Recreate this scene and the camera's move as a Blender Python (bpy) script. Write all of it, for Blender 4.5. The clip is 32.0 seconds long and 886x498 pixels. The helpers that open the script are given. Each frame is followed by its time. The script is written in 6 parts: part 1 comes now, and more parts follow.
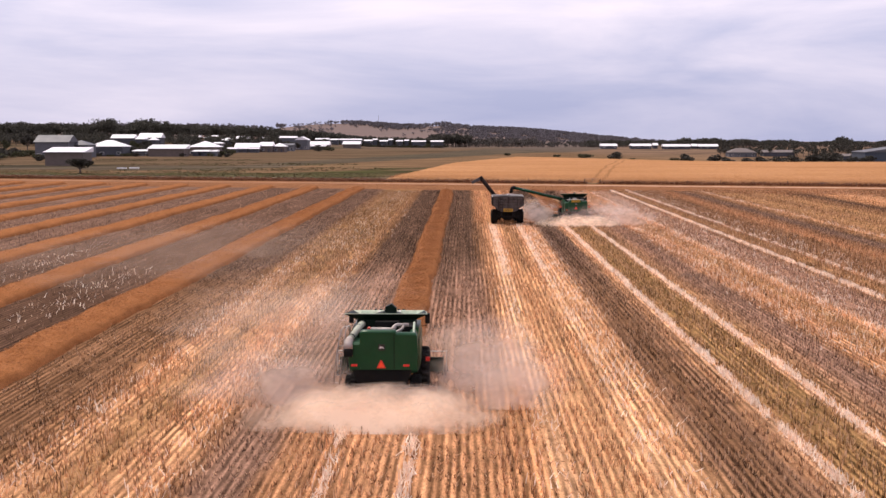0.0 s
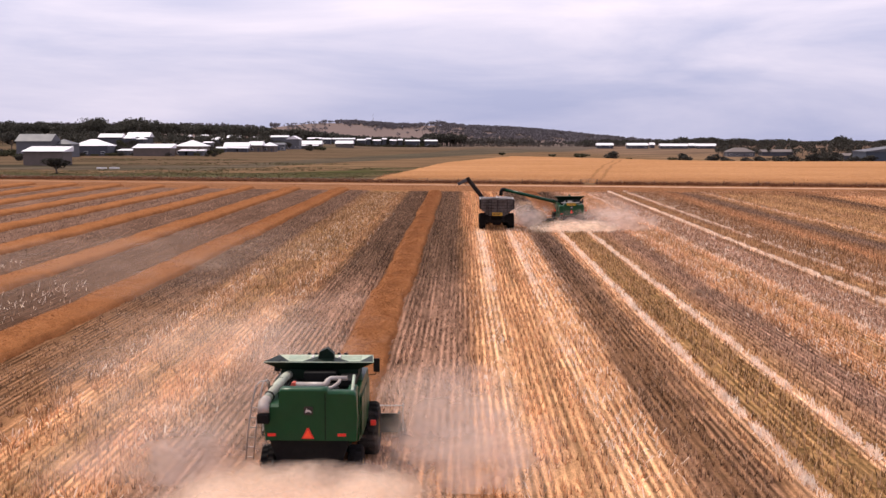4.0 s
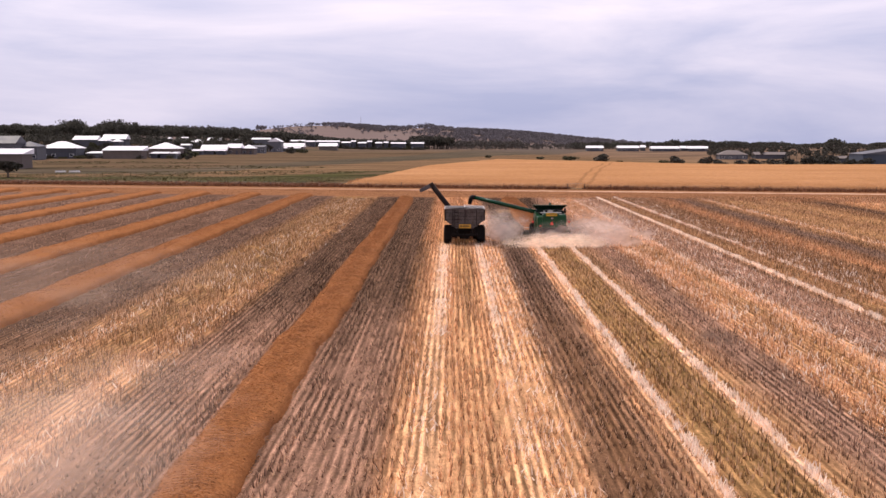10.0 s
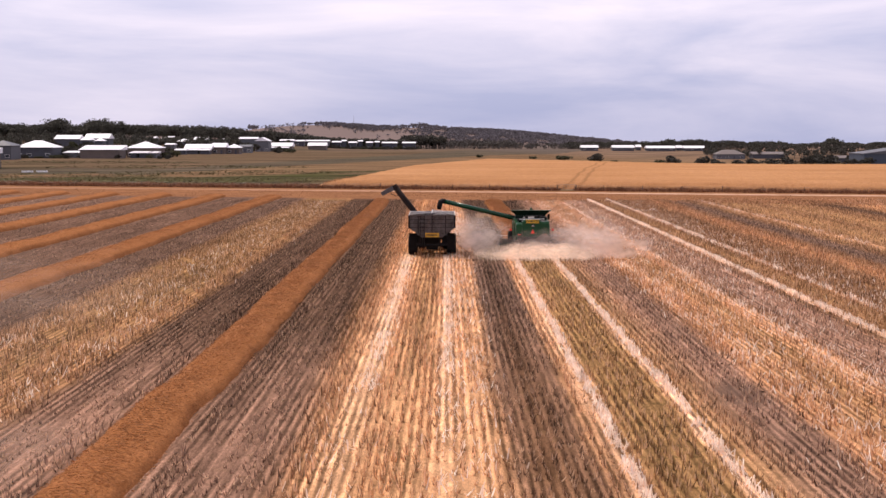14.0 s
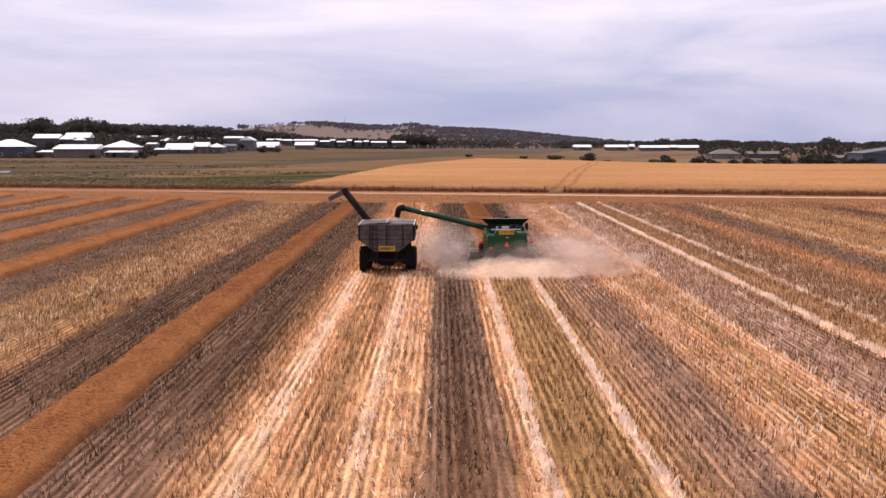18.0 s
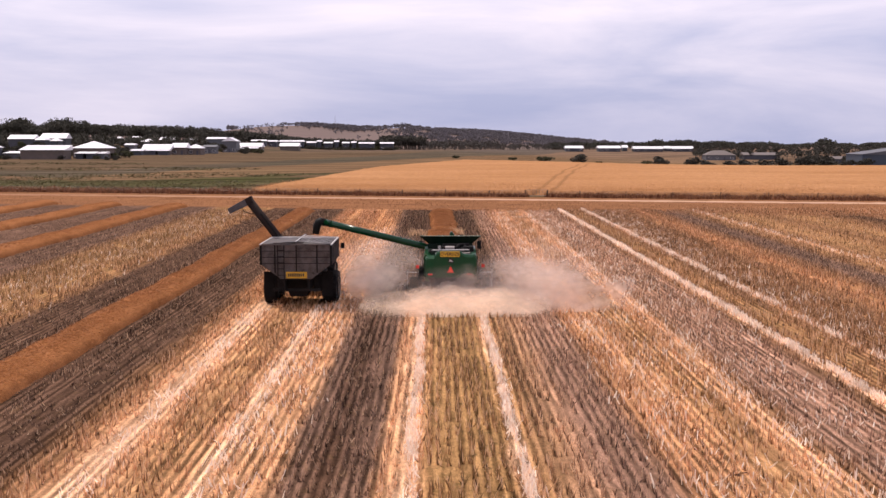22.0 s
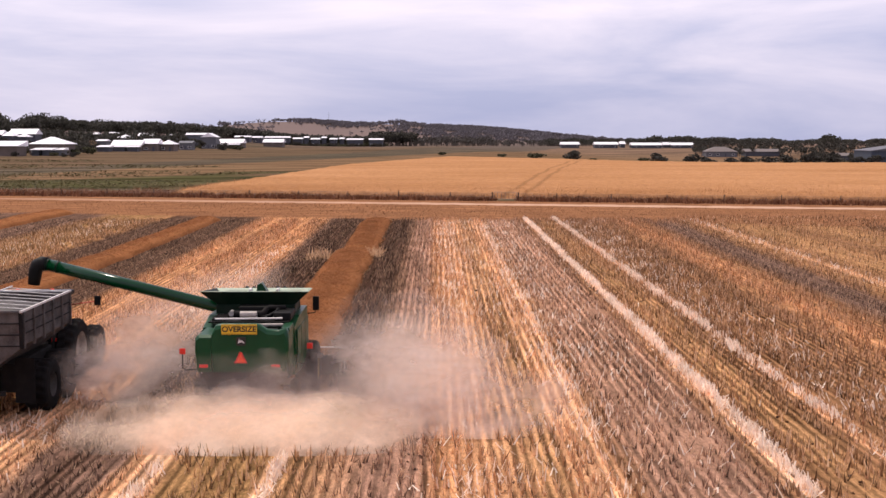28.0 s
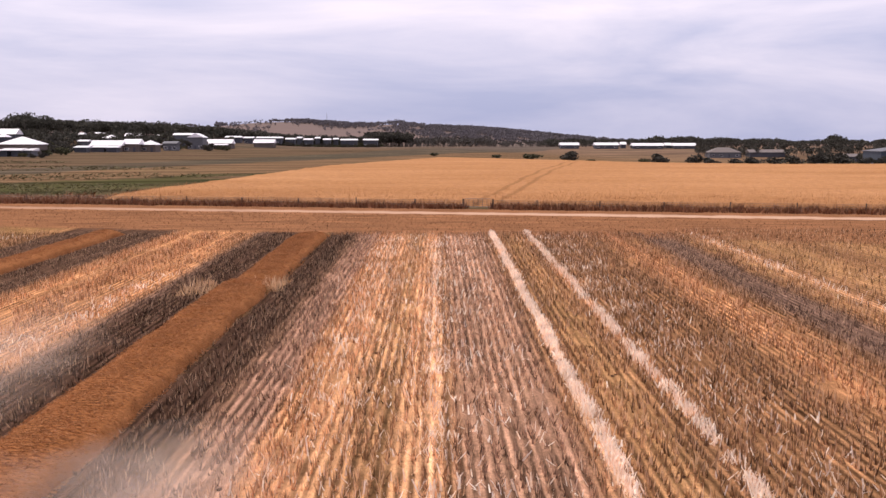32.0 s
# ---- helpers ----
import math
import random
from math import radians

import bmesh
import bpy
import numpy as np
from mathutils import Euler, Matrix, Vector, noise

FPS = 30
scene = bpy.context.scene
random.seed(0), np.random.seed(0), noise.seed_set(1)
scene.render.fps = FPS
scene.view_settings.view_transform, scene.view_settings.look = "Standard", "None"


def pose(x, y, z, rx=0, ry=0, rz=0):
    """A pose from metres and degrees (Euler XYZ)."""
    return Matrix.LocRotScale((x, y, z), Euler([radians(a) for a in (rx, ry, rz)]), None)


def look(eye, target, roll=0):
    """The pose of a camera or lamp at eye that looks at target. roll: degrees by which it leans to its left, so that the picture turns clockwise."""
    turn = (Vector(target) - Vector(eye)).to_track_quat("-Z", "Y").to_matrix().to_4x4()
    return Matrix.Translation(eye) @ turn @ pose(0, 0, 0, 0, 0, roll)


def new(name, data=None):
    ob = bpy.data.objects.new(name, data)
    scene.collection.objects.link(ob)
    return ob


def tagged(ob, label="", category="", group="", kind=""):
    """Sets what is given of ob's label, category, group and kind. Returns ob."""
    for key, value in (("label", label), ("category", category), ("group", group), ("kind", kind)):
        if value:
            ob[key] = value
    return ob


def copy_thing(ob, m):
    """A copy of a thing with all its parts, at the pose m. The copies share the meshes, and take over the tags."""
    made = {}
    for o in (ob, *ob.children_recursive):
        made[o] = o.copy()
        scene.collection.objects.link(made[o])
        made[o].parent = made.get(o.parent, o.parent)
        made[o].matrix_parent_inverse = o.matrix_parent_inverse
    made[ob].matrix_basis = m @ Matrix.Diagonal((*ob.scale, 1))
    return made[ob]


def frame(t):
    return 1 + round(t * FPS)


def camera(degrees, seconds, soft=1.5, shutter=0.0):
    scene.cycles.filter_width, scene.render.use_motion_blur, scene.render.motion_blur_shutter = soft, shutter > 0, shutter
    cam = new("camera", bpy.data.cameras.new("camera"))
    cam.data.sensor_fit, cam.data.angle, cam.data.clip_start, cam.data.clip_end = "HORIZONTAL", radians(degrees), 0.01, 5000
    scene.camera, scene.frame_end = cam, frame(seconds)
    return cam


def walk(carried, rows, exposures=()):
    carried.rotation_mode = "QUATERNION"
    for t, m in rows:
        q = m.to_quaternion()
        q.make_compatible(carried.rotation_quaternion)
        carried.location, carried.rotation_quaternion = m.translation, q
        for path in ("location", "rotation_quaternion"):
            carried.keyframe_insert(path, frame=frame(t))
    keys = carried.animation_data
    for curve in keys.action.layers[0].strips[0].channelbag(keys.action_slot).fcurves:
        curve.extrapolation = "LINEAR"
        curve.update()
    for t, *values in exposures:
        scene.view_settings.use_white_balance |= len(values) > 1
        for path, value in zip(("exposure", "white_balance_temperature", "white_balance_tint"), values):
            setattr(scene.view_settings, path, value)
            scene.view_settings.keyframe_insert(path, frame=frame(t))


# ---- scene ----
cam = camera(42, 32.0, soft=1.5)
WALK = [
    (0, pose(-3.59, -140.60, 11.37, 84.29, 0, 1.11)),
    (1, pose(-3.27, -137.98, 11.35, 84.27, 0, 1.06)),
    (2, pose(-3.00, -135.05, 11.28, 84.27, 0, 1.01)),
    (3, pose(-2.68, -131.63, 11.17, 84.27, 0, 0.97)),
    (6, pose(-1.53, -121.90, 10.83, 84.32, 0, 0.77)),
    (7, pose(-0.97, -118.59, 10.75, 84.35, 0, 0.70)),
    (8, pose(-0.49, -115.39, 10.74, 84.32, 0, 0.62)),
    (9, pose(0.00, -112.02, 10.68, 84.37, 0, 0.53)),
    (11, pose(1.04, -105.29, 10.46, 84.44, 0, 0.39)),
    (13, pose(2.39, -97.24, 10.22, 84.43, 0, 0.29)),
    (14, pose(3.04, -93.40, 10.13, 84.42, 0, 0.23)),
    (17, pose(4.93, -82.01, 9.88, 84.41, 0, 0.02)),
    (19, pose(6.31, -73.04, 9.61, 84.42, 0, -0.18)),
    (20, pose(7.22, -68.69, 9.51, 84.45, 0, -0.25)),
    (22, pose(9.36, -59.71, 9.38, 84.48, 0, -0.37)),
    (23, pose(10.35, -55.06, 9.37, 84.43, 0, -0.35)),
    (24, pose(11.34, -50.55, 9.30, 84.39, 0, -0.35)),
    (25, pose(12.40, -45.84, 9.20, 84.37, 0, -0.34)),
    (28, pose(16.03, -31.01, 8.83, 84.32, 0, -0.36)),
    (29, pose(17.25, -25.79, 8.67, 84.34, 0, -0.41)),
    (30, pose(18.51, -20.93, 8.56, 84.30, 0, -0.39)),
    (31, pose(19.72, -16.05, 8.48, 84.33, 0, -0.42)),
    (32, pose(20.74, -10.67, 8.49, 84.36, 0, -0.22)),
]
walk(cam, WALK)

# ---- world, sun ----
SUN_DIR = Vector((-0.36, 0.30, 0.88)).normalized()
world = bpy.data.worlds.new("sky_world")
scene.world = world
world.use_nodes = True
wn, wl = world.node_tree.nodes, world.node_tree.links
wn.clear()
w_out = wn.new("ShaderNodeOutputWorld")
w_bg = wn.new("ShaderNodeBackground")
w_sky = wn.new("ShaderNodeTexSky")
w_sky.sky_type = "NISHITA"
w_sky.sun_disc = False
w_sky.sun_elevation = math.asin(SUN_DIR.z)
w_sky.sun_rotation = math.atan2(SUN_DIR.x, SUN_DIR.y)
w_sky.air_density, w_sky.dust_density, w_sky.ozone_density = 1.0, 2.5, 1.5
# a high, thin and uneven layer of cloud over the whole sky
w_co = wn.new("ShaderNodeTexCoord")
w_map = wn.new("ShaderNodeMapping")
w_map.inputs["Scale"].default_value = (1.0, 1.0, 5.5)
w_map.inputs["Rotation"].default_value = (0.10, 0.06, 0.0)
w_n1 = wn.new("ShaderNodeTexNoise")
w_n1.inputs["Scale"].default_value, w_n1.inputs["Detail"].default_value = 2.6, 7.0
w_n1.inputs["Roughness"].default_value, w_n1.inputs["Distortion"].default_value = 0.55, 0.35
w_ramp = wn.new("ShaderNodeValToRGB")
w_ramp.color_ramp.elements[0].position, w_ramp.color_ramp.elements[1].position = 0.36, 0.68
w_ramp.color_ramp.elements[0].color = (4.7, 4.7, 6.6, 1)
w_ramp.color_ramp.elements[1].color = (8.5, 7.5, 8.6, 1)
w_mix = wn.new("ShaderNodeMixRGB")
w_mix.inputs[0].default_value = 0.9
wl.new(w_co.outputs["Generated"], w_map.inputs["Vector"])
wl.new(w_map.outputs["Vector"], w_n1.inputs["Vector"])
wl.new(w_n1.outputs["Fac"], w_ramp.inputs[0])
wl.new(w_sky.outputs[0], w_mix.inputs[1])
# the cloud is thinner and greyer towards the horizon
w_sep, w_grad, w_dim = wn.new("ShaderNodeSeparateXYZ"), wn.new("ShaderNodeMapRange"), wn.new("ShaderNodeMixRGB")
wl.new(w_co.outputs["Generated"], w_sep.inputs[0])
w_grad.inputs["From Min"].default_value, w_grad.inputs["From Max"].default_value = 0.0, 0.13
wl.new(w_sep.outputs[2], w_grad.inputs["Value"])
w_haze = wn.new("ShaderNodeMixRGB")
w_haze.inputs[1].default_value, w_haze.inputs[2].default_value = (0.78, 0.83, 0.90, 1), (1.20, 1.18, 1.14, 1)
wl.new(w_grad.outputs[0], w_haze.inputs[0])
w_dim.blend_type = "MULTIPLY"
w_dim.inputs[0].default_value = 1.0
wl.new(w_ramp.outputs[0], w_dim.inputs[1])
wl.new(w_haze.outputs[0], w_dim.inputs[2])
wl.new(w_dim.outputs[0], w_mix.inputs[2])
wl.new(w_mix.outputs[0], w_bg.inputs[0])
w_bg.inputs[1].default_value = 0.12
wl.new(w_bg.outputs[0], w_out.inputs[0])

sun_data = bpy.data.lights.new("sun", "SUN")
sun_data.energy, sun_data.angle, sun_data.color = 3.6, radians(1.0), (1.0, 0.88, 0.755)
sun = new("sun", sun_data)
sun.matrix_world = look(SUN_DIR * 200, (0, 0, 0))
scene.view_settings.exposure = 0.0

# ---- materials ----
def nodes_of(name):
    m = bpy.data.materials.new(name)
    m.use_nodes = True
    nt = m.node_tree
    return m, nt.nodes, nt.links, nt.nodes["Principled BSDF"]


def noise_node(n, l, vec, scale, detail=4.0, rough=0.55):
    t = n.new("ShaderNodeTexNoise")
    t.inputs["Scale"].default_value, t.inputs["Detail"].default_value = scale, detail
    t.inputs["Roughness"].default_value = rough
    l.new(vec, t.inputs["Vector"])
    return t.outputs["Fac"]


def mapped(n, l, vec, scale):
    t = n.new("ShaderNodeMapping")
    t.inputs["Scale"].default_value = scale
    l.new(vec, t.inputs["Vector"])
    return t.outputs[0]


def remap(n, l, v, a, b, c, d):
    t = n.new("ShaderNodeMapRange")
    for i, x in enumerate((a, b, c, d)):
        t.inputs[i + 1].default_value = x
    l.new(v, t.inputs[0])
    return t.outputs[0]


def math_node(n, l, op, a, b=None):
    t = n.new("ShaderNodeMath")
    t.operation = op
    for i, x in enumerate((a, b)):
        if x is None:
            continue
        if isinstance(x, (int, float)):
            t.inputs[i].default_value = x
        else:
            l.new(x, t.inputs[i])
    return t.outputs[0]


def mix(n, l, fac, a, b, kind="MIX"):
    t = n.new("ShaderNodeMixRGB")
    t.blend_type = kind
    for i, x in enumerate((fac, a, b)):
        if isinstance(x, (int, float)):
            t.inputs[i].default_value = x if i == 0 else (x, x, x, 1)
        elif isinstance(x, tuple):
            t.inputs[i].default_value = (*x, 1)
        else:
            l.new(x, t.inputs[i])
    return t.outputs[0]


def bump(n, l, bsdf, height, strength, distance):
    t = n.new("ShaderNodeBump")
    t.inputs["Strength"].default_value, t.inputs["Distance"].default_value = strength, distance
    l.new(height, t.inputs["Height"])
    l.new(t.outputs[0], bsdf.inputs["Normal"])


def simple(name, col, rough=0.6, metal=0.0, vary=0.25, scale=3.0, fine=40.0, relief=0.15, dirt=None, dirt_amount=0.4):
    """A painted, worn or natural surface: base colour with blotches and grain, dust in patches, fine relief."""
    m, n, l, b = nodes_of(name)
    co = n.new("ShaderNodeTexCoord").outputs["Object"]
    big = noise_node(n, l, co, scale, 5.0)
    small = noise_node(n, l, co, fine, 3.0)
    f = math_node(n, l, "ADD", remap(n, l, big, 0.3, 0.7, -vary, vary), remap(n, l, small, 0.3, 0.7, -vary * 0.6, vary * 0.6))
    f = math_node(n, l, "ADD", f, 1.0)
    c = mix(n, l, 1.0, col, f, "MULTIPLY")
    if dirt:
        d = remap(n, l, noise_node(n, l, co, scale * 0.8, 7.0, 0.65), 0.42, 0.68, 0.0, dirt_amount)
        c = mix(n, l, d, c, dirt)
        r = math_node(n, l, "ADD", d, rough)
        l.new(r, b.inputs["Roughness"])
    else:
        l.new(remap(n, l, big, 0.3, 0.7, max(0.05, rough - 0.08), min(1, rough + 0.08)), b.inputs["Roughness"])
    l.new(c, b.inputs["Base Color"])
    b.inputs["Metallic"].default_value = metal
    bump(n, l, b, small, relief, 0.01)
    return m


DUST_COL = (0.42, 0.29, 0.2)
PAL = {
    "dark": (0.074, 0.041, 0.028), "purple": (0.165, 0.098, 0.070), "brown": (0.240, 0.122, 0.060),
    "tan": (0.49, 0.258, 0.132), "light": (0.575, 0.318, 0.172), "white": (0.64, 0.385, 0.235),
    "olive": (0.335, 0.182, 0.084), "orange": (0.42, 0.205, 0.096), "umber": (0.100, 0.057, 0.038), "grey": (0.285, 0.162, 0.110),
}
# stripes of the stubble across the rows: where each colour is reached, from west to east
WEST = [(-70, "purple"), (-50, "purple"), (-41, "umber"), (-24, "umber"), (-20.8, "umber"), (-19.6, "brown"), (-18.6, "tan"), (-16.2, "olive"),
        (-14.8, "tan"), (-13.7, "tan"), (-12.6, "brown"), (-11.9, "umber"), (-10, "umber"), (-8.6, "brown"), (-8.2, "white"), (-7.8, "tan"),
        (-5.7, "white"), (-5.3, "brown"), (-4.6, "umber"), (-2.9, "umber"), (-2.0, "brown"), (-1.1, "tan"), (-0.5, "white"), (-0.1, "white"),
        (0.3, "tan"), (1.5, "olive"), (2.55, "tan"), (2.82, "white"), (3.0, "white"), (3.35, "light"), (4.6, "tan"), (5.2, "purple")]
EAST = [(4.6, "tan"), (5.2, "purple"), (6.2, "dark"), (7.5, "purple"), (7.95, "tan"), (8.48, "white"), (8.78, "light"), (9.0, "olive"),
        (11.5, "olive"), (11.73, "white"), (11.93, "white"), (12.15, "olive"), (14.3, "grey"), (15.5, "grey"), (16.1, "orange"), (17.3, "tan"),
        (19.2, "olive"), (19.8, "tan"), (20.6, "light"), (20.95, "brown"), (21.6, "grey"), (24.2, "grey"), (24.95, "brown"), (25.22, "white"), (25.36, "white"),
        (25.65, "brown"), (26.8, "olive"), (28.0, "brown"), (28.35, "tan"), (28.7, "brown"), (31.2, "brown"), (33.0, "brown")]
OUTER = [(33.0, "brown"), (35.0, "orange"), (37.0, "brown"), (37.9, "purple"), (39.6, "purple"), (40.4, "brown"), (41.5, "olive"), (42.6, "tan"), (43.4, "brown"), (46.0, "olive"),
         (49.5, "brown"), (53, "olive"), (56, "brown"), (60, "dark"), (63.5, "orange"), (68, "tan"), (73, "brown"), (78, "dark"), (83, "orange"), (90, "brown")]


def stripe_colour(n, l, pos):
    """The colour of the stubble by its place across the rows, with ragged edges."""
    sep = n.new("ShaderNodeSeparateXYZ")
    l.new(pos, sep.inputs[0])
    wob = noise_node(n, l, mapped(n, l, pos, (1.0, 0.25, 1.0)), 0.9, 5.0, 0.65)
    x = math_node(n, l, "ADD", sep.outputs[0], remap(n, l, wob, 0.25, 0.75, -0.30, 0.30))
    col = None
    for table in (WEST, EAST, OUTER):
        a, b = table[0][0], table[-1][0]
        ramp = n.new("ShaderNodeValToRGB")
        e = ramp.color_ramp.elements
        e[0].position, e[0].color = 0.0, (*PAL[table[0][1]], 1)
        e[1].position, e[1].color = 1.0, (*PAL[table[-1][1]], 1)
        for px, name in table[1:-1]:
            k = e.new((px - a) / (b - a))
            k.color = (*PAL[name], 1)
        l.new(remap(n, l, x, a, b, 0.0, 1.0), ramp.inputs[0])
        if col is None:
            col = ramp.outputs[0]
        else:
            col = mix(n, l, math_node(n, l, "GREATER_THAN", x, a + 0.3), col, ramp.outputs[0])
    # the strips on which an uncollected windrow still lies were never driven on
    for cx, half, y0, tone in ((-7.6, 3.4, -91.0, "umber"), (10.0, 3.9, 5.0, "dark"), (1.4, 3.6, 7.0, "orange")):
        off = math_node(n, l, "ABSOLUTE", math_node(n, l, "SUBTRACT", x, cx))
        k = math_node(n, l, "MULTIPLY", remap(n, l, off, half - 0.5, half + 0.5, 1.0, 0.0), remap(n, l, sep.outputs[1], y0 - 1.0, y0 + 1.0, 0.0, 1.0))
        col = mix(n, l, k, col, PAL[tone])
    bare = math_node(n, l, "MULTIPLY", remap(n, l, math_node(n, l, "ABSOLUTE", math_node(n, l, "SUBTRACT", x, 15.2)), 0.7, 1.7, 0.35, 0.0), remap(n, l, sep.outputs[1], -16.0, -5.0, 1.0, 0.0))
    col = mix(n, l, bare, col, PAL["purple"])
    # wheel marks of the grain trailer fade out along its lane
    lane = math_node(n, l, "MULTIPLY", remap(n, l, math_node(n, l, "ABSOLUTE", math_node(n, l, "SUBTRACT", x, 1.75)), 2.7, 3.5, 0.75, 0.0), remap(n, l, sep.outputs[1], -55.0, -25.0, 1.0, 0.0))
    col = mix(n, l, lane, col, (0.52, 0.285, 0.145))
    # dust haze over the western lanes is put into the grey and purple entries
    for cx, half, y0, y1, share, tone in ((-7.3, 5.0, -55.0, -32.0, 0.72, "grey"), (-30.0, 16.0, -15.0, -60.0, 0.5, "purple"), (-22.3, 3.2, -62.0, -42.0, 0.6, "brown"), (20.0, 3.8, 15.0, -10.0, 0.14, "light"), (6.7, 1.8, -62.0, -22.0, 0.55, "brown"), (-5.6, 4.4, -92.0, -87.0, 0.80, "orange")):
        k = math_node(n, l, "MULTIPLY", remap(n, l, math_node(n, l, "ABSOLUTE", math_node(n, l, "SUBTRACT", x, cx)), half, half + 0.8, share, 0.0), remap(n, l, sep.outputs[1], y0, y1, 1.0, 0.0))
        col = mix(n, l, k, col, PAL[tone])
    # the western strip turns darker and more olive towards the fence
    greener = math_node(n, l, "MULTIPLY", remap(n, l, x, -12.0, -14.0, 0.0, 0.75), remap(n, l, sep.outputs[1], -75.0, -15.0, 0.0, 1.0))
    col = mix(n, l, math_node(n, l, "MULTIPLY", greener, remap(n, l, x, -20.5, -19.0, 0.0, 1.0)), col, (0.27, 0.150, 0.060))
    # dark green-brown tufts of regrowth, thickest in one strip
    green = remap(n, l, math_node(n, l, "ABSOLUTE", math_node(n, l, "SUBTRACT", x, 10.3)), 0.9, 1.3, 0.5, 0.0)
    col = mix(n, l, green, col, (0.225, 0.133, 0.052))
    tuft = noise_node(n, l, mapped(n, l, pos, (2.6, 1.5, 1.0)), 1.0, 3.0, 0.6)
    strip = remap(n, l, math_node(n, l, "ABSOLUTE", math_node(n, l, "SUBTRACT", x, 10.3)), 0.9, 1.4, 1.0, 0.35)
    col = mix(n, l, math_node(n, l, "MULTIPLY", remap(n, l, tuft, 0.56, 0.66, 0.0, 0.75), strip), col, (0.105, 0.066, 0.026))
    # fine streaks that run far along the rows
    fine = noise_node(n, l, mapped(n, l, pos, (2.3, 0.03, 1.0)), 1.0, 4.0, 0.7)
    col = mix(n, l, 1.0, col, remap(n, l, fine, 0.32, 0.68, 0.62, 1.42), "MULTIPLY")
    return col, sep


def ground_material():
    m, n, l, b = nodes_of("field_soil")
    pos = n.new("ShaderNodeNewGeometry").outputs["Position"]
    col, sep = stripe_colour(n, l, pos)
    # straw and soil: streaks along the rows, clods and pale chaff
    streak = noise_node(n, l, mapped(n, l, pos, (3.2, 0.35, 1.0)), 1.0, 6.0, 0.7)
    fleck = noise_node(n, l, mapped(n, l, pos, (11.0, 4.5, 4.0)), 1.0, 6.0, 0.8)
    blotch = noise_node(n, l, mapped(n, l, pos, (0.25, 0.08, 1.0)), 1.0, 4.0)
    f = math_node(n, l, "MULTIPLY", remap(n, l, streak, 0.3, 0.7, 0.5, 1.5), remap(n, l, fleck, 0.32, 0.68, 0.5, 1.55))
    f = math_node(n, l, "MULTIPLY", f, remap(n, l, blotch, 0.3, 0.7, 0.85, 1.15))
    # straw stands in drill rows, darker soil lies between them
    row = n.new("ShaderNodeMath")
    row.operation = "SINE"
    l.new(math_node(n, l, "MULTIPLY", math_node(n, l, "ADD", sep.outputs[0], remap(n, l, streak, 0.3, 0.7, -0.05, 0.05)), 2 * math.pi / 0.31), row.inputs[0])
    plain = remap(n, l, noise_node(n, l, mapped(n, l, pos, (0.45, 0.10, 1.0)), 1.0, 4.0, 0.6), 0.36, 0.62, 0.15, 1.0)
    rows_on = math_node(n, l, "MULTIPLY", remap(n, l, row.outputs[0], -0.8, 0.8, -0.68, 0.28), plain)
    f = math_node(n, l, "MULTIPLY", f, math_node(n, l, "ADD", rows_on, 1.0))
    field = mix(n, l, 1.0, col, math_node(n, l, "MULTIPLY", f, 1.02), "MULTIPLY")
    chaff = remap(n, l, noise_node(n, l, mapped(n, l, pos, (5.0, 1.6, 3.0)), 1.3, 6.0, 0.8), 0.62, 0.74, 0.0, 0.45)
    tone = n.new("ShaderNodeRGBToBW")
    l.new(col, tone.inputs[0])
    field = mix(n, l, math_node(n, l, "MULTIPLY", chaff, remap(n, l, tone.outputs[0], 0.05, 0.27, 0.35, 1.15)), field, (0.62, 0.40, 0.26))
    # a damp dark spot in the soil
    gap = n.new("ShaderNodeVectorMath")
    gap.operation = "DISTANCE"
    l.new(mapped(n, l, pos, (1.0, 0.45, 0.0)), gap.inputs[0])
    gap.inputs[1].default_value = (14.6, -21.8, 0.0)
    spot_edge = math_node(n, l, "ADD", gap.outputs["Value"], remap(n, l, fleck, 0.3, 0.7, -0.5, 0.5))
    field = mix(n, l, remap(n, l, spot_edge, 0.7, 1.5, 0.7, 0.0), field, (0.085, 0.055, 0.042))
    # the headland, worked across
    wob = remap(n, l, noise_node(n, l, mapped(n, l, pos, (0.15, 0.3, 1.0)), 1.0, 4.0), 0.3, 0.7, -1.6, 1.6)
    yy = math_node(n, l, "ADD", math_node(n, l, "MULTIPLY", sep.outputs[0], 0.22), wob)
    yv = math_node(n, l, "ADD", sep.outputs[1], yy)
    head_streak = noise_node(n, l, mapped(n, l, pos, (0.12, 1.6, 1.0)), 1.0, 6.0, 0.7)
    hr = n.new("ShaderNodeValToRGB")
    e = hr.color_ramp.elements
    e[0].position, e[0].color = 0.40, (0.125, 0.060, 0.032, 1)
    e[1].position, e[1].color = 0.62, (0.34, 0.160, 0.078, 1)
    l.new(head_streak, hr.inputs[0])
    head = mix(n, l, 1.0, hr.outputs[0], remap(n, l, fleck, 0.3, 0.7, 0.65, 1.35), "MULTIPLY")
    field = mix(n, l, remap(n, l, yv, 90.5, 93.5, 0.0, 1.0), field, head)
    # the pale track before the fence
    fy = math_node(n, l, "ADD", sep.outputs[1], math_node(n, l, "MULTIPLY", sep.outputs[0], 0.20))
    fyw = math_node(n, l, "ADD", fy, remap(n, l, noise_node(n, l, pos, 0.4, 3.0), 0.3, 0.7, -0.8, 0.8))
    tr = math_node(n, l, "MULTIPLY", remap(n, l, fyw, 117.0, 118.2, 0.0, 1.0), remap(n, l, fyw, 120.6, 122.0, 1.0, 0.0))
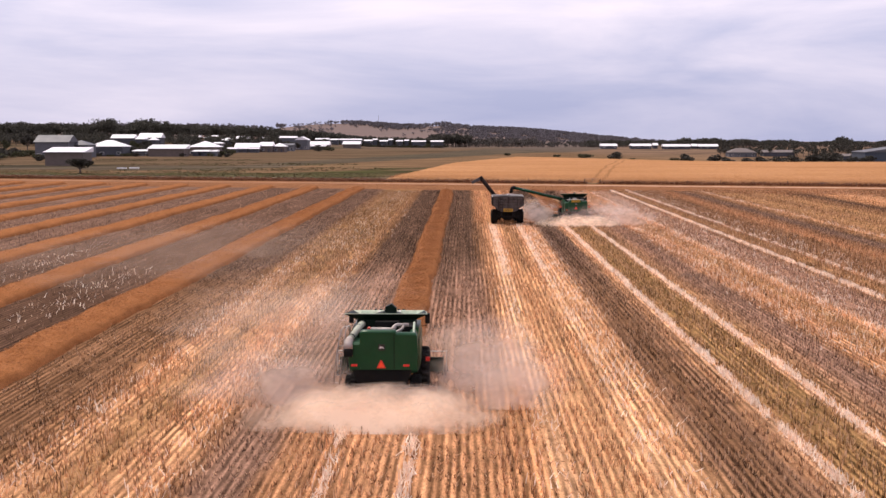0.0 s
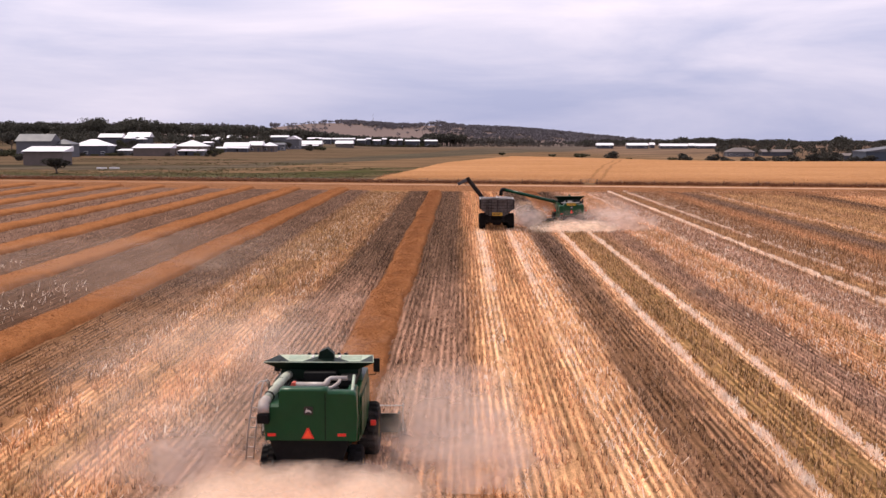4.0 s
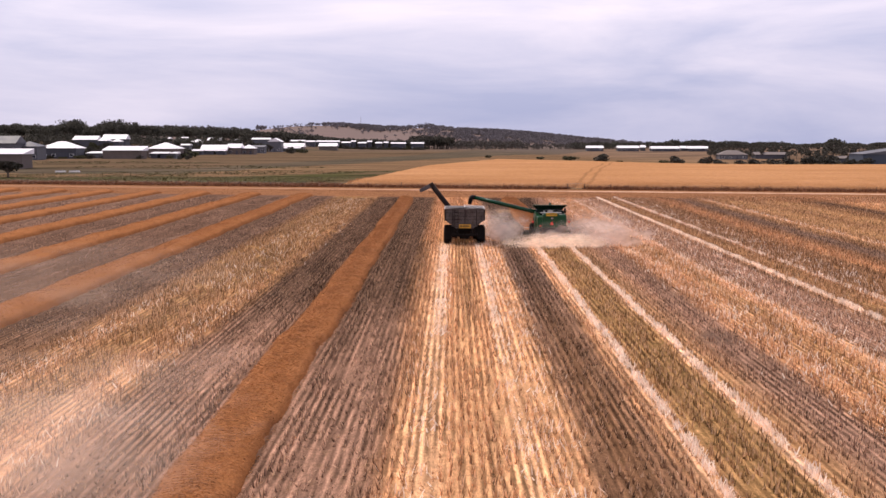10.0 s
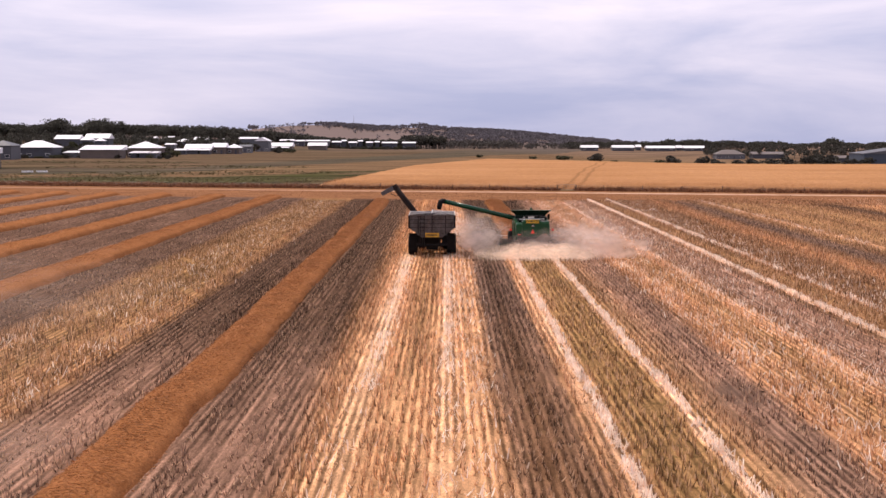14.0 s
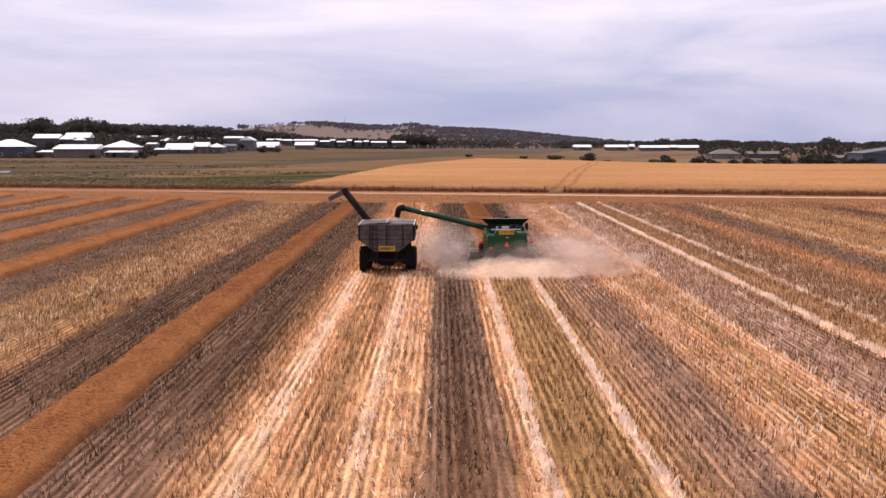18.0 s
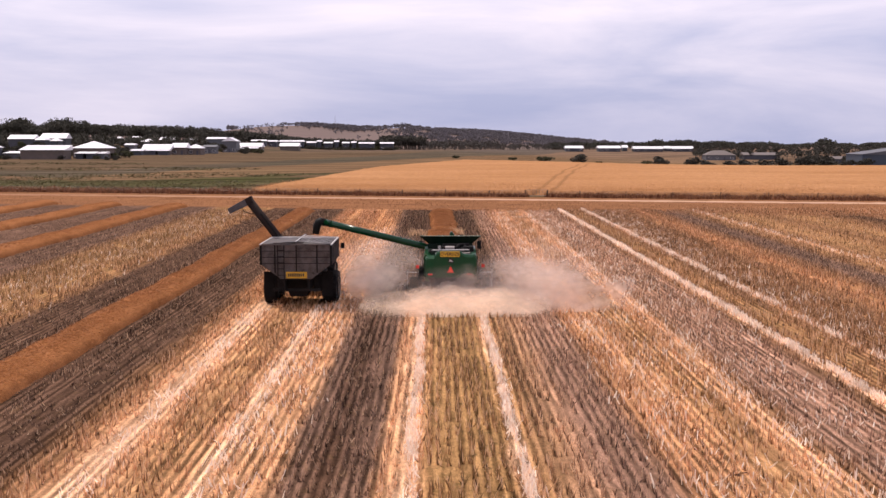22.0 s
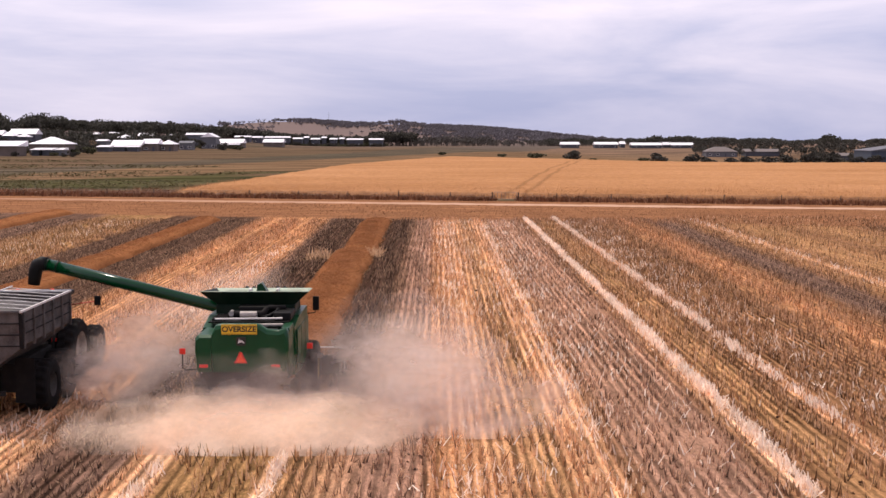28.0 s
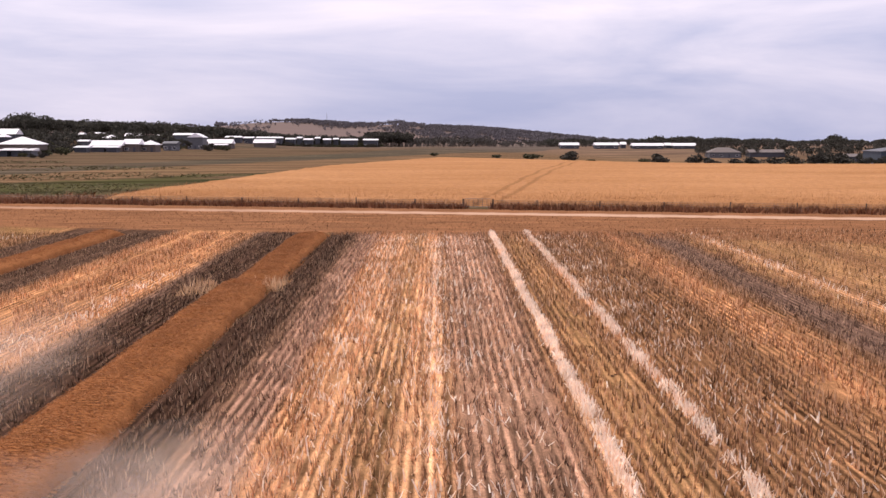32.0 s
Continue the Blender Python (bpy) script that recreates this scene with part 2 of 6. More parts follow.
    field = mix(n, l, math_node(n, l, "MULTIPLY", tr, remap(n, l, sep.outputs[0], -50.0, 25.0, 0.30, 0.85)), field, (0.52, 0.34, 0.24))
    # grazed paddocks behind the fence
    slant = n.new("ShaderNodeCombineXYZ")
    l.new(sep.outputs[0], slant.inputs[0])
    l.new(math_node(n, l, "ADD", sep.outputs[1], math_node(n, l, "MULTIPLY", sep.outputs[0], -0.45)), slant.inputs[1])
    pn = noise_node(n, l, mapped(n, l, slant.outputs[0], (0.018, 0.040, 1.0)), 1.0, 7.0, 0.62)
    pr = n.new("ShaderNodeValToRGB")
    e = pr.color_ramp.elements
    e[0].position, e[0].color = 0.38, (0.050, 0.047, 0.024, 1)
    e[1].position, e[1].color = 0.64, (0.142, 0.092, 0.058, 1)
    k = e.new(0.50)
    k.color = (0.105, 0.071, 0.041, 1)
    l.new(pn, pr.inputs[0])
    pad = mix(n, l, 1.0, pr.outputs[0], remap(n, l, noise_node(n, l, pos, 0.35, 6.0, 0.7), 0.3, 0.7, 0.75, 1.25), "MULTIPLY")
    thin = noise_node(n, l, mapped(n, l, slant.outputs[0], (0.010, 0.11, 1.0)), 1.0, 7.0, 0.7)
    # bands of pasture, bare grey ground and lush scrub that fan out behind the fence
    ragged = remap(n, l, noise_node(n, l, mapped(n, l, pos, (0.05, 0.03, 1.0)), 1.0, 5.0, 0.65), 0.3, 0.7, -12.0, 12.0)

    def beyond(y0, x0, rise):
        bend = math_node(n, l, "MULTIPLY", math_node(n, l, "MAXIMUM", math_node(n, l, "SUBTRACT", sep.outputs[0], x0), 0.0), rise)
        return math_node(n, l, "ADD", math_node(n, l, "SUBTRACT", math_node(n, l, "SUBTRACT", sep.outputs[1], bend), y0), ragged)
    pasture, bare, lush = beyond(261.0, -83.0, 4.5), beyond(216.0, -76.0, 3.2), beyond(190.0, -60.0, 1.5)
    pad = mix(n, l, math_node(n, l, "MULTIPLY", remap(n, l, pasture, -6.0, 8.0, 0.0, 0.62), remap(n, l, sep.outputs[1], 560.0, 800.0, 1.0, 0.0)), pad, (0.118, 0.080, 0.052))
    strip = math_node(n, l, "MULTIPLY", remap(n, l, bare, -5.0, 5.0, 0.0, 1.0), remap(n, l, pasture, -8.0, 4.0, 1.0, 0.0))
    pad = mix(n, l, math_node(n, l, "MULTIPLY", strip, 0.72), pad, (0.078, 0.066, 0.050))
    seam = math_node(n, l, "MULTIPLY", remap(n, l, lush, -3.0, 3.0, 0.0, 1.0), remap(n, l, bare, -5.0, 4.0, 1.0, 0.0))
    pad = mix(n, l, math_node(n, l, "MULTIPLY", seam, 0.6), pad, (0.185, 0.112, 0.064))
    gx = remap(n, l, math_node(n, l, "ADD", sep.outputs[0], wob), -22.0, -32.0, 0.0, 1.0)
    gy = math_node(n, l, "MULTIPLY", remap(n, l, fyw, 140.0, 152.0, 0.0, 1.0), remap(n, l, lush, -8.0, 3.0, 1.0, 0.0))
    pad = mix(n, l, math_node(n, l, "MULTIPLY", gx, remap(n, l, fyw, 138.0, 150.0, 0.7, 0.0)), pad, (0.150, 0.080, 0.042))
    pad = mix(n, l, math_node(n, l, "MULTIPLY", math_node(n, l, "MULTIPLY", gx, gy), 0.85), pad, (0.062, 0.062, 0.026))
    pad = mix(n, l, 1.0, pad, remap(n, l, thin, 0.38, 0.62, 0.48, 1.5), "MULTIPLY")
    # distance haze put into the colour: far ground pales to mauve grey
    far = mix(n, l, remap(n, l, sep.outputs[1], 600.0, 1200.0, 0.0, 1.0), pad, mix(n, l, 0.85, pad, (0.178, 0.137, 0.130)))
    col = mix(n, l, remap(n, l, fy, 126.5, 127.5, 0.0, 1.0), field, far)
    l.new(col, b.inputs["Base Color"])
    b.inputs["Roughness"].default_value = 1.0
    b.inputs["Specular IOR Level"].default_value = 0.0
    h = math_node(n, l, "ADD", fleck, math_node(n, l, "MULTIPLY", streak, 1.5))
    bump(n, l, b, h, 0.6, 0.08)
    return m


def stubble_material():
    """Standing stalks: from dark brown to bleached, tinted by the strip that they stand in."""
    m, n, l, b = nodes_of("stubble_straw")
    g = n.new("ShaderNodeNewGeometry")
    col, sep = stripe_colour(n, l, g.outputs["Position"])
    rnd = g.outputs["Random Per Island"]
    c = mix(n, l, 1.0, col, remap(n, l, rnd, 0.0, 0.8, 0.28, 1.75), "MULTIPLY")
    tone = n.new("ShaderNodeRGBToBW")
    l.new(col, tone.inputs[0])
    few = remap(n, l, tone.outputs[0], 0.05, 0.27, 0.55, 1.0)
    c = mix(n, l, math_node(n, l, "MULTIPLY", few, remap(n, l, rnd, 0.55, 0.90, 0.0, 0.85)), c, (0.87, 0.59, 0.375))
    l.new(c, b.inputs["Base Color"])
    b.inputs["Roughness"].default_value = 0.8
    b.inputs["Specular IOR Level"].default_value = 0.2
    t = n.new("ShaderNodeBsdfTranslucent")
    l.new(c, t.inputs[0])
    mx = n.new("ShaderNodeMixShader")
    mx.inputs[0].default_value = 0.4
    l.new(b.outputs[0], mx.inputs[1])
    l.new(t.outputs[0], mx.inputs[2])
    l.new(mx.outputs[0], n["Material Output"].inputs[0])
    return m


def windrow_material():
    m, n, l, b = nodes_of("cut_crop")
    pos = n.new("ShaderNodeNewGeometry").outputs["Position"]
    a = noise_node(n, l, mapped(n, l, pos, (1.0, 0.6, 1.0)), 1.1, 6.0, 0.65)
    f = noise_node(n, l, mapped(n, l, pos, (11.0, 13.0, 11.0)), 1.0, 5.0, 0.75)
    r = n.new("ShaderNodeValToRGB")
    e = r.color_ramp.elements
    e[0].position, e[0].color = 0.3, (0.225, 0.088, 0.031, 1)
    e[1].position, e[1].color = 0.72, (0.315, 0.132, 0.052, 1)
    l.new(a, r.inputs[0])
    c = mix(n, l, 1.0, r.outputs[0], remap(n, l, f, 0.3, 0.7, 0.55, 1.45), "MULTIPLY")
    l.new(c, b.inputs["Base Color"])
    b.inputs["Roughness"].default_value = 1.0
    b.inputs["Specular IOR Level"].default_value = 0.03
    bump(n, l, b, f, 0.6, 0.05)
    return m


def island_material(name, c1, c2, rough=0.8, translucent=0.0, spec=0.2):
    """Leaves, straw and flakes: every loose piece takes its own tone between two colours."""
    m, n, l, b = nodes_of(name)
    g = n.new("ShaderNodeNewGeometry")
    c = mix(n, l, g.outputs["Random Per Island"], c1, c2)
    pos = noise_node(n, l, g.outputs["Position"], 0.6, 3.0)
    c = mix(n, l, 1.0, c, remap(n, l, pos, 0.3, 0.7, 0.8, 1.2), "MULTIPLY")
    l.new(c, b.inputs["Base Color"])
    b.inputs["Roughness"].default_value = rough
    b.inputs["Specular IOR Level"].default_value = spec
    if translucent:
        t = n.new("ShaderNodeBsdfTranslucent")
        l.new(c, t.inputs[0])
        mx = n.new("ShaderNodeMixShader")
        mx.inputs[0].default_value = translucent
        l.new(b.outputs[0], mx.inputs[1])
        l.new(t.outputs[0], mx.inputs[2])
        l.new(mx.outputs[0], n["Material Output"].inputs[0])
    return m


def crop_material():
    m, n, l, b = nodes_of("ripe_crop")
    pos = n.new("ShaderNodeNewGeometry").outputs["Position"]
    a = noise_node(n, l, mapped(n, l, pos, (0.02, 0.05, 1.0)), 1.0, 6.0, 0.6)
    f = noise_node(n, l, mapped(n, l, pos, (1.2, 0.5, 1.0)), 1.0, 6.0, 0.75)
    r = n.new("ShaderNodeValToRGB")
    e = r.color_ramp.elements
    e[0].position, e[0].color = 0.3, (0.31, 0.148, 0.060, 1)
    e[1].position, e[1].color = 0.7, (0.415, 0.212, 0.096, 1)
    l.new(a, r.inputs[0])
    c = mix(n, l, 1.0, r.outputs[0], remap(n, l, f, 0.3, 0.7, 0.75, 1.25), "MULTIPLY")
    # a pair of trampled wheel marks from the gate, running out over the crop
    sep = n.new("ShaderNodeSeparateXYZ")
    l.new(pos, sep.inputs[0])
    bend = remap(n, l, noise_node(n, l, mapped(n, l, pos, (0.01, 0.01, 1.0)), 1.0, 2.0), 0.3, 0.7, -1.5, 1.5)
    along = math_node(n, l, "ADD", math_node(n, l, "MULTIPLY", math_node(n, l, "SUBTRACT", sep.outputs[1], 162.0), 0.165), bend)
    off = math_node(n, l, "SUBTRACT", math_node(n, l, "SUBTRACT", sep.outputs[0], 31.6), along)
    two = math_node(n, l, "ABSOLUTE", math_node(n, l, "SUBTRACT", math_node(n, l, "ABSOLUTE", off), 1.3))
    k = math_node(n, l, "MULTIPLY", remap(n, l, two, 0.2, 0.65, 0.5, 0.0), remap(n, l, sep.outputs[1], 340.0, 400.0, 1.0, 0.0))
    c = mix(n, l, k, c, (0.17, 0.085, 0.035))
    l.new(c, b.inputs["Base Color"])
    b.inputs["Roughness"].default_value = 1.0
    b.inputs["Specular IOR Level"].default_value = 0.03
    bump(n, l, b, f, 0.8, 0.2)
    return m


M_GROUND = ground_material()
M_STUBBLE = stubble_material()
M_WINDROW = windrow_material()
M_WINDSTRAW = island_material("cut_crop_stalks", (0.26, 0.108, 0.040), (0.43, 0.200, 0.086), 0.8, 0.3)
M_PALESTRAW = island_material("pale_broken_straw", (0.42, 0.25, 0.13), (0.74, 0.50, 0.31), 0.8, 0.4)
M_LITTER = island_material("straw_litter", (0.86, 0.65, 0.49), (1.0, 0.90, 0.78), 0.8, 0.62)
M_HEADSTRAW = island_material("headland_straw", (0.20, 0.095, 0.047), (0.42, 0.215, 0.105), 0.8, 0.4)
M_CROP = crop_material()
M_CROPSTRAW = island_material("ripe_ears", (0.36, 0.18, 0.07), (0.53, 0.29, 0.14))
M_DRYGRASS = island_material("dry_grass", (0.115, 0.045, 0.024), (0.33, 0.15, 0.070))
M_LEAF = island_material("gum_leaves", (0.056, 0.052, 0.044), (0.080, 0.074, 0.060), 0.9, 0.15, 0.05)
M_CLOD = island_material("earth_clods", (0.07, 0.036, 0.024), (0.15, 0.08, 0.05), 0.95)
M_SCRUB = island_material("dry_green_scrub", (0.060, 0.055, 0.024), (0.135, 0.105, 0.048), 0.8, 0.1, 0.1)
# distance haze is put into the leaf colours of the middle and far woods
M_MIDLEAF = island_material("haze_tinted_gum_leaves", (0.085, 0.077, 0.068), (0.112, 0.100, 0.088), 0.9, 0.15, 0.05)
M_FARLEAF = island_material("haze_tinted_far_leaves", (0.130, 0.117, 0.126), (0.160, 0.145, 0.152), 0.9, 0.15, 0.05)
M_WOODLEAF = island_material("gum_wood_leaves", (0.058, 0.056, 0.046), (0.092, 0.086, 0.068), 0.9, 0.15, 0.05)
M_LEAF2 = island_material("olive_leaves", (0.048, 0.050, 0.028), (0.082, 0.078, 0.042), 0.7, 0.15, 0.1)


def dust_material(name, cover, c1=(0.95, 0.785, 0.655), c2=(0.97, 0.82, 0.70)):
    """Thin pale flecks of dust and chaff that let most of the light through."""
    m, n, l, b = nodes_of(name)
    g = n.new("ShaderNodeNewGeometry")
    c = mix(n, l, g.outputs["Random Per Island"], c1, c2)
    d, t, clear = n.new("ShaderNodeBsdfDiffuse"), n.new("ShaderNodeBsdfTranslucent"), n.new("ShaderNodeBsdfTransparent")
    half, mx = n.new("ShaderNodeMixShader"), n.new("ShaderNodeMixShader")
    half.inputs[0].default_value, mx.inputs[0].default_value = 0.42, cover
    l.new(c, d.inputs[0])
    l.new(c, t.inputs[0])
    l.new(d.outputs[0], half.inputs[1])
    l.new(t.outputs[0], half.inputs[2])
    l.new(clear.outputs[0], mx.inputs[1])
    l.new(half.outputs[0], mx.inputs[2])
    l.new(mx.outputs[0], n["Material Output"].inputs[0])
    return m


STRAWY = (0.95, 0.74, 0.555), (0.96, 0.77, 0.60)
M_DUST = dust_material("chaff_dust", 1.0, *STRAWY)


def veil_material(cover, upright=False, tints=()):
    """A thin layer of hanging dust: patchy, clear towards its rim."""
    m = dust_material("dust_veil", cover, *tints)
    n, l = m.node_tree.nodes, m.node_tree.links
    gen = n.new("ShaderNodeTexCoord").outputs["Generated"]
    pos = n.new("ShaderNodeNewGeometry").outputs["Position"]
    gap = n.new("ShaderNodeVectorMath")
    gap.operation = "DISTANCE"
    l.new(mapped(n, l, gen, (1.0, 0.0, 1.0) if upright else (1.0, 1.0, 0.0)), gap.inputs[0])
    gap.inputs[1].default_value = (0.5, 0.0, 0.5) if upright else (0.5, 0.5, 0.0)
    puff = noise_node(n, l, mapped(n, l, pos, (0.6, 0.6, 0.9) if upright else (0.22, 0.14, 0.9)), 1.0, 5.0, 0.6)
    rim = remap(n, l, math_node(n, l, "ADD", gap.outputs["Value"], remap(n, l, puff, 0.3, 0.7, 0.08, -0.08)), 0.14, 0.47, 1.0, 0.0)
    f = math_node(n, l, "MULTIPLY", math_node(n, l, "MULTIPLY", rim, remap(n, l, puff, 0.32, 0.68, 0.45, 1.2)), cover)
    last = n["Material Output"].inputs[0].links[0].from_node
    l.new(f, last.inputs[0])
    return m


M_VEIL = veil_material(0.26)
M_CURTAIN_V = veil_material(1.2, True, STRAWY)
M_PLUME = veil_material(0.55, True)
M_VEIL_MID = veil_material(0.17)
M_VEIL_FAINT = veil_material(0.11)


M_BARK = simple("bark", (0.12, 0.09, 0.07), 0.9, relief=0.6)
M_GREEN = simple("green_paint", (0.003, 0.050, 0.015), 0.34, vary=0.12, scale=1.5, dirt=(0.10, 0.10, 0.06), dirt_amount=0.06)
M_GREEN_GLOSS = simple("glossy_green_tube", (0.002, 0.034, 0.011), 0.14, vary=0.1, scale=1.5, relief=0.02)
M_GREEN_IN = simple("faded_green_panel", (0.36, 0.45, 0.34), 0.55, vary=0.15, dirt=DUST_COL, dirt_amount=0.4)
M_DARKGREEN = simple("dusty_dark_green", (0.003, 0.013, 0.007), 0.5, vary=0.2, dirt=(0.08, 0.065, 0.05), dirt_amount=0.10)
M_BLACK = simple("black_plastic", (0.006, 0.006, 0.006), 0.5, vary=0.2, dirt=(0.06, 0.05, 0.04), dirt_amount=0.14)
M_RUBBER = simple("tyre_rubber", (0.008, 0.007, 0.007), 0.9, vary=0.2, dirt=(0.05, 0.04, 0.034), dirt_amount=0.2)
M_STEEL = simple("bare_steel", (0.42, 0.41, 0.40), 0.4, 0.8, vary=0.2, dirt=DUST_COL, dirt_amount=0.3)
M_PIPE = simple("dusty_grey_pipe", (0.34, 0.31, 0.29), 0.5, 0.2, vary=0.2, dirt=DUST_COL, dirt_amount=0.4)
M_YELLOW = simple("yellow_sign", (0.72, 0.42, 0.015), 0.45, vary=0.12)
M_RIM = simple("dusty_yellow_rim", (0.26, 0.19, 0.05), 0.7, dirt=(0.16, 0.11, 0.08), dirt_amount=0.7)
M_PALEGREEN = simple("sun_bleached_green_paint", (0.34, 0.37, 0.29), 0.5, 0.0, vary=0.25, dirt=DUST_COL, dirt_amount=0.35)
M_DARKRIM = simple("dusty_dark_rim", (0.055, 0.050, 0.046), 0.7, 0.1, dirt=(0.12, 0.09, 0.07), dirt_amount=0.5)
M_RED = simple("red_reflector", (0.72, 0.030, 0.018), 0.35, vary=0.12)
M_ORANGE = simple("orange_triangle", (0.95, 0.085, 0.022), 0.5, vary=0.08)
M_BIN = simple("weathered_galvanised_panel", (0.082, 0.072, 0.068), 0.75, 0.0, vary=0.5, scale=2.2, dirt=(0.10, 0.075, 0.062), dirt_amount=0.5)
M_TARP = simple("grey_tarpaulin", (0.075, 0.072, 0.076), 0.6, vary=0.2, dirt=DUST_COL, dirt_amount=0.2)
M_BINRAIL = simple("bright_rail", (0.62, 0.60, 0.58), 0.45, 0.2, vary=0.1, dirt=DUST_COL, dirt_amount=0.3)
M_CHASSIS = simple("dark_chassis", (0.009, 0.008, 0.008), 0.7, vary=0.25, dirt=(0.06, 0.048, 0.04), dirt_amount=0.18)
M_AUGER = simple("brown_auger_tube", (0.024, 0.017, 0.015), 0.8, 0.0, vary=0.2, dirt=(0.05, 0.036, 0.03), dirt_amount=0.25)
M_DIRTYYELLOW = simple("dirty_yellow_plate", (0.50, 0.285, 0.014), 0.6, vary=0.25, dirt=(0.16, 0.10, 0.05), dirt_amount=0.45)
M_PALERIM = simple("dusty_pale_rim", (0.26, 0.235, 0.21), 0.7, 0.1, dirt=(0.16, 0.12, 0.09), dirt_amount=0.5)
M_GRAIN = simple("canola_seed", (0.045, 0.037, 0.035), 0.7, vary=0.3, fine=120, relief=0.5)
M_GLASS = simple("tinted_glass", (0.02, 0.025, 0.028), 0.06, vary=0.05, relief=0.0)
M_WHITE = simple("white_roof_panel", (0.78, 0.76, 0.74), 0.4, vary=0.06)
M_TRACTOR = simple("orange_red_paint", (0.50, 0.045, 0.02), 0.4, vary=0.1, dirt=DUST_COL, dirt_amount=0.3)
M_TIMBER = simple("grey_timber", (0.085, 0.055, 0.042), 0.9, vary=0.3, relief=0.6)
M_WIRE = simple("fence_wire", (0.22, 0.19, 0.17), 0.6, 0.5)
M_ROOF = simple("white_steel_roof", (0.80, 0.78, 0.79), 0.35, 0.0, vary=0.05, scale=0.4)
M_ROOFGREY = simple("grey_steel_roof", (0.090, 0.090, 0.102), 0.6, 0.0, vary=0.08, scale=0.4)
M_WALL = simple("brick_wall", (0.125, 0.098, 0.085), 0.85, vary=0.15, scale=0.6)
M_WALLGREY = simple("grey_cladding", (0.098, 0.100, 0.112), 0.7, vary=0.12, scale=0.6)
# shade below eaves and trees is put into this dark wall colour
M_WALLDARK = simple("wall_dark_with_shade", (0.060, 0.062, 0.075), 0.8, vary=0.2, scale=0.6)
M_SHED = simple("dark_blue_steel", (0.045, 0.060, 0.085), 0.5, 0.2, vary=0.1, scale=0.5)
M_PANE = simple("window_pane", (0.03, 0.035, 0.045), 0.1, vary=0.1, relief=0.0)
M_ROOFTAN = simple("dull_tan_roof", (0.125, 0.10, 0.088), 0.6, 0.0, vary=0.08, scale=0.4)
M_SIGNINK = simple("sign_black", (0.02, 0.017, 0.012), 0.6, vary=0.1)
for m in (M_GREEN, M_GREEN_GLOSS):
    m.node_tree.nodes["Principled BSDF"].inputs["Specular IOR Level"].default_value = 0.28
for m in (M_BIN, M_CHASSIS, M_AUGER, M_RUBBER, M_DARKGREEN, M_BLACK, M_TARP):
    m.node_tree.nodes["Principled BSDF"].inputs["Specular IOR Level"].default_value = 0.12

# ---- helpers for meshes ----
def part(name, bm, material, parent=None, label=""):
    """Link a bmesh as one mesh object, under a thing or a part."""
    me = bpy.data.meshes.new(name)
    bm.to_mesh(me)
    bm.free()
    me.materials.append(material)
    ob = new(name, me)
    if parent is not None:
        ob.parent = parent
    if label:
        ob["label"] = label
    return ob


def raw(name, verts, faces_n, material, parent=None, label="", smooth=False):
    """Link a mesh of many equal polygons (faces_n corners each) from a numpy array of corners."""
    me = bpy.data.meshes.new(name)
    nv = len(verts)
    nf = nv // faces_n
    me.vertices.add(nv)
    me.vertices.foreach_set("co", np.ascontiguousarray(verts, dtype=np.float32).ravel())
    me.loops.add(nv)
    me.loops.foreach_set("vertex_index", np.arange(nv, dtype=np.int32))
    me.polygons.add(nf)
    me.polygons.foreach_set("loop_start", np.arange(0, nv, faces_n, dtype=np.int32))
    me.update(calc_edges=True)
    me.materials.append(material)
    ob = new(name, me)
    if parent is not None:
        ob.parent = parent
    if label:
        ob["label"] = label
    return ob


def grid_mesh(name, xs, ys, zfun, material, parent=None, smooth=True):
    X, Y = np.meshgrid(xs, ys)
    Z = zfun(X, Y)
    nx, ny = len(xs), len(ys)
    v = np.stack([X, Y, Z], -1).reshape(-1, 3)
    i = np.arange((ny - 1) * nx).reshape(ny - 1, nx)[:, :-1].ravel()
    f = np.stack([i, i + 1, i + nx + 1, i + nx], 1)
    me = bpy.data.meshes.new(name)
    me.vertices.add(len(v))
    me.vertices.foreach_set("co", v.astype(np.float32).ravel())
    me.loops.add(f.size)
    me.loops.foreach_set("vertex_index", f.astype(np.int32).ravel())
    me.polygons.add(len(f))
    me.polygons.foreach_set("loop_start", np.arange(0, f.size, 4, dtype=np.int32))
    me.polygons.foreach_set("use_smooth", np.full(len(f), smooth))
    me.update(calc_edges=True)
    me.materials.append(material)
    ob = new(name, me)
    if parent is not None:
        ob.parent = parent
    return ob


def box(bm, x0, x1, y0, y1, z0, z1, bevel=0.0):
    r = bmesh.ops.create_cube(bm, size=1.0)
    vs = r["verts"]
    for v in vs:
        v.co = ((x0 + x1) / 2 + v.co.x * (x1 - x0), (y0 + y1) / 2 + v.co.y * (y1 - y0), (z0 + z1) / 2 + v.co.z * (z1 - z0))
    if bevel:
        es = list({e for v in vs for e in v.link_edges})
        bmesh.ops.bevel(bm, geom=es, offset=bevel, segments=2, affect="EDGES", profile=0.6)
    return bm


def boxm(*a, bevel=0.0):
    return box(bmesh.new(), *a, bevel=bevel)


def tube(bm, a, b, r0, r1=None, seg=12, cap=True):
    a, b = Vector(a), Vector(b)
    r1 = r0 if r1 is None else r1
    r = bmesh.ops.create_cone(bm, cap_ends=cap, segments=seg, radius1=r0, radius2=r1, depth=(b - a).length)
    m = Matrix.Translation((a + b) / 2) @ (b - a).to_track_quat("Z", "Y").to_matrix().to_4x4()
    bmesh.ops.transform(bm, matrix=m, verts=r["verts"])
    return bm


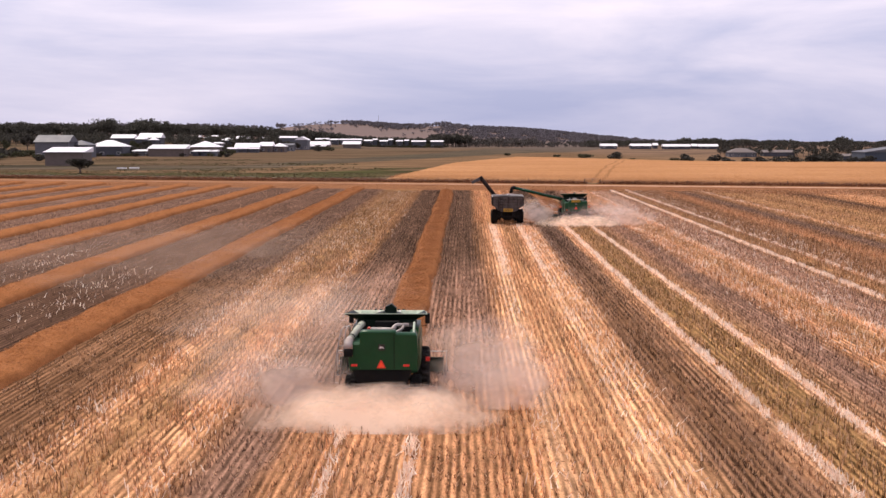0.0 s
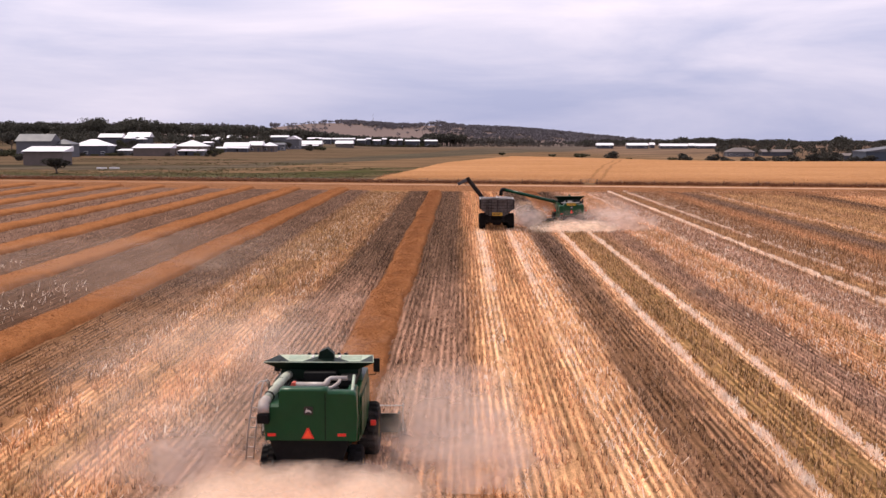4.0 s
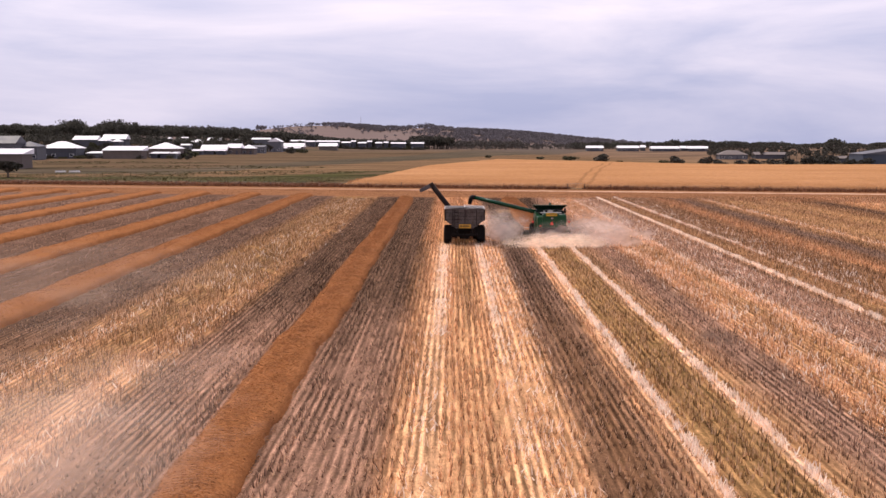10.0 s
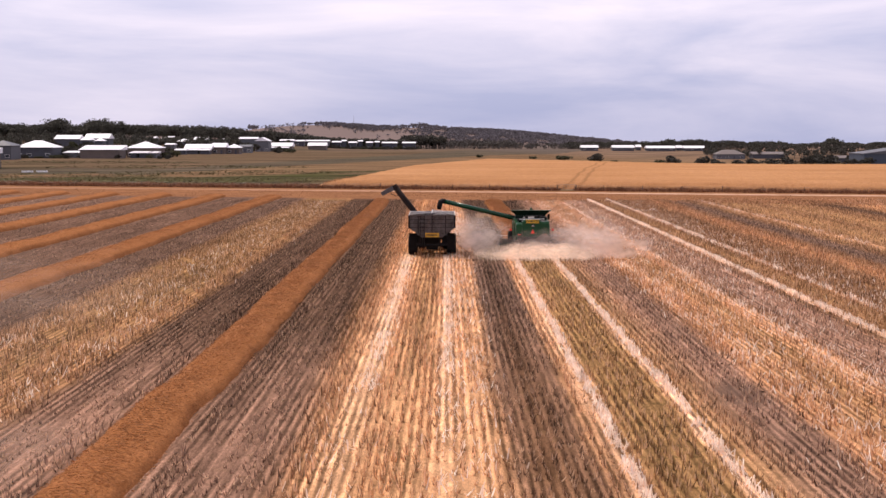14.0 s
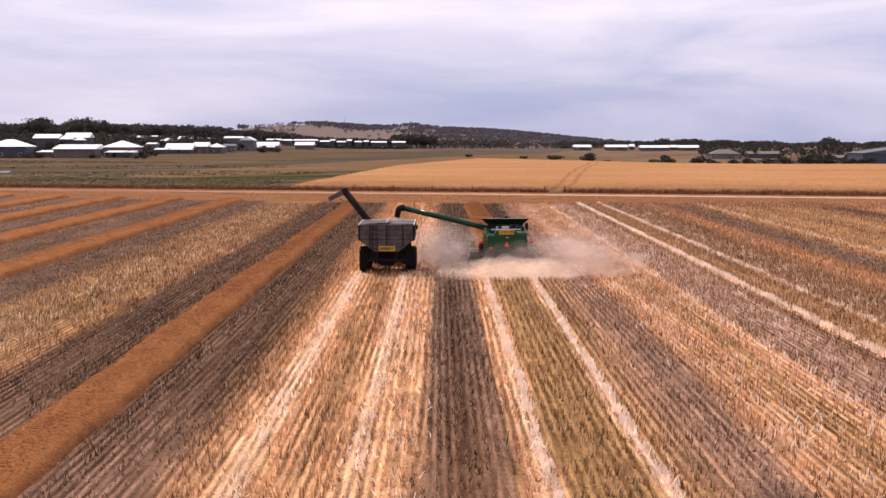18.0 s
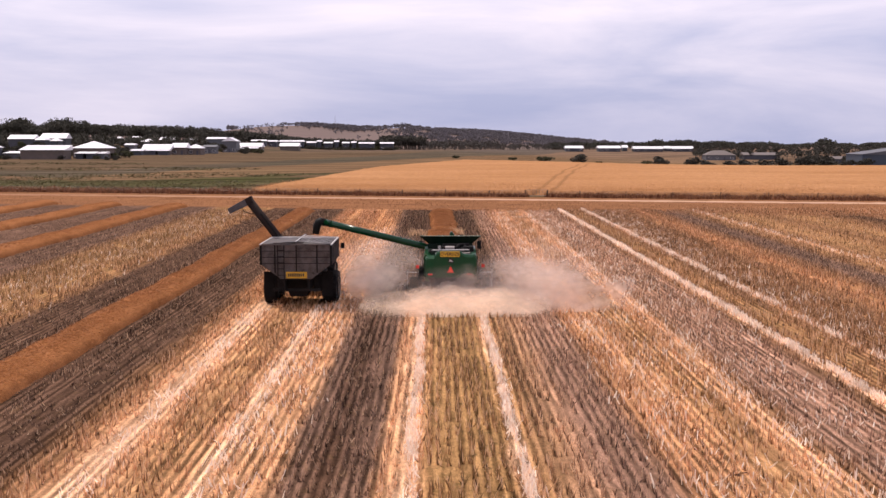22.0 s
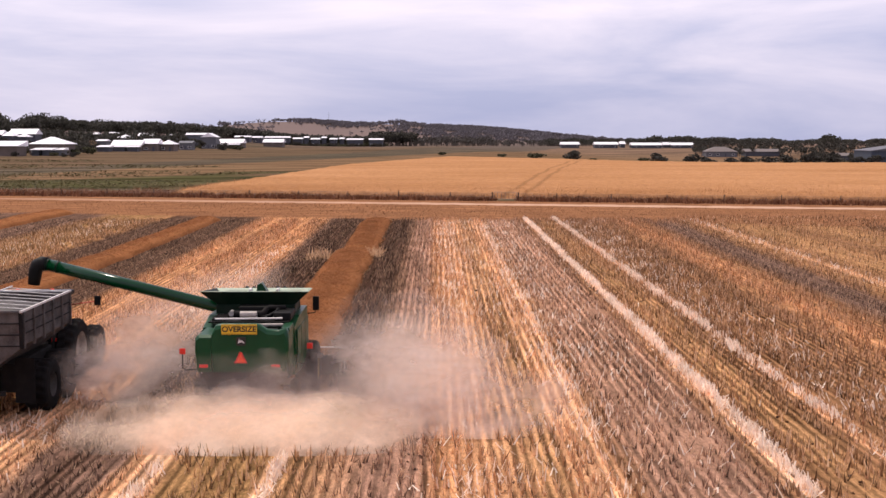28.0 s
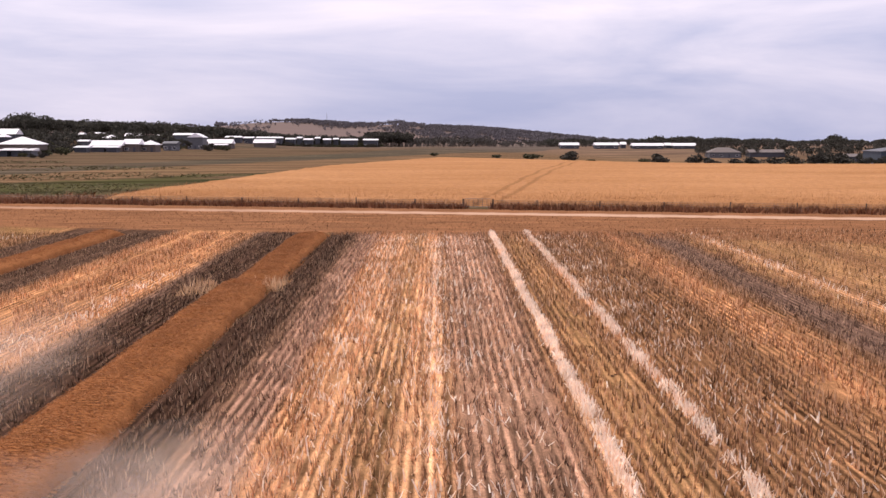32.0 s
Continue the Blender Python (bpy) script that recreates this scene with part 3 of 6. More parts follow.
def pipe(bm, pts, r, seg=12):
    """A bent pipe through the points, with a ring of vertices at each."""
    pts = [Vector(p) for p in pts]
    rs = r if isinstance(r, (list, tuple)) else [r] * len(pts)
    rings = []
    for i, p in enumerate(pts):
        d = (pts[min(i + 1, len(pts) - 1)] - pts[max(i - 1, 0)]).normalized()
        q = d.to_track_quat("Z", "Y").to_matrix()
        rings.append([bm.verts.new(p + q @ Vector((math.cos(2 * math.pi * k / seg) * rs[i], math.sin(2 * math.pi * k / seg) * rs[i], 0))) for k in range(seg)])
    for a, b in zip(rings, rings[1:]):
        best = min(range(seg), key=lambda s: sum((a[k].co - b[(k + s) % seg].co).length for k in range(0, seg, 3)))
        for k in range(seg):
            f = bm.faces.new((a[k], a[(k + 1) % seg], b[(k + 1 + best) % seg], b[(k + best) % seg]))
            f.smooth = True
    bm.faces.new(rings[0][::-1])
    bm.faces.new(rings[-1])
    bmesh.ops.recalc_face_normals(bm, faces=bm.faces)
    return bm


def prism(bm, outline, y0, y1):
    """A solid from an outline in x and z, drawn out along y."""
    a = [bm.verts.new((x, y0, z)) for x, z in outline]
    b = [bm.verts.new((x, y1, z)) for x, z in outline]
    bm.faces.new(a)
    bm.faces.new(b[::-1])
    for i in range(len(a)):
        j = (i + 1) % len(a)
        bm.faces.new((a[i], b[i], b[j], a[j]))
    bmesh.ops.recalc_face_normals(bm, faces=bm.faces)
    return bm


def loft(bm, rings, close=True):
    """Skin over rings of points; every ring has the same count."""
    vr = [[bm.verts.new(p) for p in r] for r in rings]
    for a, b in zip(vr, vr[1:]):
        for i in range(len(a)):
            j = (i + 1) % len(a)
            bm.faces.new((a[i], a[j], b[j], b[i]))
    if close:
        bm.faces.new(vr[0][::-1])
        bm.faces.new(vr[-1])
    bmesh.ops.recalc_face_normals(bm, faces=bm.faces)
    return bm


def soften(bm, offset, seg=2):
    bmesh.ops.bevel(bm, geom=[e for e in bm.edges if e.is_manifold and e.calc_face_angle(0) > 0.5], offset=offset, segments=seg, affect="EDGES", profile=0.6)
    return bm


def empty(name, x=0, y=0, z=0, rz=0):
    ob = new(name)
    ob.matrix_basis = pose(x, y, z, 0, 0, rz)
    return ob


# ---- the lie of the land ----
def smooth01(v, a, b):
    t = np.clip((v - a) / (b - a), 0, 1)
    return t * t * (3 - 2 * t)


def land(x, y):
    """Height of the ground: a flat field, a dip to the east behind it, a rise to the west, hills at the back."""
    x, y = np.asarray(x, float), np.asarray(y, float)
    z = -5.4 * smooth01(y, 250, 560) * smooth01(x, 0, 150) * (1 - smooth01(y, 640, 860))
    z = z + 1.2 * smooth01(-x, 20, 140) * smooth01(y, 150, 380) + 6.0 * smooth01(-x, 70, 170) * smooth01(y, 610, 740)
    z = z + 15.5 * np.exp(-(((x + 150) / 140) ** 4)) * smooth01(y, 1000, 1600)
    z = z + 13.5 * (1 - smooth01(x, 30, 330)) * smooth01(x, -120, 20) * smooth01(y, 1000, 1600)
    z = z + 8 * smooth01(-x, 250, 420) * smooth01(y, 900, 1500) + 4.0 * smooth01(y, 1100, 1700)
    z = z + 0.5 * np.sin(x / 61.0 + 1) * np.sin(y / 83.0) * smooth01(y, 250, 600)
    z = z * (1 - smooth01(y, 2200, 3400) * 0.6)
    return z - 22 * smooth01(x, 60, 350) * smooth01(y, 950, 2200)


def lz(x, y):
    return float(land(x, y))


FENCE = lambda x: 128.0 - 0.21 * x
gx = np.unique(np.concatenate([np.linspace(-4000, -400, 19), np.linspace(-400, 400, 81), np.linspace(400, 4000, 19)]))
gy = np.unique(np.concatenate([np.linspace(-1500, -200, 14), np.linspace(-200, 200, 41), np.linspace(200, 1900, 120), np.linspace(1900, 4500, 20)]))
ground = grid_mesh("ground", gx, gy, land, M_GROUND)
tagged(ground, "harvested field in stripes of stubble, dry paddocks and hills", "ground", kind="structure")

# ---- windrows of cut crop ----
H1, H2 = (-7.03, -93.7), (10.2, 3.15)
ROW_END = 88.0


def windrow(x, y0, y1, width, height, seed, straw, label):
    rng = np.random.default_rng(seed)
    root = empty("windrow", x, y0)
    tagged(root, label, "windrow", group="windrows in the field")
    ny = int((y1 - y0) / (0.3 if straw > 8000 else 0.6)) + 1
    ys = np.linspace(0, y1 - y0, ny)
    nu = 19
    us = np.linspace(-1, 1, nu)

    def wob(f, amp, k):
        return sum(amp / (i + 1) * np.sin(ys * f * (1.7 ** i) + rng.uniform(0, 6.3) + k) for i in range(5))
    cx, wd, ht = wob(0.13, 0.09, 0), width / 2 * (1 + wob(0.5, 0.022, 1)), height * (1 + wob(0.45, 0.07, 2))
    left, right = 1 + wob(0.8, 0.03, 3), 1 + wob(0.7, 0.035, 4)
    rag = np.convolve(rng.normal(0, 1, ny + 4), np.ones(3) / 3, "same")[:ny], np.convolve(rng.normal(0, 1, ny + 4), np.ones(3) / 3, "same")[:ny]
    left, right = left + 0.03 * rag[0], right + 0.035 * rag[1]
    side = np.where(us[None, :] < 0, left[:, None], right[:, None])
    X = cx[:, None] + us[None, :] * wd[:, None] * side + rng.normal(0, 0.02, (ny, nu))
    prof = (1 - np.abs(us) ** 2.6) ** 0.45
    Z = prof[None, :] * ht[:, None] * (1 + rng.normal(0, 0.035, (ny, nu))) - 0.03
    taper = np.clip(np.minimum(ys, (y1 - y0) - ys) / 1.6, 0, 1) ** 0.6
    Z = Z * taper[:, None] - 0.01
    Y = ys[:, None] + rng.normal(0, 0.05, (ny, nu))
    v = np.stack([X, Y, Z], -1).reshape(-1, 3)
    i = np.arange((ny - 1) * nu).reshape(ny - 1, nu)[:, :-1].ravel()
    f = np.stack([i, i + 1, i + nu + 1, i + nu], 1)
    me = bpy.data.meshes.new("mound")
    me.from_pydata(v.tolist(), [], f.tolist())
    me.polygons.foreach_set("use_smooth", np.ones(len(f), dtype=bool))
    me.materials.append(M_WINDROW)
    ob = new("mound", me)
    ob.parent = root
    # loose stalks lying over it
    n = straw
    t, u = rng.uniform(0, 1, n), np.clip(rng.normal(0, 0.55, n), -1.04, 1.04)
    iy = np.clip((t * (ny - 1)).astype(int), 0, ny - 1)
    px = cx[iy] + u * wd[iy]
    pz = ((1 - np.minimum(np.abs(u), 0.999) ** 2.6) ** 0.45) * ht[iy] * taper[iy] + 0.01
    c = np.stack([px, ys[iy], pz], 1)
    d = np.stack([rng.normal(0, 1, n), rng.normal(0, 0.9, n), rng.normal(0.05, 0.22, n)], 1)
    d /= np.linalg.norm(d, axis=1)[:, None]
    ln = rng.uniform(0.08, 0.22, n)[:, None]
    w = np.cross(d, rng.normal(0, 1, (n, 3)))
    w = w / np.linalg.norm(w, axis=1)[:, None] * rng.uniform(0.007, 0.015, n)[:, None]
    v = np.stack([c - d * ln / 2 - w, c - d * ln / 2 + w, c + d * ln / 2], 1).reshape(-1, 3)
    st = raw("straw_cover", v, 3, M_WINDSTRAW, root)
    tagged(st, kind="stuff")
    return root


windrow(-7.2, H1[1] + 5.4, ROW_END, 2.45, 0.52, 11, 70000, "orange-brown windrow of cut canola waiting ahead of a harvester")
windrow(10.2, 54.5, ROW_END - 1, 2.7, 0.50, 12, 24000, "far end of an orange-brown canola windrow by the headland")
windrow(10.05, H2[1] + 5.4, 55.5, 2.9, 0.54, 13, 34000, "orange-brown canola windrow with a broken, ragged end")
for k, x in enumerate((-25.9, -35.7, -45.7, -55.4, -65.2, -75.2, -85.6, -96.0, -106.5)):
    windrow(x, -140 + (k > 3) * 40, 90 - 0.33 * x, 3.0, 0.60, 20 + k, (50000, 26000, 12000, 6000, 3000, 2500, 2000, 1500, 1500)[k],
            "long orange-brown canola windrow lying on dark stubble")

# ---- stubble in drill rows ----
EDGE_X = np.array([p for p, _ in WEST[:-2]] + [p for p, _ in EAST[1:-1]] + [p for p, _ in OUTER])
TALL = {"white": 0.25, "light": 0.75, "tan": 1.0, "olive": 1.0, "orange": 1.0, "brown": 1.0, "grey": 0.8, "dark": 0.7, "purple": 0.7, "umber": 0.45}
EDGE_T = np.array([TALL[c] for _, c in WEST[:-2]] + [TALL[c] for _, c in EAST[1:-1]] + [TALL[c] for _, c in OUTER])


def stubble(name, x0, x1, y0, y1, row, step, blades, size, seed, label):
    rng = np.random.default_rng(seed)
    xs = np.arange(x0, x1, row)
    ys = np.arange(y0, y1, step)
    X, Y = np.meshgrid(xs, ys)
    n = X.size
    X = X.ravel() + rng.normal(0, 0.035, n) + 0.06 * np.sin(Y.ravel() * 0.21 + X.ravel() * 3)
    Y = Y.ravel() + rng.uniform(-step / 2, step / 2, n)
    tall = np.interp(X, EDGE_X, EDGE_T)
    gap = np.sin(X * 1.3 + 1.7 * np.sin(Y * 0.31)) * np.sin(Y * 0.47 + X * 0.6) > 0.80
    hashed = np.sin(np.floor(Y / 0.42 + 0.37 * np.round(X / row)) * 12.9898 + np.round(X / row) * 78.233) * 43758.5453
    clump = np.where(hashed - np.floor(hashed) < 0.34, 0.22, 1.0)
    keep = (rng.uniform(0, 1, n) < (0.45 + 0.6 * tall) * clump) & ~gap
    for wx, wy, we in ((-7.2, H1[1] + 5, 200), (10.1, H2[1] + 5, 200)):
        keep &= ~((np.abs(X - wx) < 1.35) & (Y > wy))
    X, Y, tall = X[keep], Y[keep], tall[keep]
    n = len(X)
    tris = []
    for k in range(blades):
        bx, by = X + rng.normal(0, 0.035, n), Y + rng.normal(0, 0.06, n)
        a = rng.uniform(0, np.pi, n)
        w = rng.uniform(0.5, 1.3, n) * size * (0.65 if blades > 2 else 0.7)
        h = tall * rng.uniform(0.14, 0.42, n)
        lx, ly = rng.normal(0, 0.07, n), rng.normal(0, 0.08, n)
        p0 = np.stack([bx - np.cos(a) * w, by - np.sin(a) * w, np.zeros(n) - 0.01], 1)
        p1 = np.stack([bx + np.cos(a) * w, by + np.sin(a) * w, np.zeros(n) - 0.01], 1)
        p2 = np.stack([bx + lx, by + ly, h], 1)
        tris.append(np.stack([p0, p1, p2], 1))
    v = np.concatenate(tris).reshape(-1, 3)
    ob = raw(name, v, 3, M_STUBBLE)
    tagged(ob, label, "stubble", kind="stuff")


stubble("stubble", -24, 42, -108, ROW_END + 1, 0.31, 0.25, 4, 0.045, 31, "rows of cut, bleached canola stubble standing in the soil")
stubble("stubble", 42, 95, -60, ROW_END + 4, 0.31, 0.7, 2, 0.055, 32, "rows of brown stubble on the far side of the field")
stubble("stubble", -64, -24, -80, ROW_END + 4, 0.31, 0.85, 2, 0.05, 33, "dark stubble standing between the windrows")


def headland_stubble(seed):
    """Stubble drilled across the field's end, along the fence."""
    rng = np.random.default_rng(seed)
    X, Y = np.meshgrid(np.arange(-90, 100, 0.5), np.arange(0, 27, 0.45))
    n = X.size
    X, V = X.ravel() + rng.uniform(-0.25, 0.25, n), Y.ravel() + rng.normal(0, 0.05, n)
    Y = FENCE(X) - 11.5 - V
    k = (Y > 90.5 - 0.22 * X) & (rng.uniform(0, 1, n) < 0.30 + 0.25 * np.sin(V * 1.1) * np.sin(X * 0.05 + V))
    X, Y = X[k], Y[k]
    n = len(X)
    tris = []
    for _ in range(2):
        bx, by, a = X + rng.normal(0, 0.1, n), Y + rng.normal(0, 0.05, n), rng.uniform(0, np.pi, n)
        w = rng.uniform(0.03, 0.07, n)
        tris.append(np.stack([np.stack([bx - np.cos(a) * w, by - np.sin(a) * w, np.zeros(n)], 1), np.stack([bx + np.cos(a) * w, by + np.sin(a) * w, np.zeros(n)], 1),
                              np.stack([bx + rng.normal(0, 0.08, n), by + rng.normal(0, 0.05, n), rng.uniform(0.05, 0.16, n)], 1)], 1))
    tagged(raw("headland_stubble", np.concatenate(tris).reshape(-1, 3), 3, M_HEADSTRAW), "brown stubble drilled across the headland along the fence", "stubble", kind="stuff")


headland_stubble(35)


def litter(seed, lines, y0, y1, per_m):
    """Bleached straw left lying in wheel tracks."""
    rng = np.random.default_rng(seed)
    out = []
    for x, wd, dens, ya, yb in lines:
        n = int((yb - ya) * per_m * dens)
        cx, cy = x + rng.normal(0, wd, n) + 0.10 * np.sin(rng.uniform(0, 1, n)), rng.uniform(ya, yb, n)
        patch = 0.40 + 0.38 * np.sin(cy * 0.9 + x) * np.sin(cy * 0.23 + 2 * x) + 0.42 * np.sin(cy * 2.9 + 5 * x) * np.sin(cy * 0.61 + x)
        k = rng.uniform(0, 1, n) < patch
        cx, cy = cx[k] + 0.05 * np.sin(cy[k] * 0.35), cy[k]
        n = len(cx)
        # broken stalks that lean along the track
        d = np.stack([rng.normal(0, 0.05, n), rng.normal(0.03, 0.10, n), rng.uniform(0.04, 0.17, n)], 1)
        a = rng.uniform(0, np.pi, n)
        w = np.stack([np.cos(a), np.sin(a), np.zeros(n)], 1) * rng.uniform(0.012, 0.034, n)[:, None]
        c = np.stack([cx, cy, d[:, 2]], 1)
        out.append(np.stack([c - d - w, c - d + w, c + d + w * 0.5, c + d - w * 0.5], 1))
    ob = raw("straw_litter", np.concatenate(out).reshape(-1, 3), 4, M_LITTER)
    tagged(ob, "bleached straw lying flat along the wheel tracks", "straw", kind="stuff")


Y0, Y1 = -108, 84
litter(41, [(8.63, 0.10, 1.9, Y0, 0), (11.83, 0.10, 1.7, Y0, 0), (25.3, 0.10, 2.6, Y0, 90), (25.3, 0.15, 1.2, 0, 90), (28.35, 0.10, 0.7, Y0, 90), (28.35, 0.14, 1.2, 5, 90), (20.6, 0.3, 0.5, Y0, 80), (3.0, 0.22, 0.6, -48, 3), (-0.2, 0.26, 0.6, -48, 3), (2.9, 0.3, 0.25, Y0, -48), (-0.6, 0.5, 0.3, Y0, -48),
            (-18.6, 0.5, 0.35, Y0, -30), (-13.6, 0.5, 0.35, Y0, -30), (-16.1, 1.6, 0.5, -30, 86), (42.5, 0.5, 0.25, -40, 88), (-5.6, 0.14, 1.2, Y0, H1[1]), (-8.3, 0.14, 1.2, Y0, H1[1]),
            (16.8, 0.6, 0.5, Y0, 86), (4.0, 0.5, 0.4, Y0, 60), (18.5, 1.2, 0.5, Y0, 86), (30, 1.2, 0.6, Y0, 86), (22.2, 1.4, 0.6, Y0, 86), (-30.6, 1.1, 0.3, -72, -44), (-40.4, 1.0, 0.2, -60, -30)], Y0, Y1, 56)


def tufts(name, pts, size, tall, blades, material, seed, label, category, group=""):
    """Clumps of dry grass, every blade a bent sliver."""
    rng = np.random.default_rng(seed)
    pts = np.asarray(pts, float)
    n = len(pts) * blades
    c = np.repeat(pts, blades, 0)
    s = np.repeat(rng.uniform(0.5, 1.4, len(pts)), blades)
    b = c[:, :2] + rng.normal(0, 1, (n, 2)) * (size * s)[:, None] * 0.4
    a = rng.uniform(0, np.pi, n)
    w = rng.uniform(0.02, 0.05, n) * (1 + size)
    top = b + rng.normal(0, 0.28, (n, 2)) * (size * s)[:, None]
    h = tall * s * rng.uniform(0.4, 1.0, n)
    z = land(b[:, 0], b[:, 1]) - 0.02
    p0 = np.stack([b[:, 0] - np.cos(a) * w, b[:, 1] - np.sin(a) * w, z], 1)
    p1 = np.stack([b[:, 0] + np.cos(a) * w, b[:, 1] + np.sin(a) * w, z], 1)
    p2 = np.stack([top[:, 0], top[:, 1], z + h], 1)
    ob = raw(name, np.stack([p0, p1, p2], 1).reshape(-1, 3), 3, material)
    return tagged(ob, label, category, group, "stuff")


def clods(seed, n):
    """Dark clods and dead weeds dotted along a straw strip."""
    rng = np.random.default_rng(seed)
    out = []
    for _ in range(n):
        x, y, r = rng.choice((26.7, 31.5, 15.5, 18.0)) + rng.normal(0, 0.25), rng.uniform(-100, 86), rng.uniform(0.03, 0.09)
        p = rng.normal(0, 1, (7, 3))
        p /= np.linalg.norm(p, axis=1)[:, None]
        p = p * r * (1.3, 1.0, 0.7) + (x, y, r * 0.4)
        for k in range(10):
            out.append(p[rng.choice(7, 3, replace=False)])
    tagged(raw("clods", np.concatenate(out), 3, M_CLOD), "dark clods of earth scattered on a straw strip", "clods", kind="stuff")


clods(44, 420)
rng = np.random.default_rng(5)
# ragged pale stalks where the windrow is broken
tufts("straw_clump", [(x, y) for x, y in zip(rng.uniform(7.0, 8.3, 24), rng.uniform(50, 55, 24))] + [(x, y) for x, y in zip(rng.uniform(10.6, 12.0, 24), rng.uniform(51, 55.5, 24))],
      0.5, 0.50, 14, M_PALESTRAW, 6, "pale straw stalks sticking up beside a broken windrow", "straw")

# ---- the standing crop behind the fence ----
CW = lambda y: -24 + 13 * np.clip((y - 146) / 134, 0, 1) + 29 * np.clip((y - 280) / 125, 0, 1)
ys = np.concatenate([np.linspace(0, 1, 60) ** 1.4])
us = np.linspace(0, 1, 120)
U, V = np.meshgrid(us, ys)
CXX = CW(131 + V * 285) * (1 - U) + 330 * U
CYY = (FENCE(CXX) + 4.0) * (1 - V) + (418 + 0.10 * np.clip(CXX, 0, 400)) * V
CZZ = land(CXX, CYY) + 0.75 + np.random.default_rng(3).normal(0, 0.05, CXX.shape)
edge = (U < 1e-6) | (V < 1e-6) | (V > 1 - 1e-6) | (U > 1 - 1e-6)
CZZ = np.where(edge, land(CXX, CYY) - 0.05, CZZ)
ny, nx = CXX.shape
v = np.stack([CXX, CYY, CZZ], -1).reshape(-1, 3)
i = np.arange((ny - 1) * nx).reshape(ny - 1, nx)[:, :-1].ravel()
me = bpy.data.meshes.new("standing_crop")
me.from_pydata(v.tolist(), [], np.stack([i, i + 1, i + nx + 1, i + nx], 1).tolist())
me.materials.append(M_CROP)
tagged(new("standing_crop", me), "ripe golden cereal crop standing behind the fence", "crop", kind="stuff")
rng = np.random.default_rng(8)
n = 60000
fx, fd = rng.uniform(-22, 150, n), rng.exponential(14, n)
fyy = FENCE(fx) + 4.2 + fd
ok = fx > CW(fyy) + 0.5
fx, fyy = fx[ok], fyy[ok]
n = len(fx)
z = land(fx, fyy)
a = rng.uniform(0, np.pi, n)
w = rng.uniform(0.02, 0.06, n)
v = np.stack([np.stack([fx - np.cos(a) * w, fyy - np.sin(a) * w, z + 0.1], 1), np.stack([fx + np.cos(a) * w, fyy + np.sin(a) * w, z + 0.1], 1),
              np.stack([fx + rng.normal(0, 0.1, n), fyy + rng.normal(0, 0.1, n), z + rng.uniform(0.75, 1.1, n)], 1)], 1)
tagged(raw("crop_ears", v.reshape(-1, 3), 3, M_CROPSTRAW), "ripe ears along the near edge of the crop", "crop", kind="stuff")

# ---- wheels ----
def wheel(parent, x, y, r, width, rim_r, rim_mat, lugs, name="wheel", disc=0.30):
    """A lugged tyre on a dished rim; the axle runs along x."""
    w = new(name)
    w.parent = parent
    w.matrix_basis = pose(x, y, r)
    seg = lugs * 4
    bm = bmesh.new()
    rings = []
    for k in range(seg):
        a = 2 * math.pi * k / seg
        lo, hi = (r if k % 4 < 2 else r * 0.945), (r if (k + 2) % 4 < 2 else r * 0.945)
        prof = [(-0.5, rim_r), (-0.51, r * 0.80), (-0.47, (lo + r * 0.86) / 2), (-0.36, lo), (-0.03, lo), (0.03, hi), (0.36, hi), (0.47, (hi + r * 0.86) / 2), (0.51, r * 0.80), (0.5, rim_r)]
        rings.append([bm.verts.new((px * width, math.cos(a - 0.10 * (0.5 - abs(px))) * pr, math.sin(a - 0.10 * (0.5 - abs(px))) * pr)) for px, pr in prof])
    for k in range(seg):
        a, b = rings[k], rings[(k + 1) % seg]
        for i in range(len(prof)):
            j = (i + 1) % len(prof)
            bm.faces.new((a[i], a[j], b[j], b[i]))
    bmesh.ops.recalc_face_normals(bm, faces=bm.faces)
    part("tyre", bm, M_RUBBER, w)
    bm = bmesh.new()
    rings = []
    for px, pr in ((-0.46, rim_r), (-0.40, rim_r * 0.93), (-disc * 0.3, rim_r * 0.80), (-disc * 0.3, rim_r * 0.3), (-disc * 0.6, rim_r * 0.26), (-disc * 0.6, 0.001)):
        rings.append((px, pr))
    full = rings + [(-p, q) for p, q in rings[::-1]]
    loft(bm, [[(px * width, math.cos(2 * math.pi * k / 20) * pr, math.sin(2 * math.pi * k / 20) * pr) for k in range(20)] for px, pr in full], False)
    part("rim", bm, rim_mat, w)
    return w


def text_part(name, body, size, m, material, parent):
    cu = bpy.data.curves.new(name, "FONT")
    cu.offset = 0.007
    cu.body, cu.size, cu.extrude, cu.align_x, cu.align_y = body, size, 0.004, "CENTER", "CENTER"
    tmp = bpy.data.objects.new(name, cu)
    scene.collection.objects.link(tmp)
    me = bpy.data.meshes.new_from_object(tmp.evaluated_get(bpy.context.evaluated_depsgraph_get()))
    bpy.data.objects.remove(tmp)
    me.materials.append(material)
    ob = new(name, me)
    ob.parent = parent
    ob.matrix_basis = m
    return ob


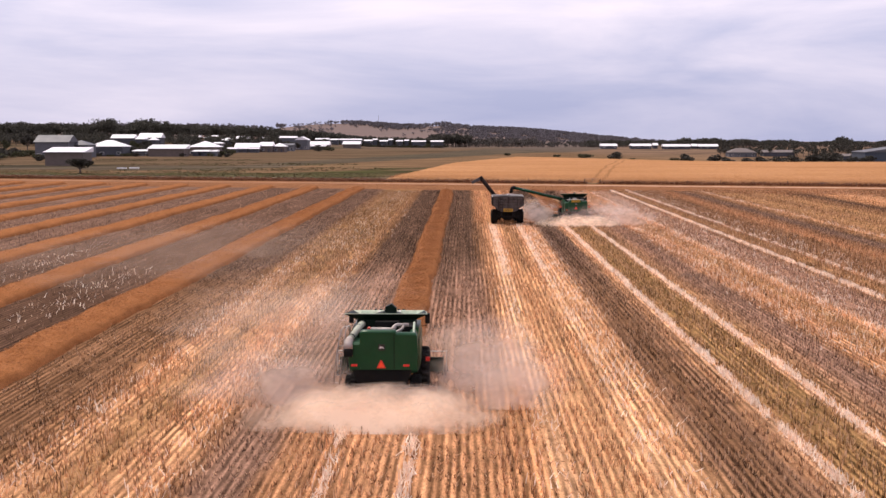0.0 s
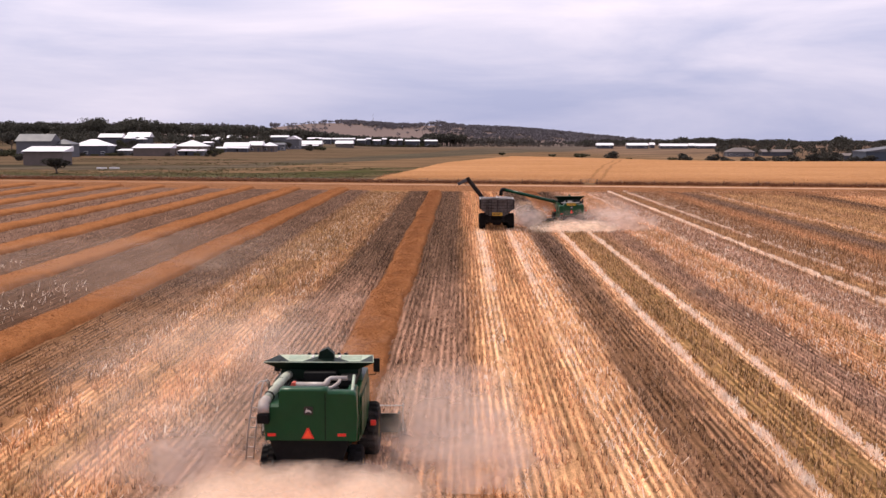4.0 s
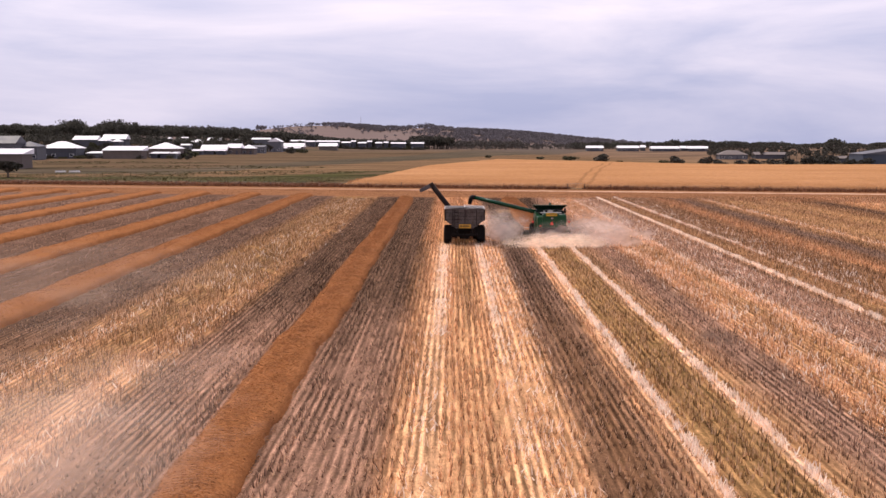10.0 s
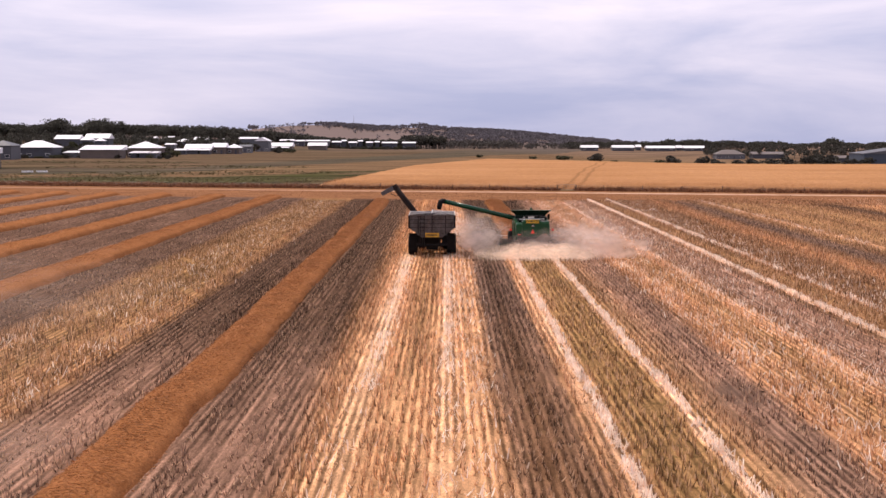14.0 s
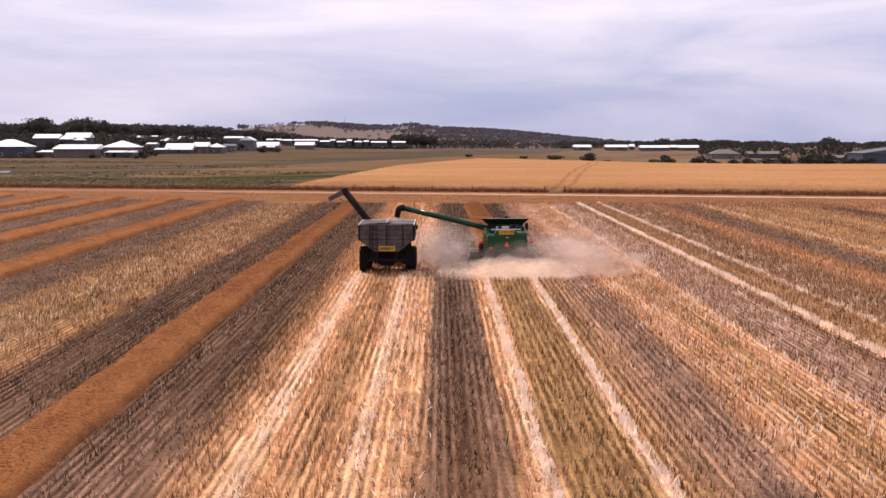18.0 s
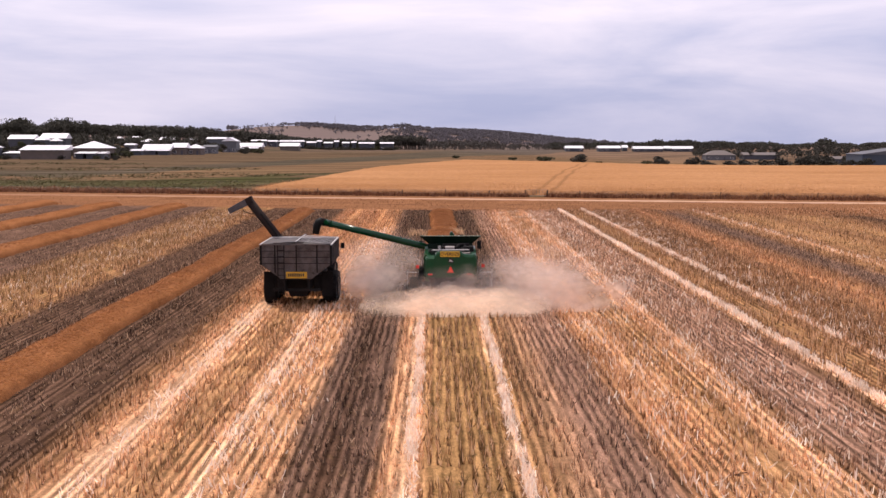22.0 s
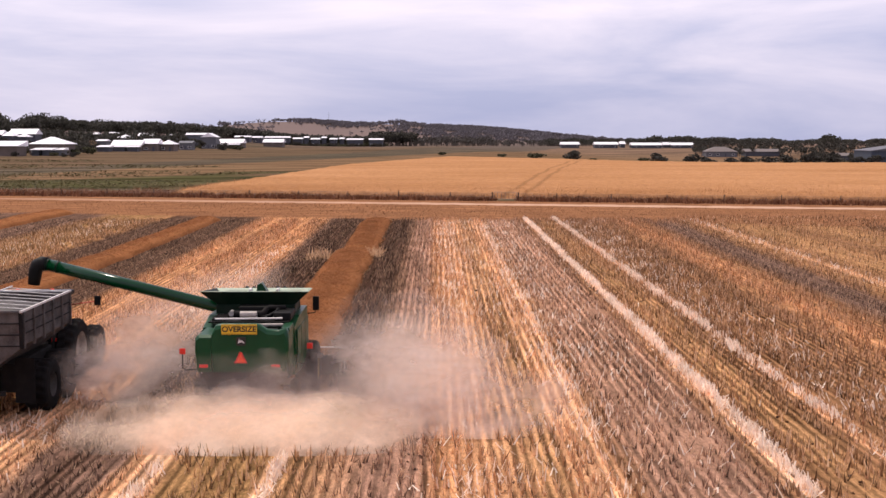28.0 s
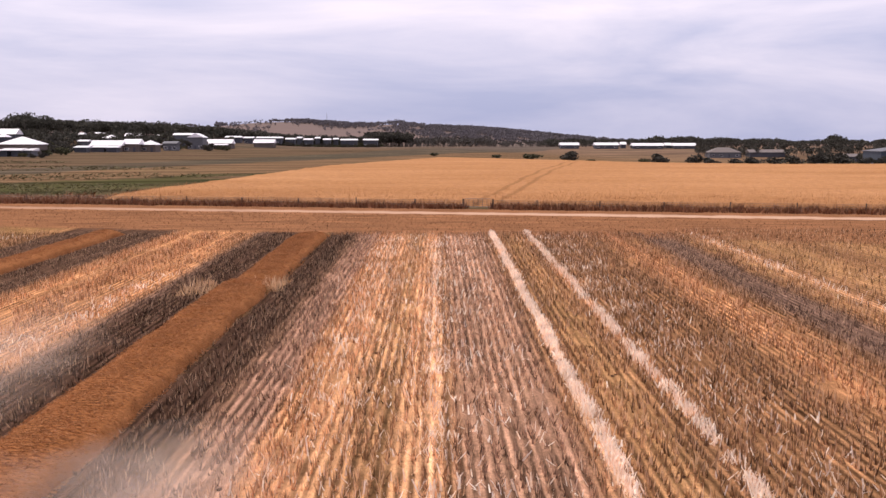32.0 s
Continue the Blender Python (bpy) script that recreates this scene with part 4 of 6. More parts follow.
# ---- combine harvester ----
def harvester(x, y, unloading, oversize, label, sink=0.0, tz=3.80, tri_z=2.16):
    """Origin on the ground below the middle of the rear hood; it faces +y."""
    h = empty("combine_harvester", x, y, -sink)
    tagged(h, label, "combine harvester", group="combine harvesters at work")
    # rear hood: a rounded shell that steps down on its west side
    bm = bmesh.new()
    rings = []
    for yy, top, wid in ((0.0, 3.04, 0.0), (0.06, 3.15, 0.05), (0.18, 3.18, 0.06), (0.36, 3.15, 0.06)):
        x1 = 1.34 + wid
        rings.append([(-0.86, yy, 1.72), (-0.90, yy, 2.6), (-0.88, yy, top - 0.22), (-0.78, yy, top - 0.05), (-0.60, yy, top), (0.42, yy, top), (0.55, yy, top - 0.03),
                      (0.75, yy, top - 0.17), (1.10, yy, top - 0.20), (x1 - 0.06, yy, top - 0.14), (x1, yy, top - 0.28), (x1 + 0.02, yy, 2.4), (x1 - 0.06, yy, 1.72)])
    if not oversize:
        # the older hood is squarer, with a level top edge
        rings = [[(-0.90, yy, 1.72), (-0.92, yy, 2.6), (-0.90, yy, top - 0.06), (-0.84, yy, top), (-0.5, yy, top), (0.4, yy, top), (0.56, yy, top), (0.60, yy, top - 0.10), (1.2, yy, top - 0.10),
                  (1.40, yy, top - 0.12), (1.46, yy, top - 0.2), (1.50, yy, 2.4), (1.46, yy, 1.72)] for yy, top in ((0.0, 3.27), (0.05, 3.33), (0.15, 3.36), (0.40, 3.34))]
    loft(bm, rings)
    for f in bm.faces:
        f.smooth = abs(f.normal.y) < 0.8
    hood = part("rear_hood", bm, M_GREEN, h)
    bm = bmesh.new()
    loft(bm, [[(-1.36 + d, yy, 1.72), (-1.42 + d, yy, 2.4), (-1.40 + d, yy, t - 0.1), (-1.30 + d, yy, t), (-0.905, yy, t), (-0.905, yy, 1.72)] for yy, t, d in ((0.02, 2.76, 0.04), (0.12, 2.84, 0.0), (1.5, 2.84, 0.0))])
    part("side_hood", bm, M_GREEN, h)
    # the open engine well behind the hood
    well = part("engine_well", boxm(-0.90, 1.12, 0.42, 1.34, 1.75, 2.62, bevel=0.02), M_BLACK, h)
    part("well_wall", boxm(1.125, 1.40, 0.41, 1.44, 1.75, 3.0 if oversize else 3.18, bevel=0.06), M_GREEN, h)
    part("fuel_filter", tube(bmesh.new(), (-0.45, 0.85, 2.78), (0.15, 0.85, 2.78), 0.13, seg=14), M_PIPE, well)
    part("bracket", boxm(0.35, 0.95, 0.7, 1.2, 2.62, 2.86, bevel=0.03), M_CHASSIS, well)
    part("cross_pipe", tube(bmesh.new(), (-0.85, 1.25, 2.92), (1.1, 1.25, 2.95), 0.05, seg=10), M_PIPE, well)
    # lower rear: chopper housing, tailboard and spreaders
    bm = bmesh.new()
    prism(bm, [(-1.02, 1.02), (1.02, 1.02), (1.24, 1.70), (-1.24, 1.70)], 0.16, 1.4)
    part("chopper_housing", soften(bm, 0.03), M_BLACK, h, "dark dusty straw chopper housing")
    bm = bmesh.new()
    bmesh.ops.transform(box(bm, -1.15, 1.15, -0.45, 0.1, -0.03, 0.03, 0.01), matrix=pose(0, 0, 1.02, 28), verts=bm.verts)
    part("tailboard", bm, M_BLACK, h)
    for s in (-0.55, 0.55):
        bm = bmesh.new()
        tube(bm, (s, -0.12, 0.72), (s, -0.12, 0.78), 0.36, seg=18)
        tube(bm, (s, -0.12, 0.78), (s, -0.12, 0.95), 0.06)
        for k in range(4):
            a = k * math.pi / 2 + s
            box(bm, s + math.cos(a) * 0.2 - 0.03, s + math.cos(a) * 0.2 + 0.03, -0.12 + math.sin(a) * 0.2 - 0.03, -0.12 + math.sin(a) * 0.2 + 0.03, 0.66, 0.72)
        part("spreader_disc", bm, M_CHASSIS, h)
    # side panels and body between hood and cab
    for s in (-1, 1):
        bm = bmesh.new()
        loft(bm, [[(s * 1.10, yy, z0), (s * (1.42 + dx), yy, z0 + 0.1), (s * (1.46 + dx), yy, 2.3), (s * (1.42 + dx), yy, z1), (s * 1.05, yy, z1)] for yy, z0, z1, dx in
                  ((1.42, 1.25, 2.84, 0.0), (2.6, 1.15, 3.05, 0.03), (4.7, 1.15, 3.05, 0.03))])
        side = part("side_panel", bm, M_GREEN, h)
        for k in range(3):
            bm = boxm(s * 1.475, s * 1.500, 1.62 + k * 1.03, 2.58 + k * 1.03, 1.45, 2.72, bevel=0.008)
            part("door_panel", bm, M_GREEN, side)
    part("body_core", boxm(-1.1, 1.1, 1.3, 5.2, 1.0, 2.98, bevel=0.03), M_DARKGREEN, h)
    if not oversize:
        for px in (1.30,):
            part("deck_post", tube(bmesh.new(), (px, 0.5, 3.15), (px, 1.2, 3.5), 0.05, seg=10), M_GREEN_IN, h)
        part("panel_seam", boxm(0.50, 0.53, -0.012, 0.0, 1.75, 3.2), M_DARKGREEN, hood)
        # brown strip added where chaff streams down; not a known part
        part("rear_strip", soften(prism(bmesh.new(), [(-0.52, 0.28), (-0.26, 0.28), (-0.24, 1.05), (-0.54, 1.05)], -0.42, -0.34), 0.01), M_CLOD, h, "brown strip hanging below the rear")
    else:
        for s in (-1.08, 1.0):
            part("white_panel", boxm(s - 0.2, s + 0.2, 4.40, 4.62, 3.46, 3.50, bevel=0.01), M_WHITE, h)
    # engine deck behind the tank
    deck = part("engine_deck", boxm(-1.25, 1.25, 1.36, 2.9, 2.985, 3.03, bevel=0.01), M_BLACK, h)
    bm = bmesh.new()
    back = 0.0 if oversize else -0.75
    pipe(bm, [(-0.55, 2.0 + back, 3.16), (0.25, 2.0 + back, 3.16), (0.38, 2.02 + back, 3.18), (0.45, 2.1 + back, 3.30), (0.52, 2.25 + back, 3.34), (1.05, 2.3 + back, 3.34)], [0.12, 0.12, 0.11, 0.09, 0.08, 0.08])
    part("muffler", bm, M_CHASSIS if oversize else M_PIPE, deck, "dusty grey exhaust pipe")
    bm = bmesh.new()
    pipe(bm, [(0.35, 1.7 + back, 3.1), (0.62, 1.75 + back, 3.16), (0.8, 1.95 + back, 3.26), (0.82, 2.2 + back, 3.3)], 0.055, 10)
    part("hose", bm, M_BLACK if oversize else M_PIPE, deck)
    part("air_filter", tube(bmesh.new(), (-0.62, 1.85 + back, 3.20), (-0.62, 2.15 + back, 3.20), 0.085), M_TRACTOR if not unloading else M_STEEL, deck)
    if oversize:
        part("deck_rail", tube(bmesh.new(), (-1.05, 1.45, 3.10), (1.05, 1.45, 3.12), 0.03, seg=8), M_BINRAIL, deck, "pale dusty rail")
        part("filter_can", tube(bmesh.new(), (-0.30, 1.68, 3.20), (0.22, 1.68, 3.20), 0.11, seg=14), M_PIPE, deck, "dusty grey filter can")
    part("engine_block", boxm(-0.45, 0.6, 2.3, 2.85, 3.03, 3.36, bevel=0.04), M_BLACK, deck)
    part("radiator_screen", boxm(0.75, 1.3, 1.55, 2.65, 3.03, 3.28, bevel=0.05), M_BLACK, deck)
    for k in range(5):
        part("grate_bar", boxm(-1.15 + k * 0.09, -1.11 + k * 0.09, 1.5, 2.6, 3.035, 3.10), M_CHASSIS, deck)
    # tank: box and flared extension, open on top
    tank = part("grain_tank", boxm(-1.28, 1.28, 2.86, 4.28, 2.9, 3.34, bevel=0.02), M_DARKGREEN, h)
    lo = [(-1.22, 2.92), (1.22, 2.92), (1.22, 4.22), (-1.22, 4.22)]
    wide = 1.73 if oversize else 1.80
    hi = [(-wide, 2.62, tz), (wide, 2.62, tz), (1.62, 4.75, tz - 0.18), (-1.62, 4.75, tz - 0.18)]
    names = ("rear_flap", "side_flap", "front_flap", "side_flap")
    for i in range(4):
        j = (i + 1) % 4
        a, b, c, d = (Vector((*lo[i], 3.34)), Vector((*lo[j], 3.34)), Vector(hi[j]), Vector(hi[i]))
        nrm = (b - a).cross(d - a).normalized() * 0.02
        bm = bmesh.new()
        loft(bm, [[a - nrm, b - nrm, c - nrm, d - nrm], [a + nrm, b + nrm, c + nrm, d + nrm]])
        fl = part(names[i], bm, M_GREEN_IN if i == 2 else M_DARKGREEN, tank, "faded pale green flap" if i == 2 else "")
        # bright rim highlight is put into the pale colour of this tube
        part("flap_edge", tube(bmesh.new(), c, d, 0.017, seg=6), M_GREEN_IN, fl, "pale edge coloured as a highlight")
    for k in range(4):
        for s in (-1, 1):
            p = 0.3 + k * 0.16
            bm = bmesh.new()
            tube(bm, (s * 0.55, 4.21 + 0.53 * p, 3.355 + (tz - 3.52) * p), (s * 1.25, 4.21 + 0.53 * p, 3.355 + (tz - 3.52) * p), 0.018, seg=6)
            part("flap_rib", bm, M_GREEN_IN, tank)
    for s in (-0.42, 0.5):
        part("hinge_post", boxm(s - 0.035, s + 0.035, 4.26, 4.70, 3.36, tz - 0.15, bevel=0.008), M_BINRAIL, tank)
    for s in (-1, 1):
        for p in (0.3, 0.62):
            bm = bmesh.new()
            tube(bm, (s * (1.22 + 0.47 * p), 2.90, 3.34 + (tz - 3.34) * p), (s * (1.22 + 0.40 * p), 4.22 + 0.5 * p, 3.34 + (tz - 3.52) * p), 0.022, seg=6)
            part("flap_rib", bm, M_BLACK, tank)
    bm = bmesh.new()
    loft(bm, [[(-0.75, 2.95, 3.36), (0.85, 2.95, 3.36), (0.85, 4.2, 3.36), (-0.75, 4.2, 3.36)], [(-0.12, 3.4, 3.62), (0.30, 3.4, 3.62), (0.30, 3.8, 3.62), (-0.12, 3.8, 3.62)]])
    part("grain_load", bm, M_DARKGREEN, tank, "dark heap of grain in the tank")
    bm = bmesh.new()
    bmesh.ops.transform(prism(bm, [(-0.20, 0), (0.34, 0), (0.10, 0.34), (-0.06, 0.54), (-0.19, 0.46)] if oversize else [(-0.85, -0.10), (0.62, -0.10), (0.30, 0.10), (0.27, 0.50), (0.04, 0.68), (-0.22, 0.54), (-0.27, 0.16)], -0.16, 0.16), matrix=pose(0.12, 3.55, tz - 0.36, 0, 6 if oversize else 3, 0), verts=bm.verts)
    part("bubble_up_auger", bm, M_GREEN if oversize else M_DARKGREEN, tank, "dark green filling auger head")
    # cab
    cab = part("cab", soften(prism(bmesh.new(), [(-0.85, 1.75), (0.85, 1.75), (0.92, 2.84), (-0.92, 2.84)], 4.95, 6.25), 0.05), M_GLASS, h, "cab with tinted glass")
    part("cab_roof", boxm(-1.0, 1.0, 4.85, 6.40, 2.84, 3.06, bevel=0.08), M_GREEN, cab)
    part("cab_floor", boxm(-1.0, 1.0, 4.85, 6.4, 1.6, 1.75, bevel=0.03), M_BLACK, cab)
    for px in (-0.9, 0.9):
        part("cab_pillar", boxm(px - 0.05, px + 0.05, 4.93, 5.05, 1.75, 2.84), M_BLACK, cab)
    for px in (-0.62, -0.38, 0.42, 0.66):
        bm = bmesh.new()
        tube(bm, (px, 4.93, tz - 0.20), (px, 5.05, tz - 0.20), 0.065)
        tube(bm, (px, 4.97, 3.0), (px, 4.97, tz - 0.24), 0.018, seg=6)
        part("work_light", bm, M_BLACK, cab)
    for s in (-1, 1):
        bm = bmesh.new()
        pipe(bm, [(s * 1.0, 5.1, 2.75), (s * 1.4, 5.0, 2.72), (s * 1.70, 4.95, 2.76), (s * 1.72, 4.95, 2.9)], 0.018, 8)
        arm = part("mirror_arm", bm, M_CHASSIS, cab)
        part("mirror", boxm(s * 1.73 - 0.11, s * 1.73 + 0.11, 4.92, 5.0, 2.84, 3.32, bevel=0.03), M_BLACK, arm)
    # wheels: large in front, steering wheels behind
    for s in (-1, 1):
        wheel(h, s * 1.48, 4.7, 0.92, 0.72, 0.42, M_RIM, 20, "front_wheel")
        wheel(h, s * 1.36, 1.0, 0.66, 0.46, 0.30, M_RIM, 18, "rear_wheel")
    part("rear_axle", boxm(-1.3, 1.3, 0.9, 1.1, 0.55, 0.80, bevel=0.03), M_CHASSIS, h)
    part("front_axle", boxm(-1.2, 1.2, 4.5, 4.9, 0.75, 1.1, bevel=0.04), M_CHASSIS, h)
    # windrow pick-up front
    feeder = part("feeder_house", loft(bmesh.new(), [[(-0.7, 5.0, 0.9), (0.7, 5.0, 0.9), (0.7, 5.0, 1.7), (-0.7, 5.0, 1.7)], [(-0.75, 6.4, 0.4), (0.75, 6.4, 0.4), (0.75, 6.4, 0.95), (-0.75, 6.4, 0.95)]]), M_GREEN, h)
    head = part("pickup_front", soften(prism(bmesh.new(), [(-2.4, 0.30), (2.4, 0.30), (2.4, 1.0), (-2.4, 1.0)], 6.4, 6.5), 0.02), M_DARKGREEN, h)
    for s in (-1, 1):
        bm = bmesh.new()
        a = [(6.35, 0.15), (8.0, 0.1), (8.0, 0.40), (7.2, 0.90), (6.35, 0.98)]
        bm2 = loft(bm, [[(s * 2.36, yy, zz) for yy, zz in a], [(s * 2.42, yy, zz) for yy, zz in a]])
        part("end_plate", bm2, M_DARKGREEN, head)
        part("gauge_post", tube(bmesh.new(), (s * 2.56, 6.6, 0.3), (s * 2.56, 6.6, 1.35), 0.025, seg=8), M_BINRAIL, head)
        part("gauge_wheel", tube(bmesh.new(), (s * 2.46, 6.9, 0.28), (s * 2.64, 6.9, 0.28), 0.27, seg=18), M_RUBBER, head)
    part("top_rail", tube(bmesh.new(), (-2.6, 6.6, 1.25), (2.62, 6.6, 1.25), 0.025, seg=8), M_BINRAIL, head)
    bm = bmesh.new()
    tube(bm, (-2.25, 6.9, 0.62), (2.25, 6.9, 0.62), 0.16, seg=14)
    part("cross_auger", bm, M_STEEL, head)
    for k in range(12):
        part("pickup_belt", boxm(-2.2 + k * 0.37, -1.87 + k * 0.37, 7.1, 8.1, 0.20, 0.27, bevel=0.02), M_BLACK, head)
    # ladder and handrail on the west rear corner
    LM = M_CHASSIS if oversize else M_PIPE
    up, out, fore, foot = (0.74, 0.30, 2.2, 0.50) if oversize else (1.0, 0.0, 0.0, 0.95)
    lad = part("ladder", boxm(-1.62, -1.40, 0.72 + fore, 1.10 + fore, 2.62 * up, 2.67 * up, bevel=0.01), LM, h, "dark ladder and handrail" if oversize else "dusty grey ladder and handrail")
    for dx in (0.0, 0.24):
        bm = bmesh.new()
        pts = [(-2.06 + dx + out, 0.62, foot), (-1.98 + dx + out, 0.66, 1.9 * up), (-1.86 + dx + out, 0.72, 2.7 * up), (-1.74 + dx * 0.8 + out * 0.5, 0.76, 3.24 * up), (-1.62 + dx * 0.5 + out * 0.3, 0.85, 3.38 * up),
               (-1.46, 1.0 + dx, 3.36 * up), (-1.46, 1.4 + dx, 3.2 * up), (-1.46, 1.5 + dx, 2.8 * up)]
        pipe(bm, [(a, b + fore, c) for a, b, c in pts], 0.024, 8)
        part("handrail", bm, LM, lad)
    for k in range(6):
        x0, z = -2.05 + out + k * 0.036, foot + (0.07 + k * 0.31) * up
        part("rung", tube(bmesh.new(), (x0, 0.63 + fore + k * 0.018, z), (x0 + 0.23, 0.63 + fore + k * 0.018, z), 0.020, seg=8), LM, lad)
    # marks on the hood
    if oversize:
        sg = part("oversize_sign", boxm(-0.58, 0.48, -0.055, -0.03, 2.87, 3.18, bevel=0.006), M_YELLOW, hood, "yellow sign with black letters")
        text_part("lettering", "OVERSIZE", 0.235, pose(-0.05, -0.058, 3.025, 90), M_SIGNINK, sg)
        part("sign_border", boxm(-0.56, 0.46, -0.058, -0.050, 3.155, 3.167), M_SIGNINK, sg)
        part("sign_border", boxm(-0.56, 0.46, -0.058, -0.050, 2.883, 2.895), M_SIGNINK, sg)
    bm = bmesh.new()
    prism(bm, [(-0.14, -0.10), (-0.10, -0.13), (0.10, -0.13), (0.14, -0.10), (0.14, 0.10), (0.10, 0.13), (-0.10, 0.13), (-0.14, 0.10)], -0.03, 0.0)
    bmesh.ops.translate(bm, verts=bm.verts, vec=(0, -0.012, 2.66))
    bd = part("badge", bm, M_SIGNINK, hood, "dark badge with a pale emblem")
    bm = prism(bmesh.new(), [(-0.10, -0.06), (0.02, -0.02), (0.10, -0.07), (0.09, -0.02), (0.02, 0.04), (-0.04, 0.03), (-0.05, 0.09), (-0.075, 0.02)], -0.047, -0.043)
    bmesh.ops.translate(bm, verts=bm.verts, vec=(0, 0, 2.66))
    part("emblem", bm, M_BINRAIL, bd)
    bm = prism(bmesh.new(), [(-0.19, -0.16), (0.19, -0.16), (0.03, 0.17), (-0.03, 0.17)], -0.035, -0.015)
    bmesh.ops.translate(bm, verts=bm.verts, vec=(-0.02, 0, tri_z))
    tri = part("warning_triangle", bm, M_RED, hood, "orange slow-vehicle triangle with red edge")
    bm = prism(bmesh.new(), [(-0.14, -0.13), (0.14, -0.13), (0.0, 0.12)], -0.042, -0.036)
    bmesh.ops.translate(bm, verts=bm.verts, vec=(-0.02, 0, tri_z))
    part("triangle_centre", bm, M_ORANGE, tri)
    for px in (-1.14, 1.02):
        part("tail_light", boxm(px - 0.13, px + 0.13, -0.03, 0.03, 1.86, 1.95, bevel=0.01), M_RED, hood)
    # reflector boards on arms
    for s, yy, z in (((-1, 0.35, 2.2), (1, 1.9, 2.08)) if oversize else ((1, 1.9, 1.72),)):
        bm = bmesh.new()
        pipe(bm, [(s * 1.30, yy, z - 0.46), (s * 1.75, yy, z - 0.48), (s * 1.84, yy, z - 0.42), (s * 1.84, yy, z + 0.02)], 0.018, 8)
        arm = part("reflector_arm", bm, M_CHASSIS, h)
        part("reflector", boxm(s * 1.84 - 0.09, s * 1.84 + 0.09, yy - 0.02, yy + 0.02, z, z + 0.18, bevel=0.008), M_RED, arm)
    # unloading auger
    if unloading:
        bm = bmesh.new()
        a, b = Vector((-1.35, 4.4, 3.0)), Vector((-7.45, 5.05, 4.42))
        pipe(bm, [(-1.1, 4.35, 2.7), a, a.lerp(b, 0.5), b], 0.20, 20)
        au = part("unloading_auger", bm, M_GREEN_GLOSS, h)
        bm = bmesh.new()
        pipe(bm, [b - (b - a).normalized() * 0.02, (-7.62, 5.06, 4.45), (-7.76, 5.07, 4.37), (-7.84, 5.08, 4.2), (-7.92, 5.09, 3.72)], [0.235, 0.24, 0.24, 0.23, 0.20], 14)
        part("spout", bm, M_BLACK, au, "black rubber spout")
        for f in (0.93, 0.985):
            p = a.lerp(b, f)
            part("clamp_ring", tube(bmesh.new(), p, p + (b - a).normalized() * 0.05, 0.215, seg=16), M_DARKGREEN, au)
    else:
        bm = bmesh.new()
        pipe(bm, [(-1.0, 3.6, 3.1), (-1.05, 2.2, 3.22), (-1.16, 1.3, 3.14), (-1.36, 0.35, 2.89)], 0.145, 14)
        au = part("unloading_auger", bm, M_PALEGREEN, h, "dusty pale green auger tube folded back")
        bm = bmesh.new()
        pipe(bm, [(-1.35, 0.38, 2.90), (-1.38, 0.12, 2.86), (-1.38, -0.02, 2.74), (-1.37, -0.08, 2.58)], [0.16, 0.18, 0.185, 0.18], 14)
        sp = part("spout", bm, M_PIPE, au, "grey spout with a dark mouth")
        part("mouth", boxm(-1.55, -1.19, -0.26, 0.10, 2.30, 2.60, bevel=0.04), M_BLACK, sp)
        part("clamp_ring", tube(bmesh.new(), (-1.295, 0.66, 2.972), (-1.307, 0.60, 2.956), 0.165, seg=16), M_CHASSIS, au)
        for q in ((-1.235, 1.09, 3.064), (-1.11, 1.80, 3.18)):
            part("clamp_ring", tube(bmesh.new(), q, (q[0] - 0.012, q[1] - 0.05, q[2] - 0.012), 0.158, seg=16), M_DARKGREEN, au)
    return h


harvester(H1[0], H1[1], False, False, "green combine harvester, dusty, with its unloading auger folded back", 0.06, 3.64, 1.95)
harvester(H2[0], H2[1], True, True, "green combine harvester unloading grain through its long auger")


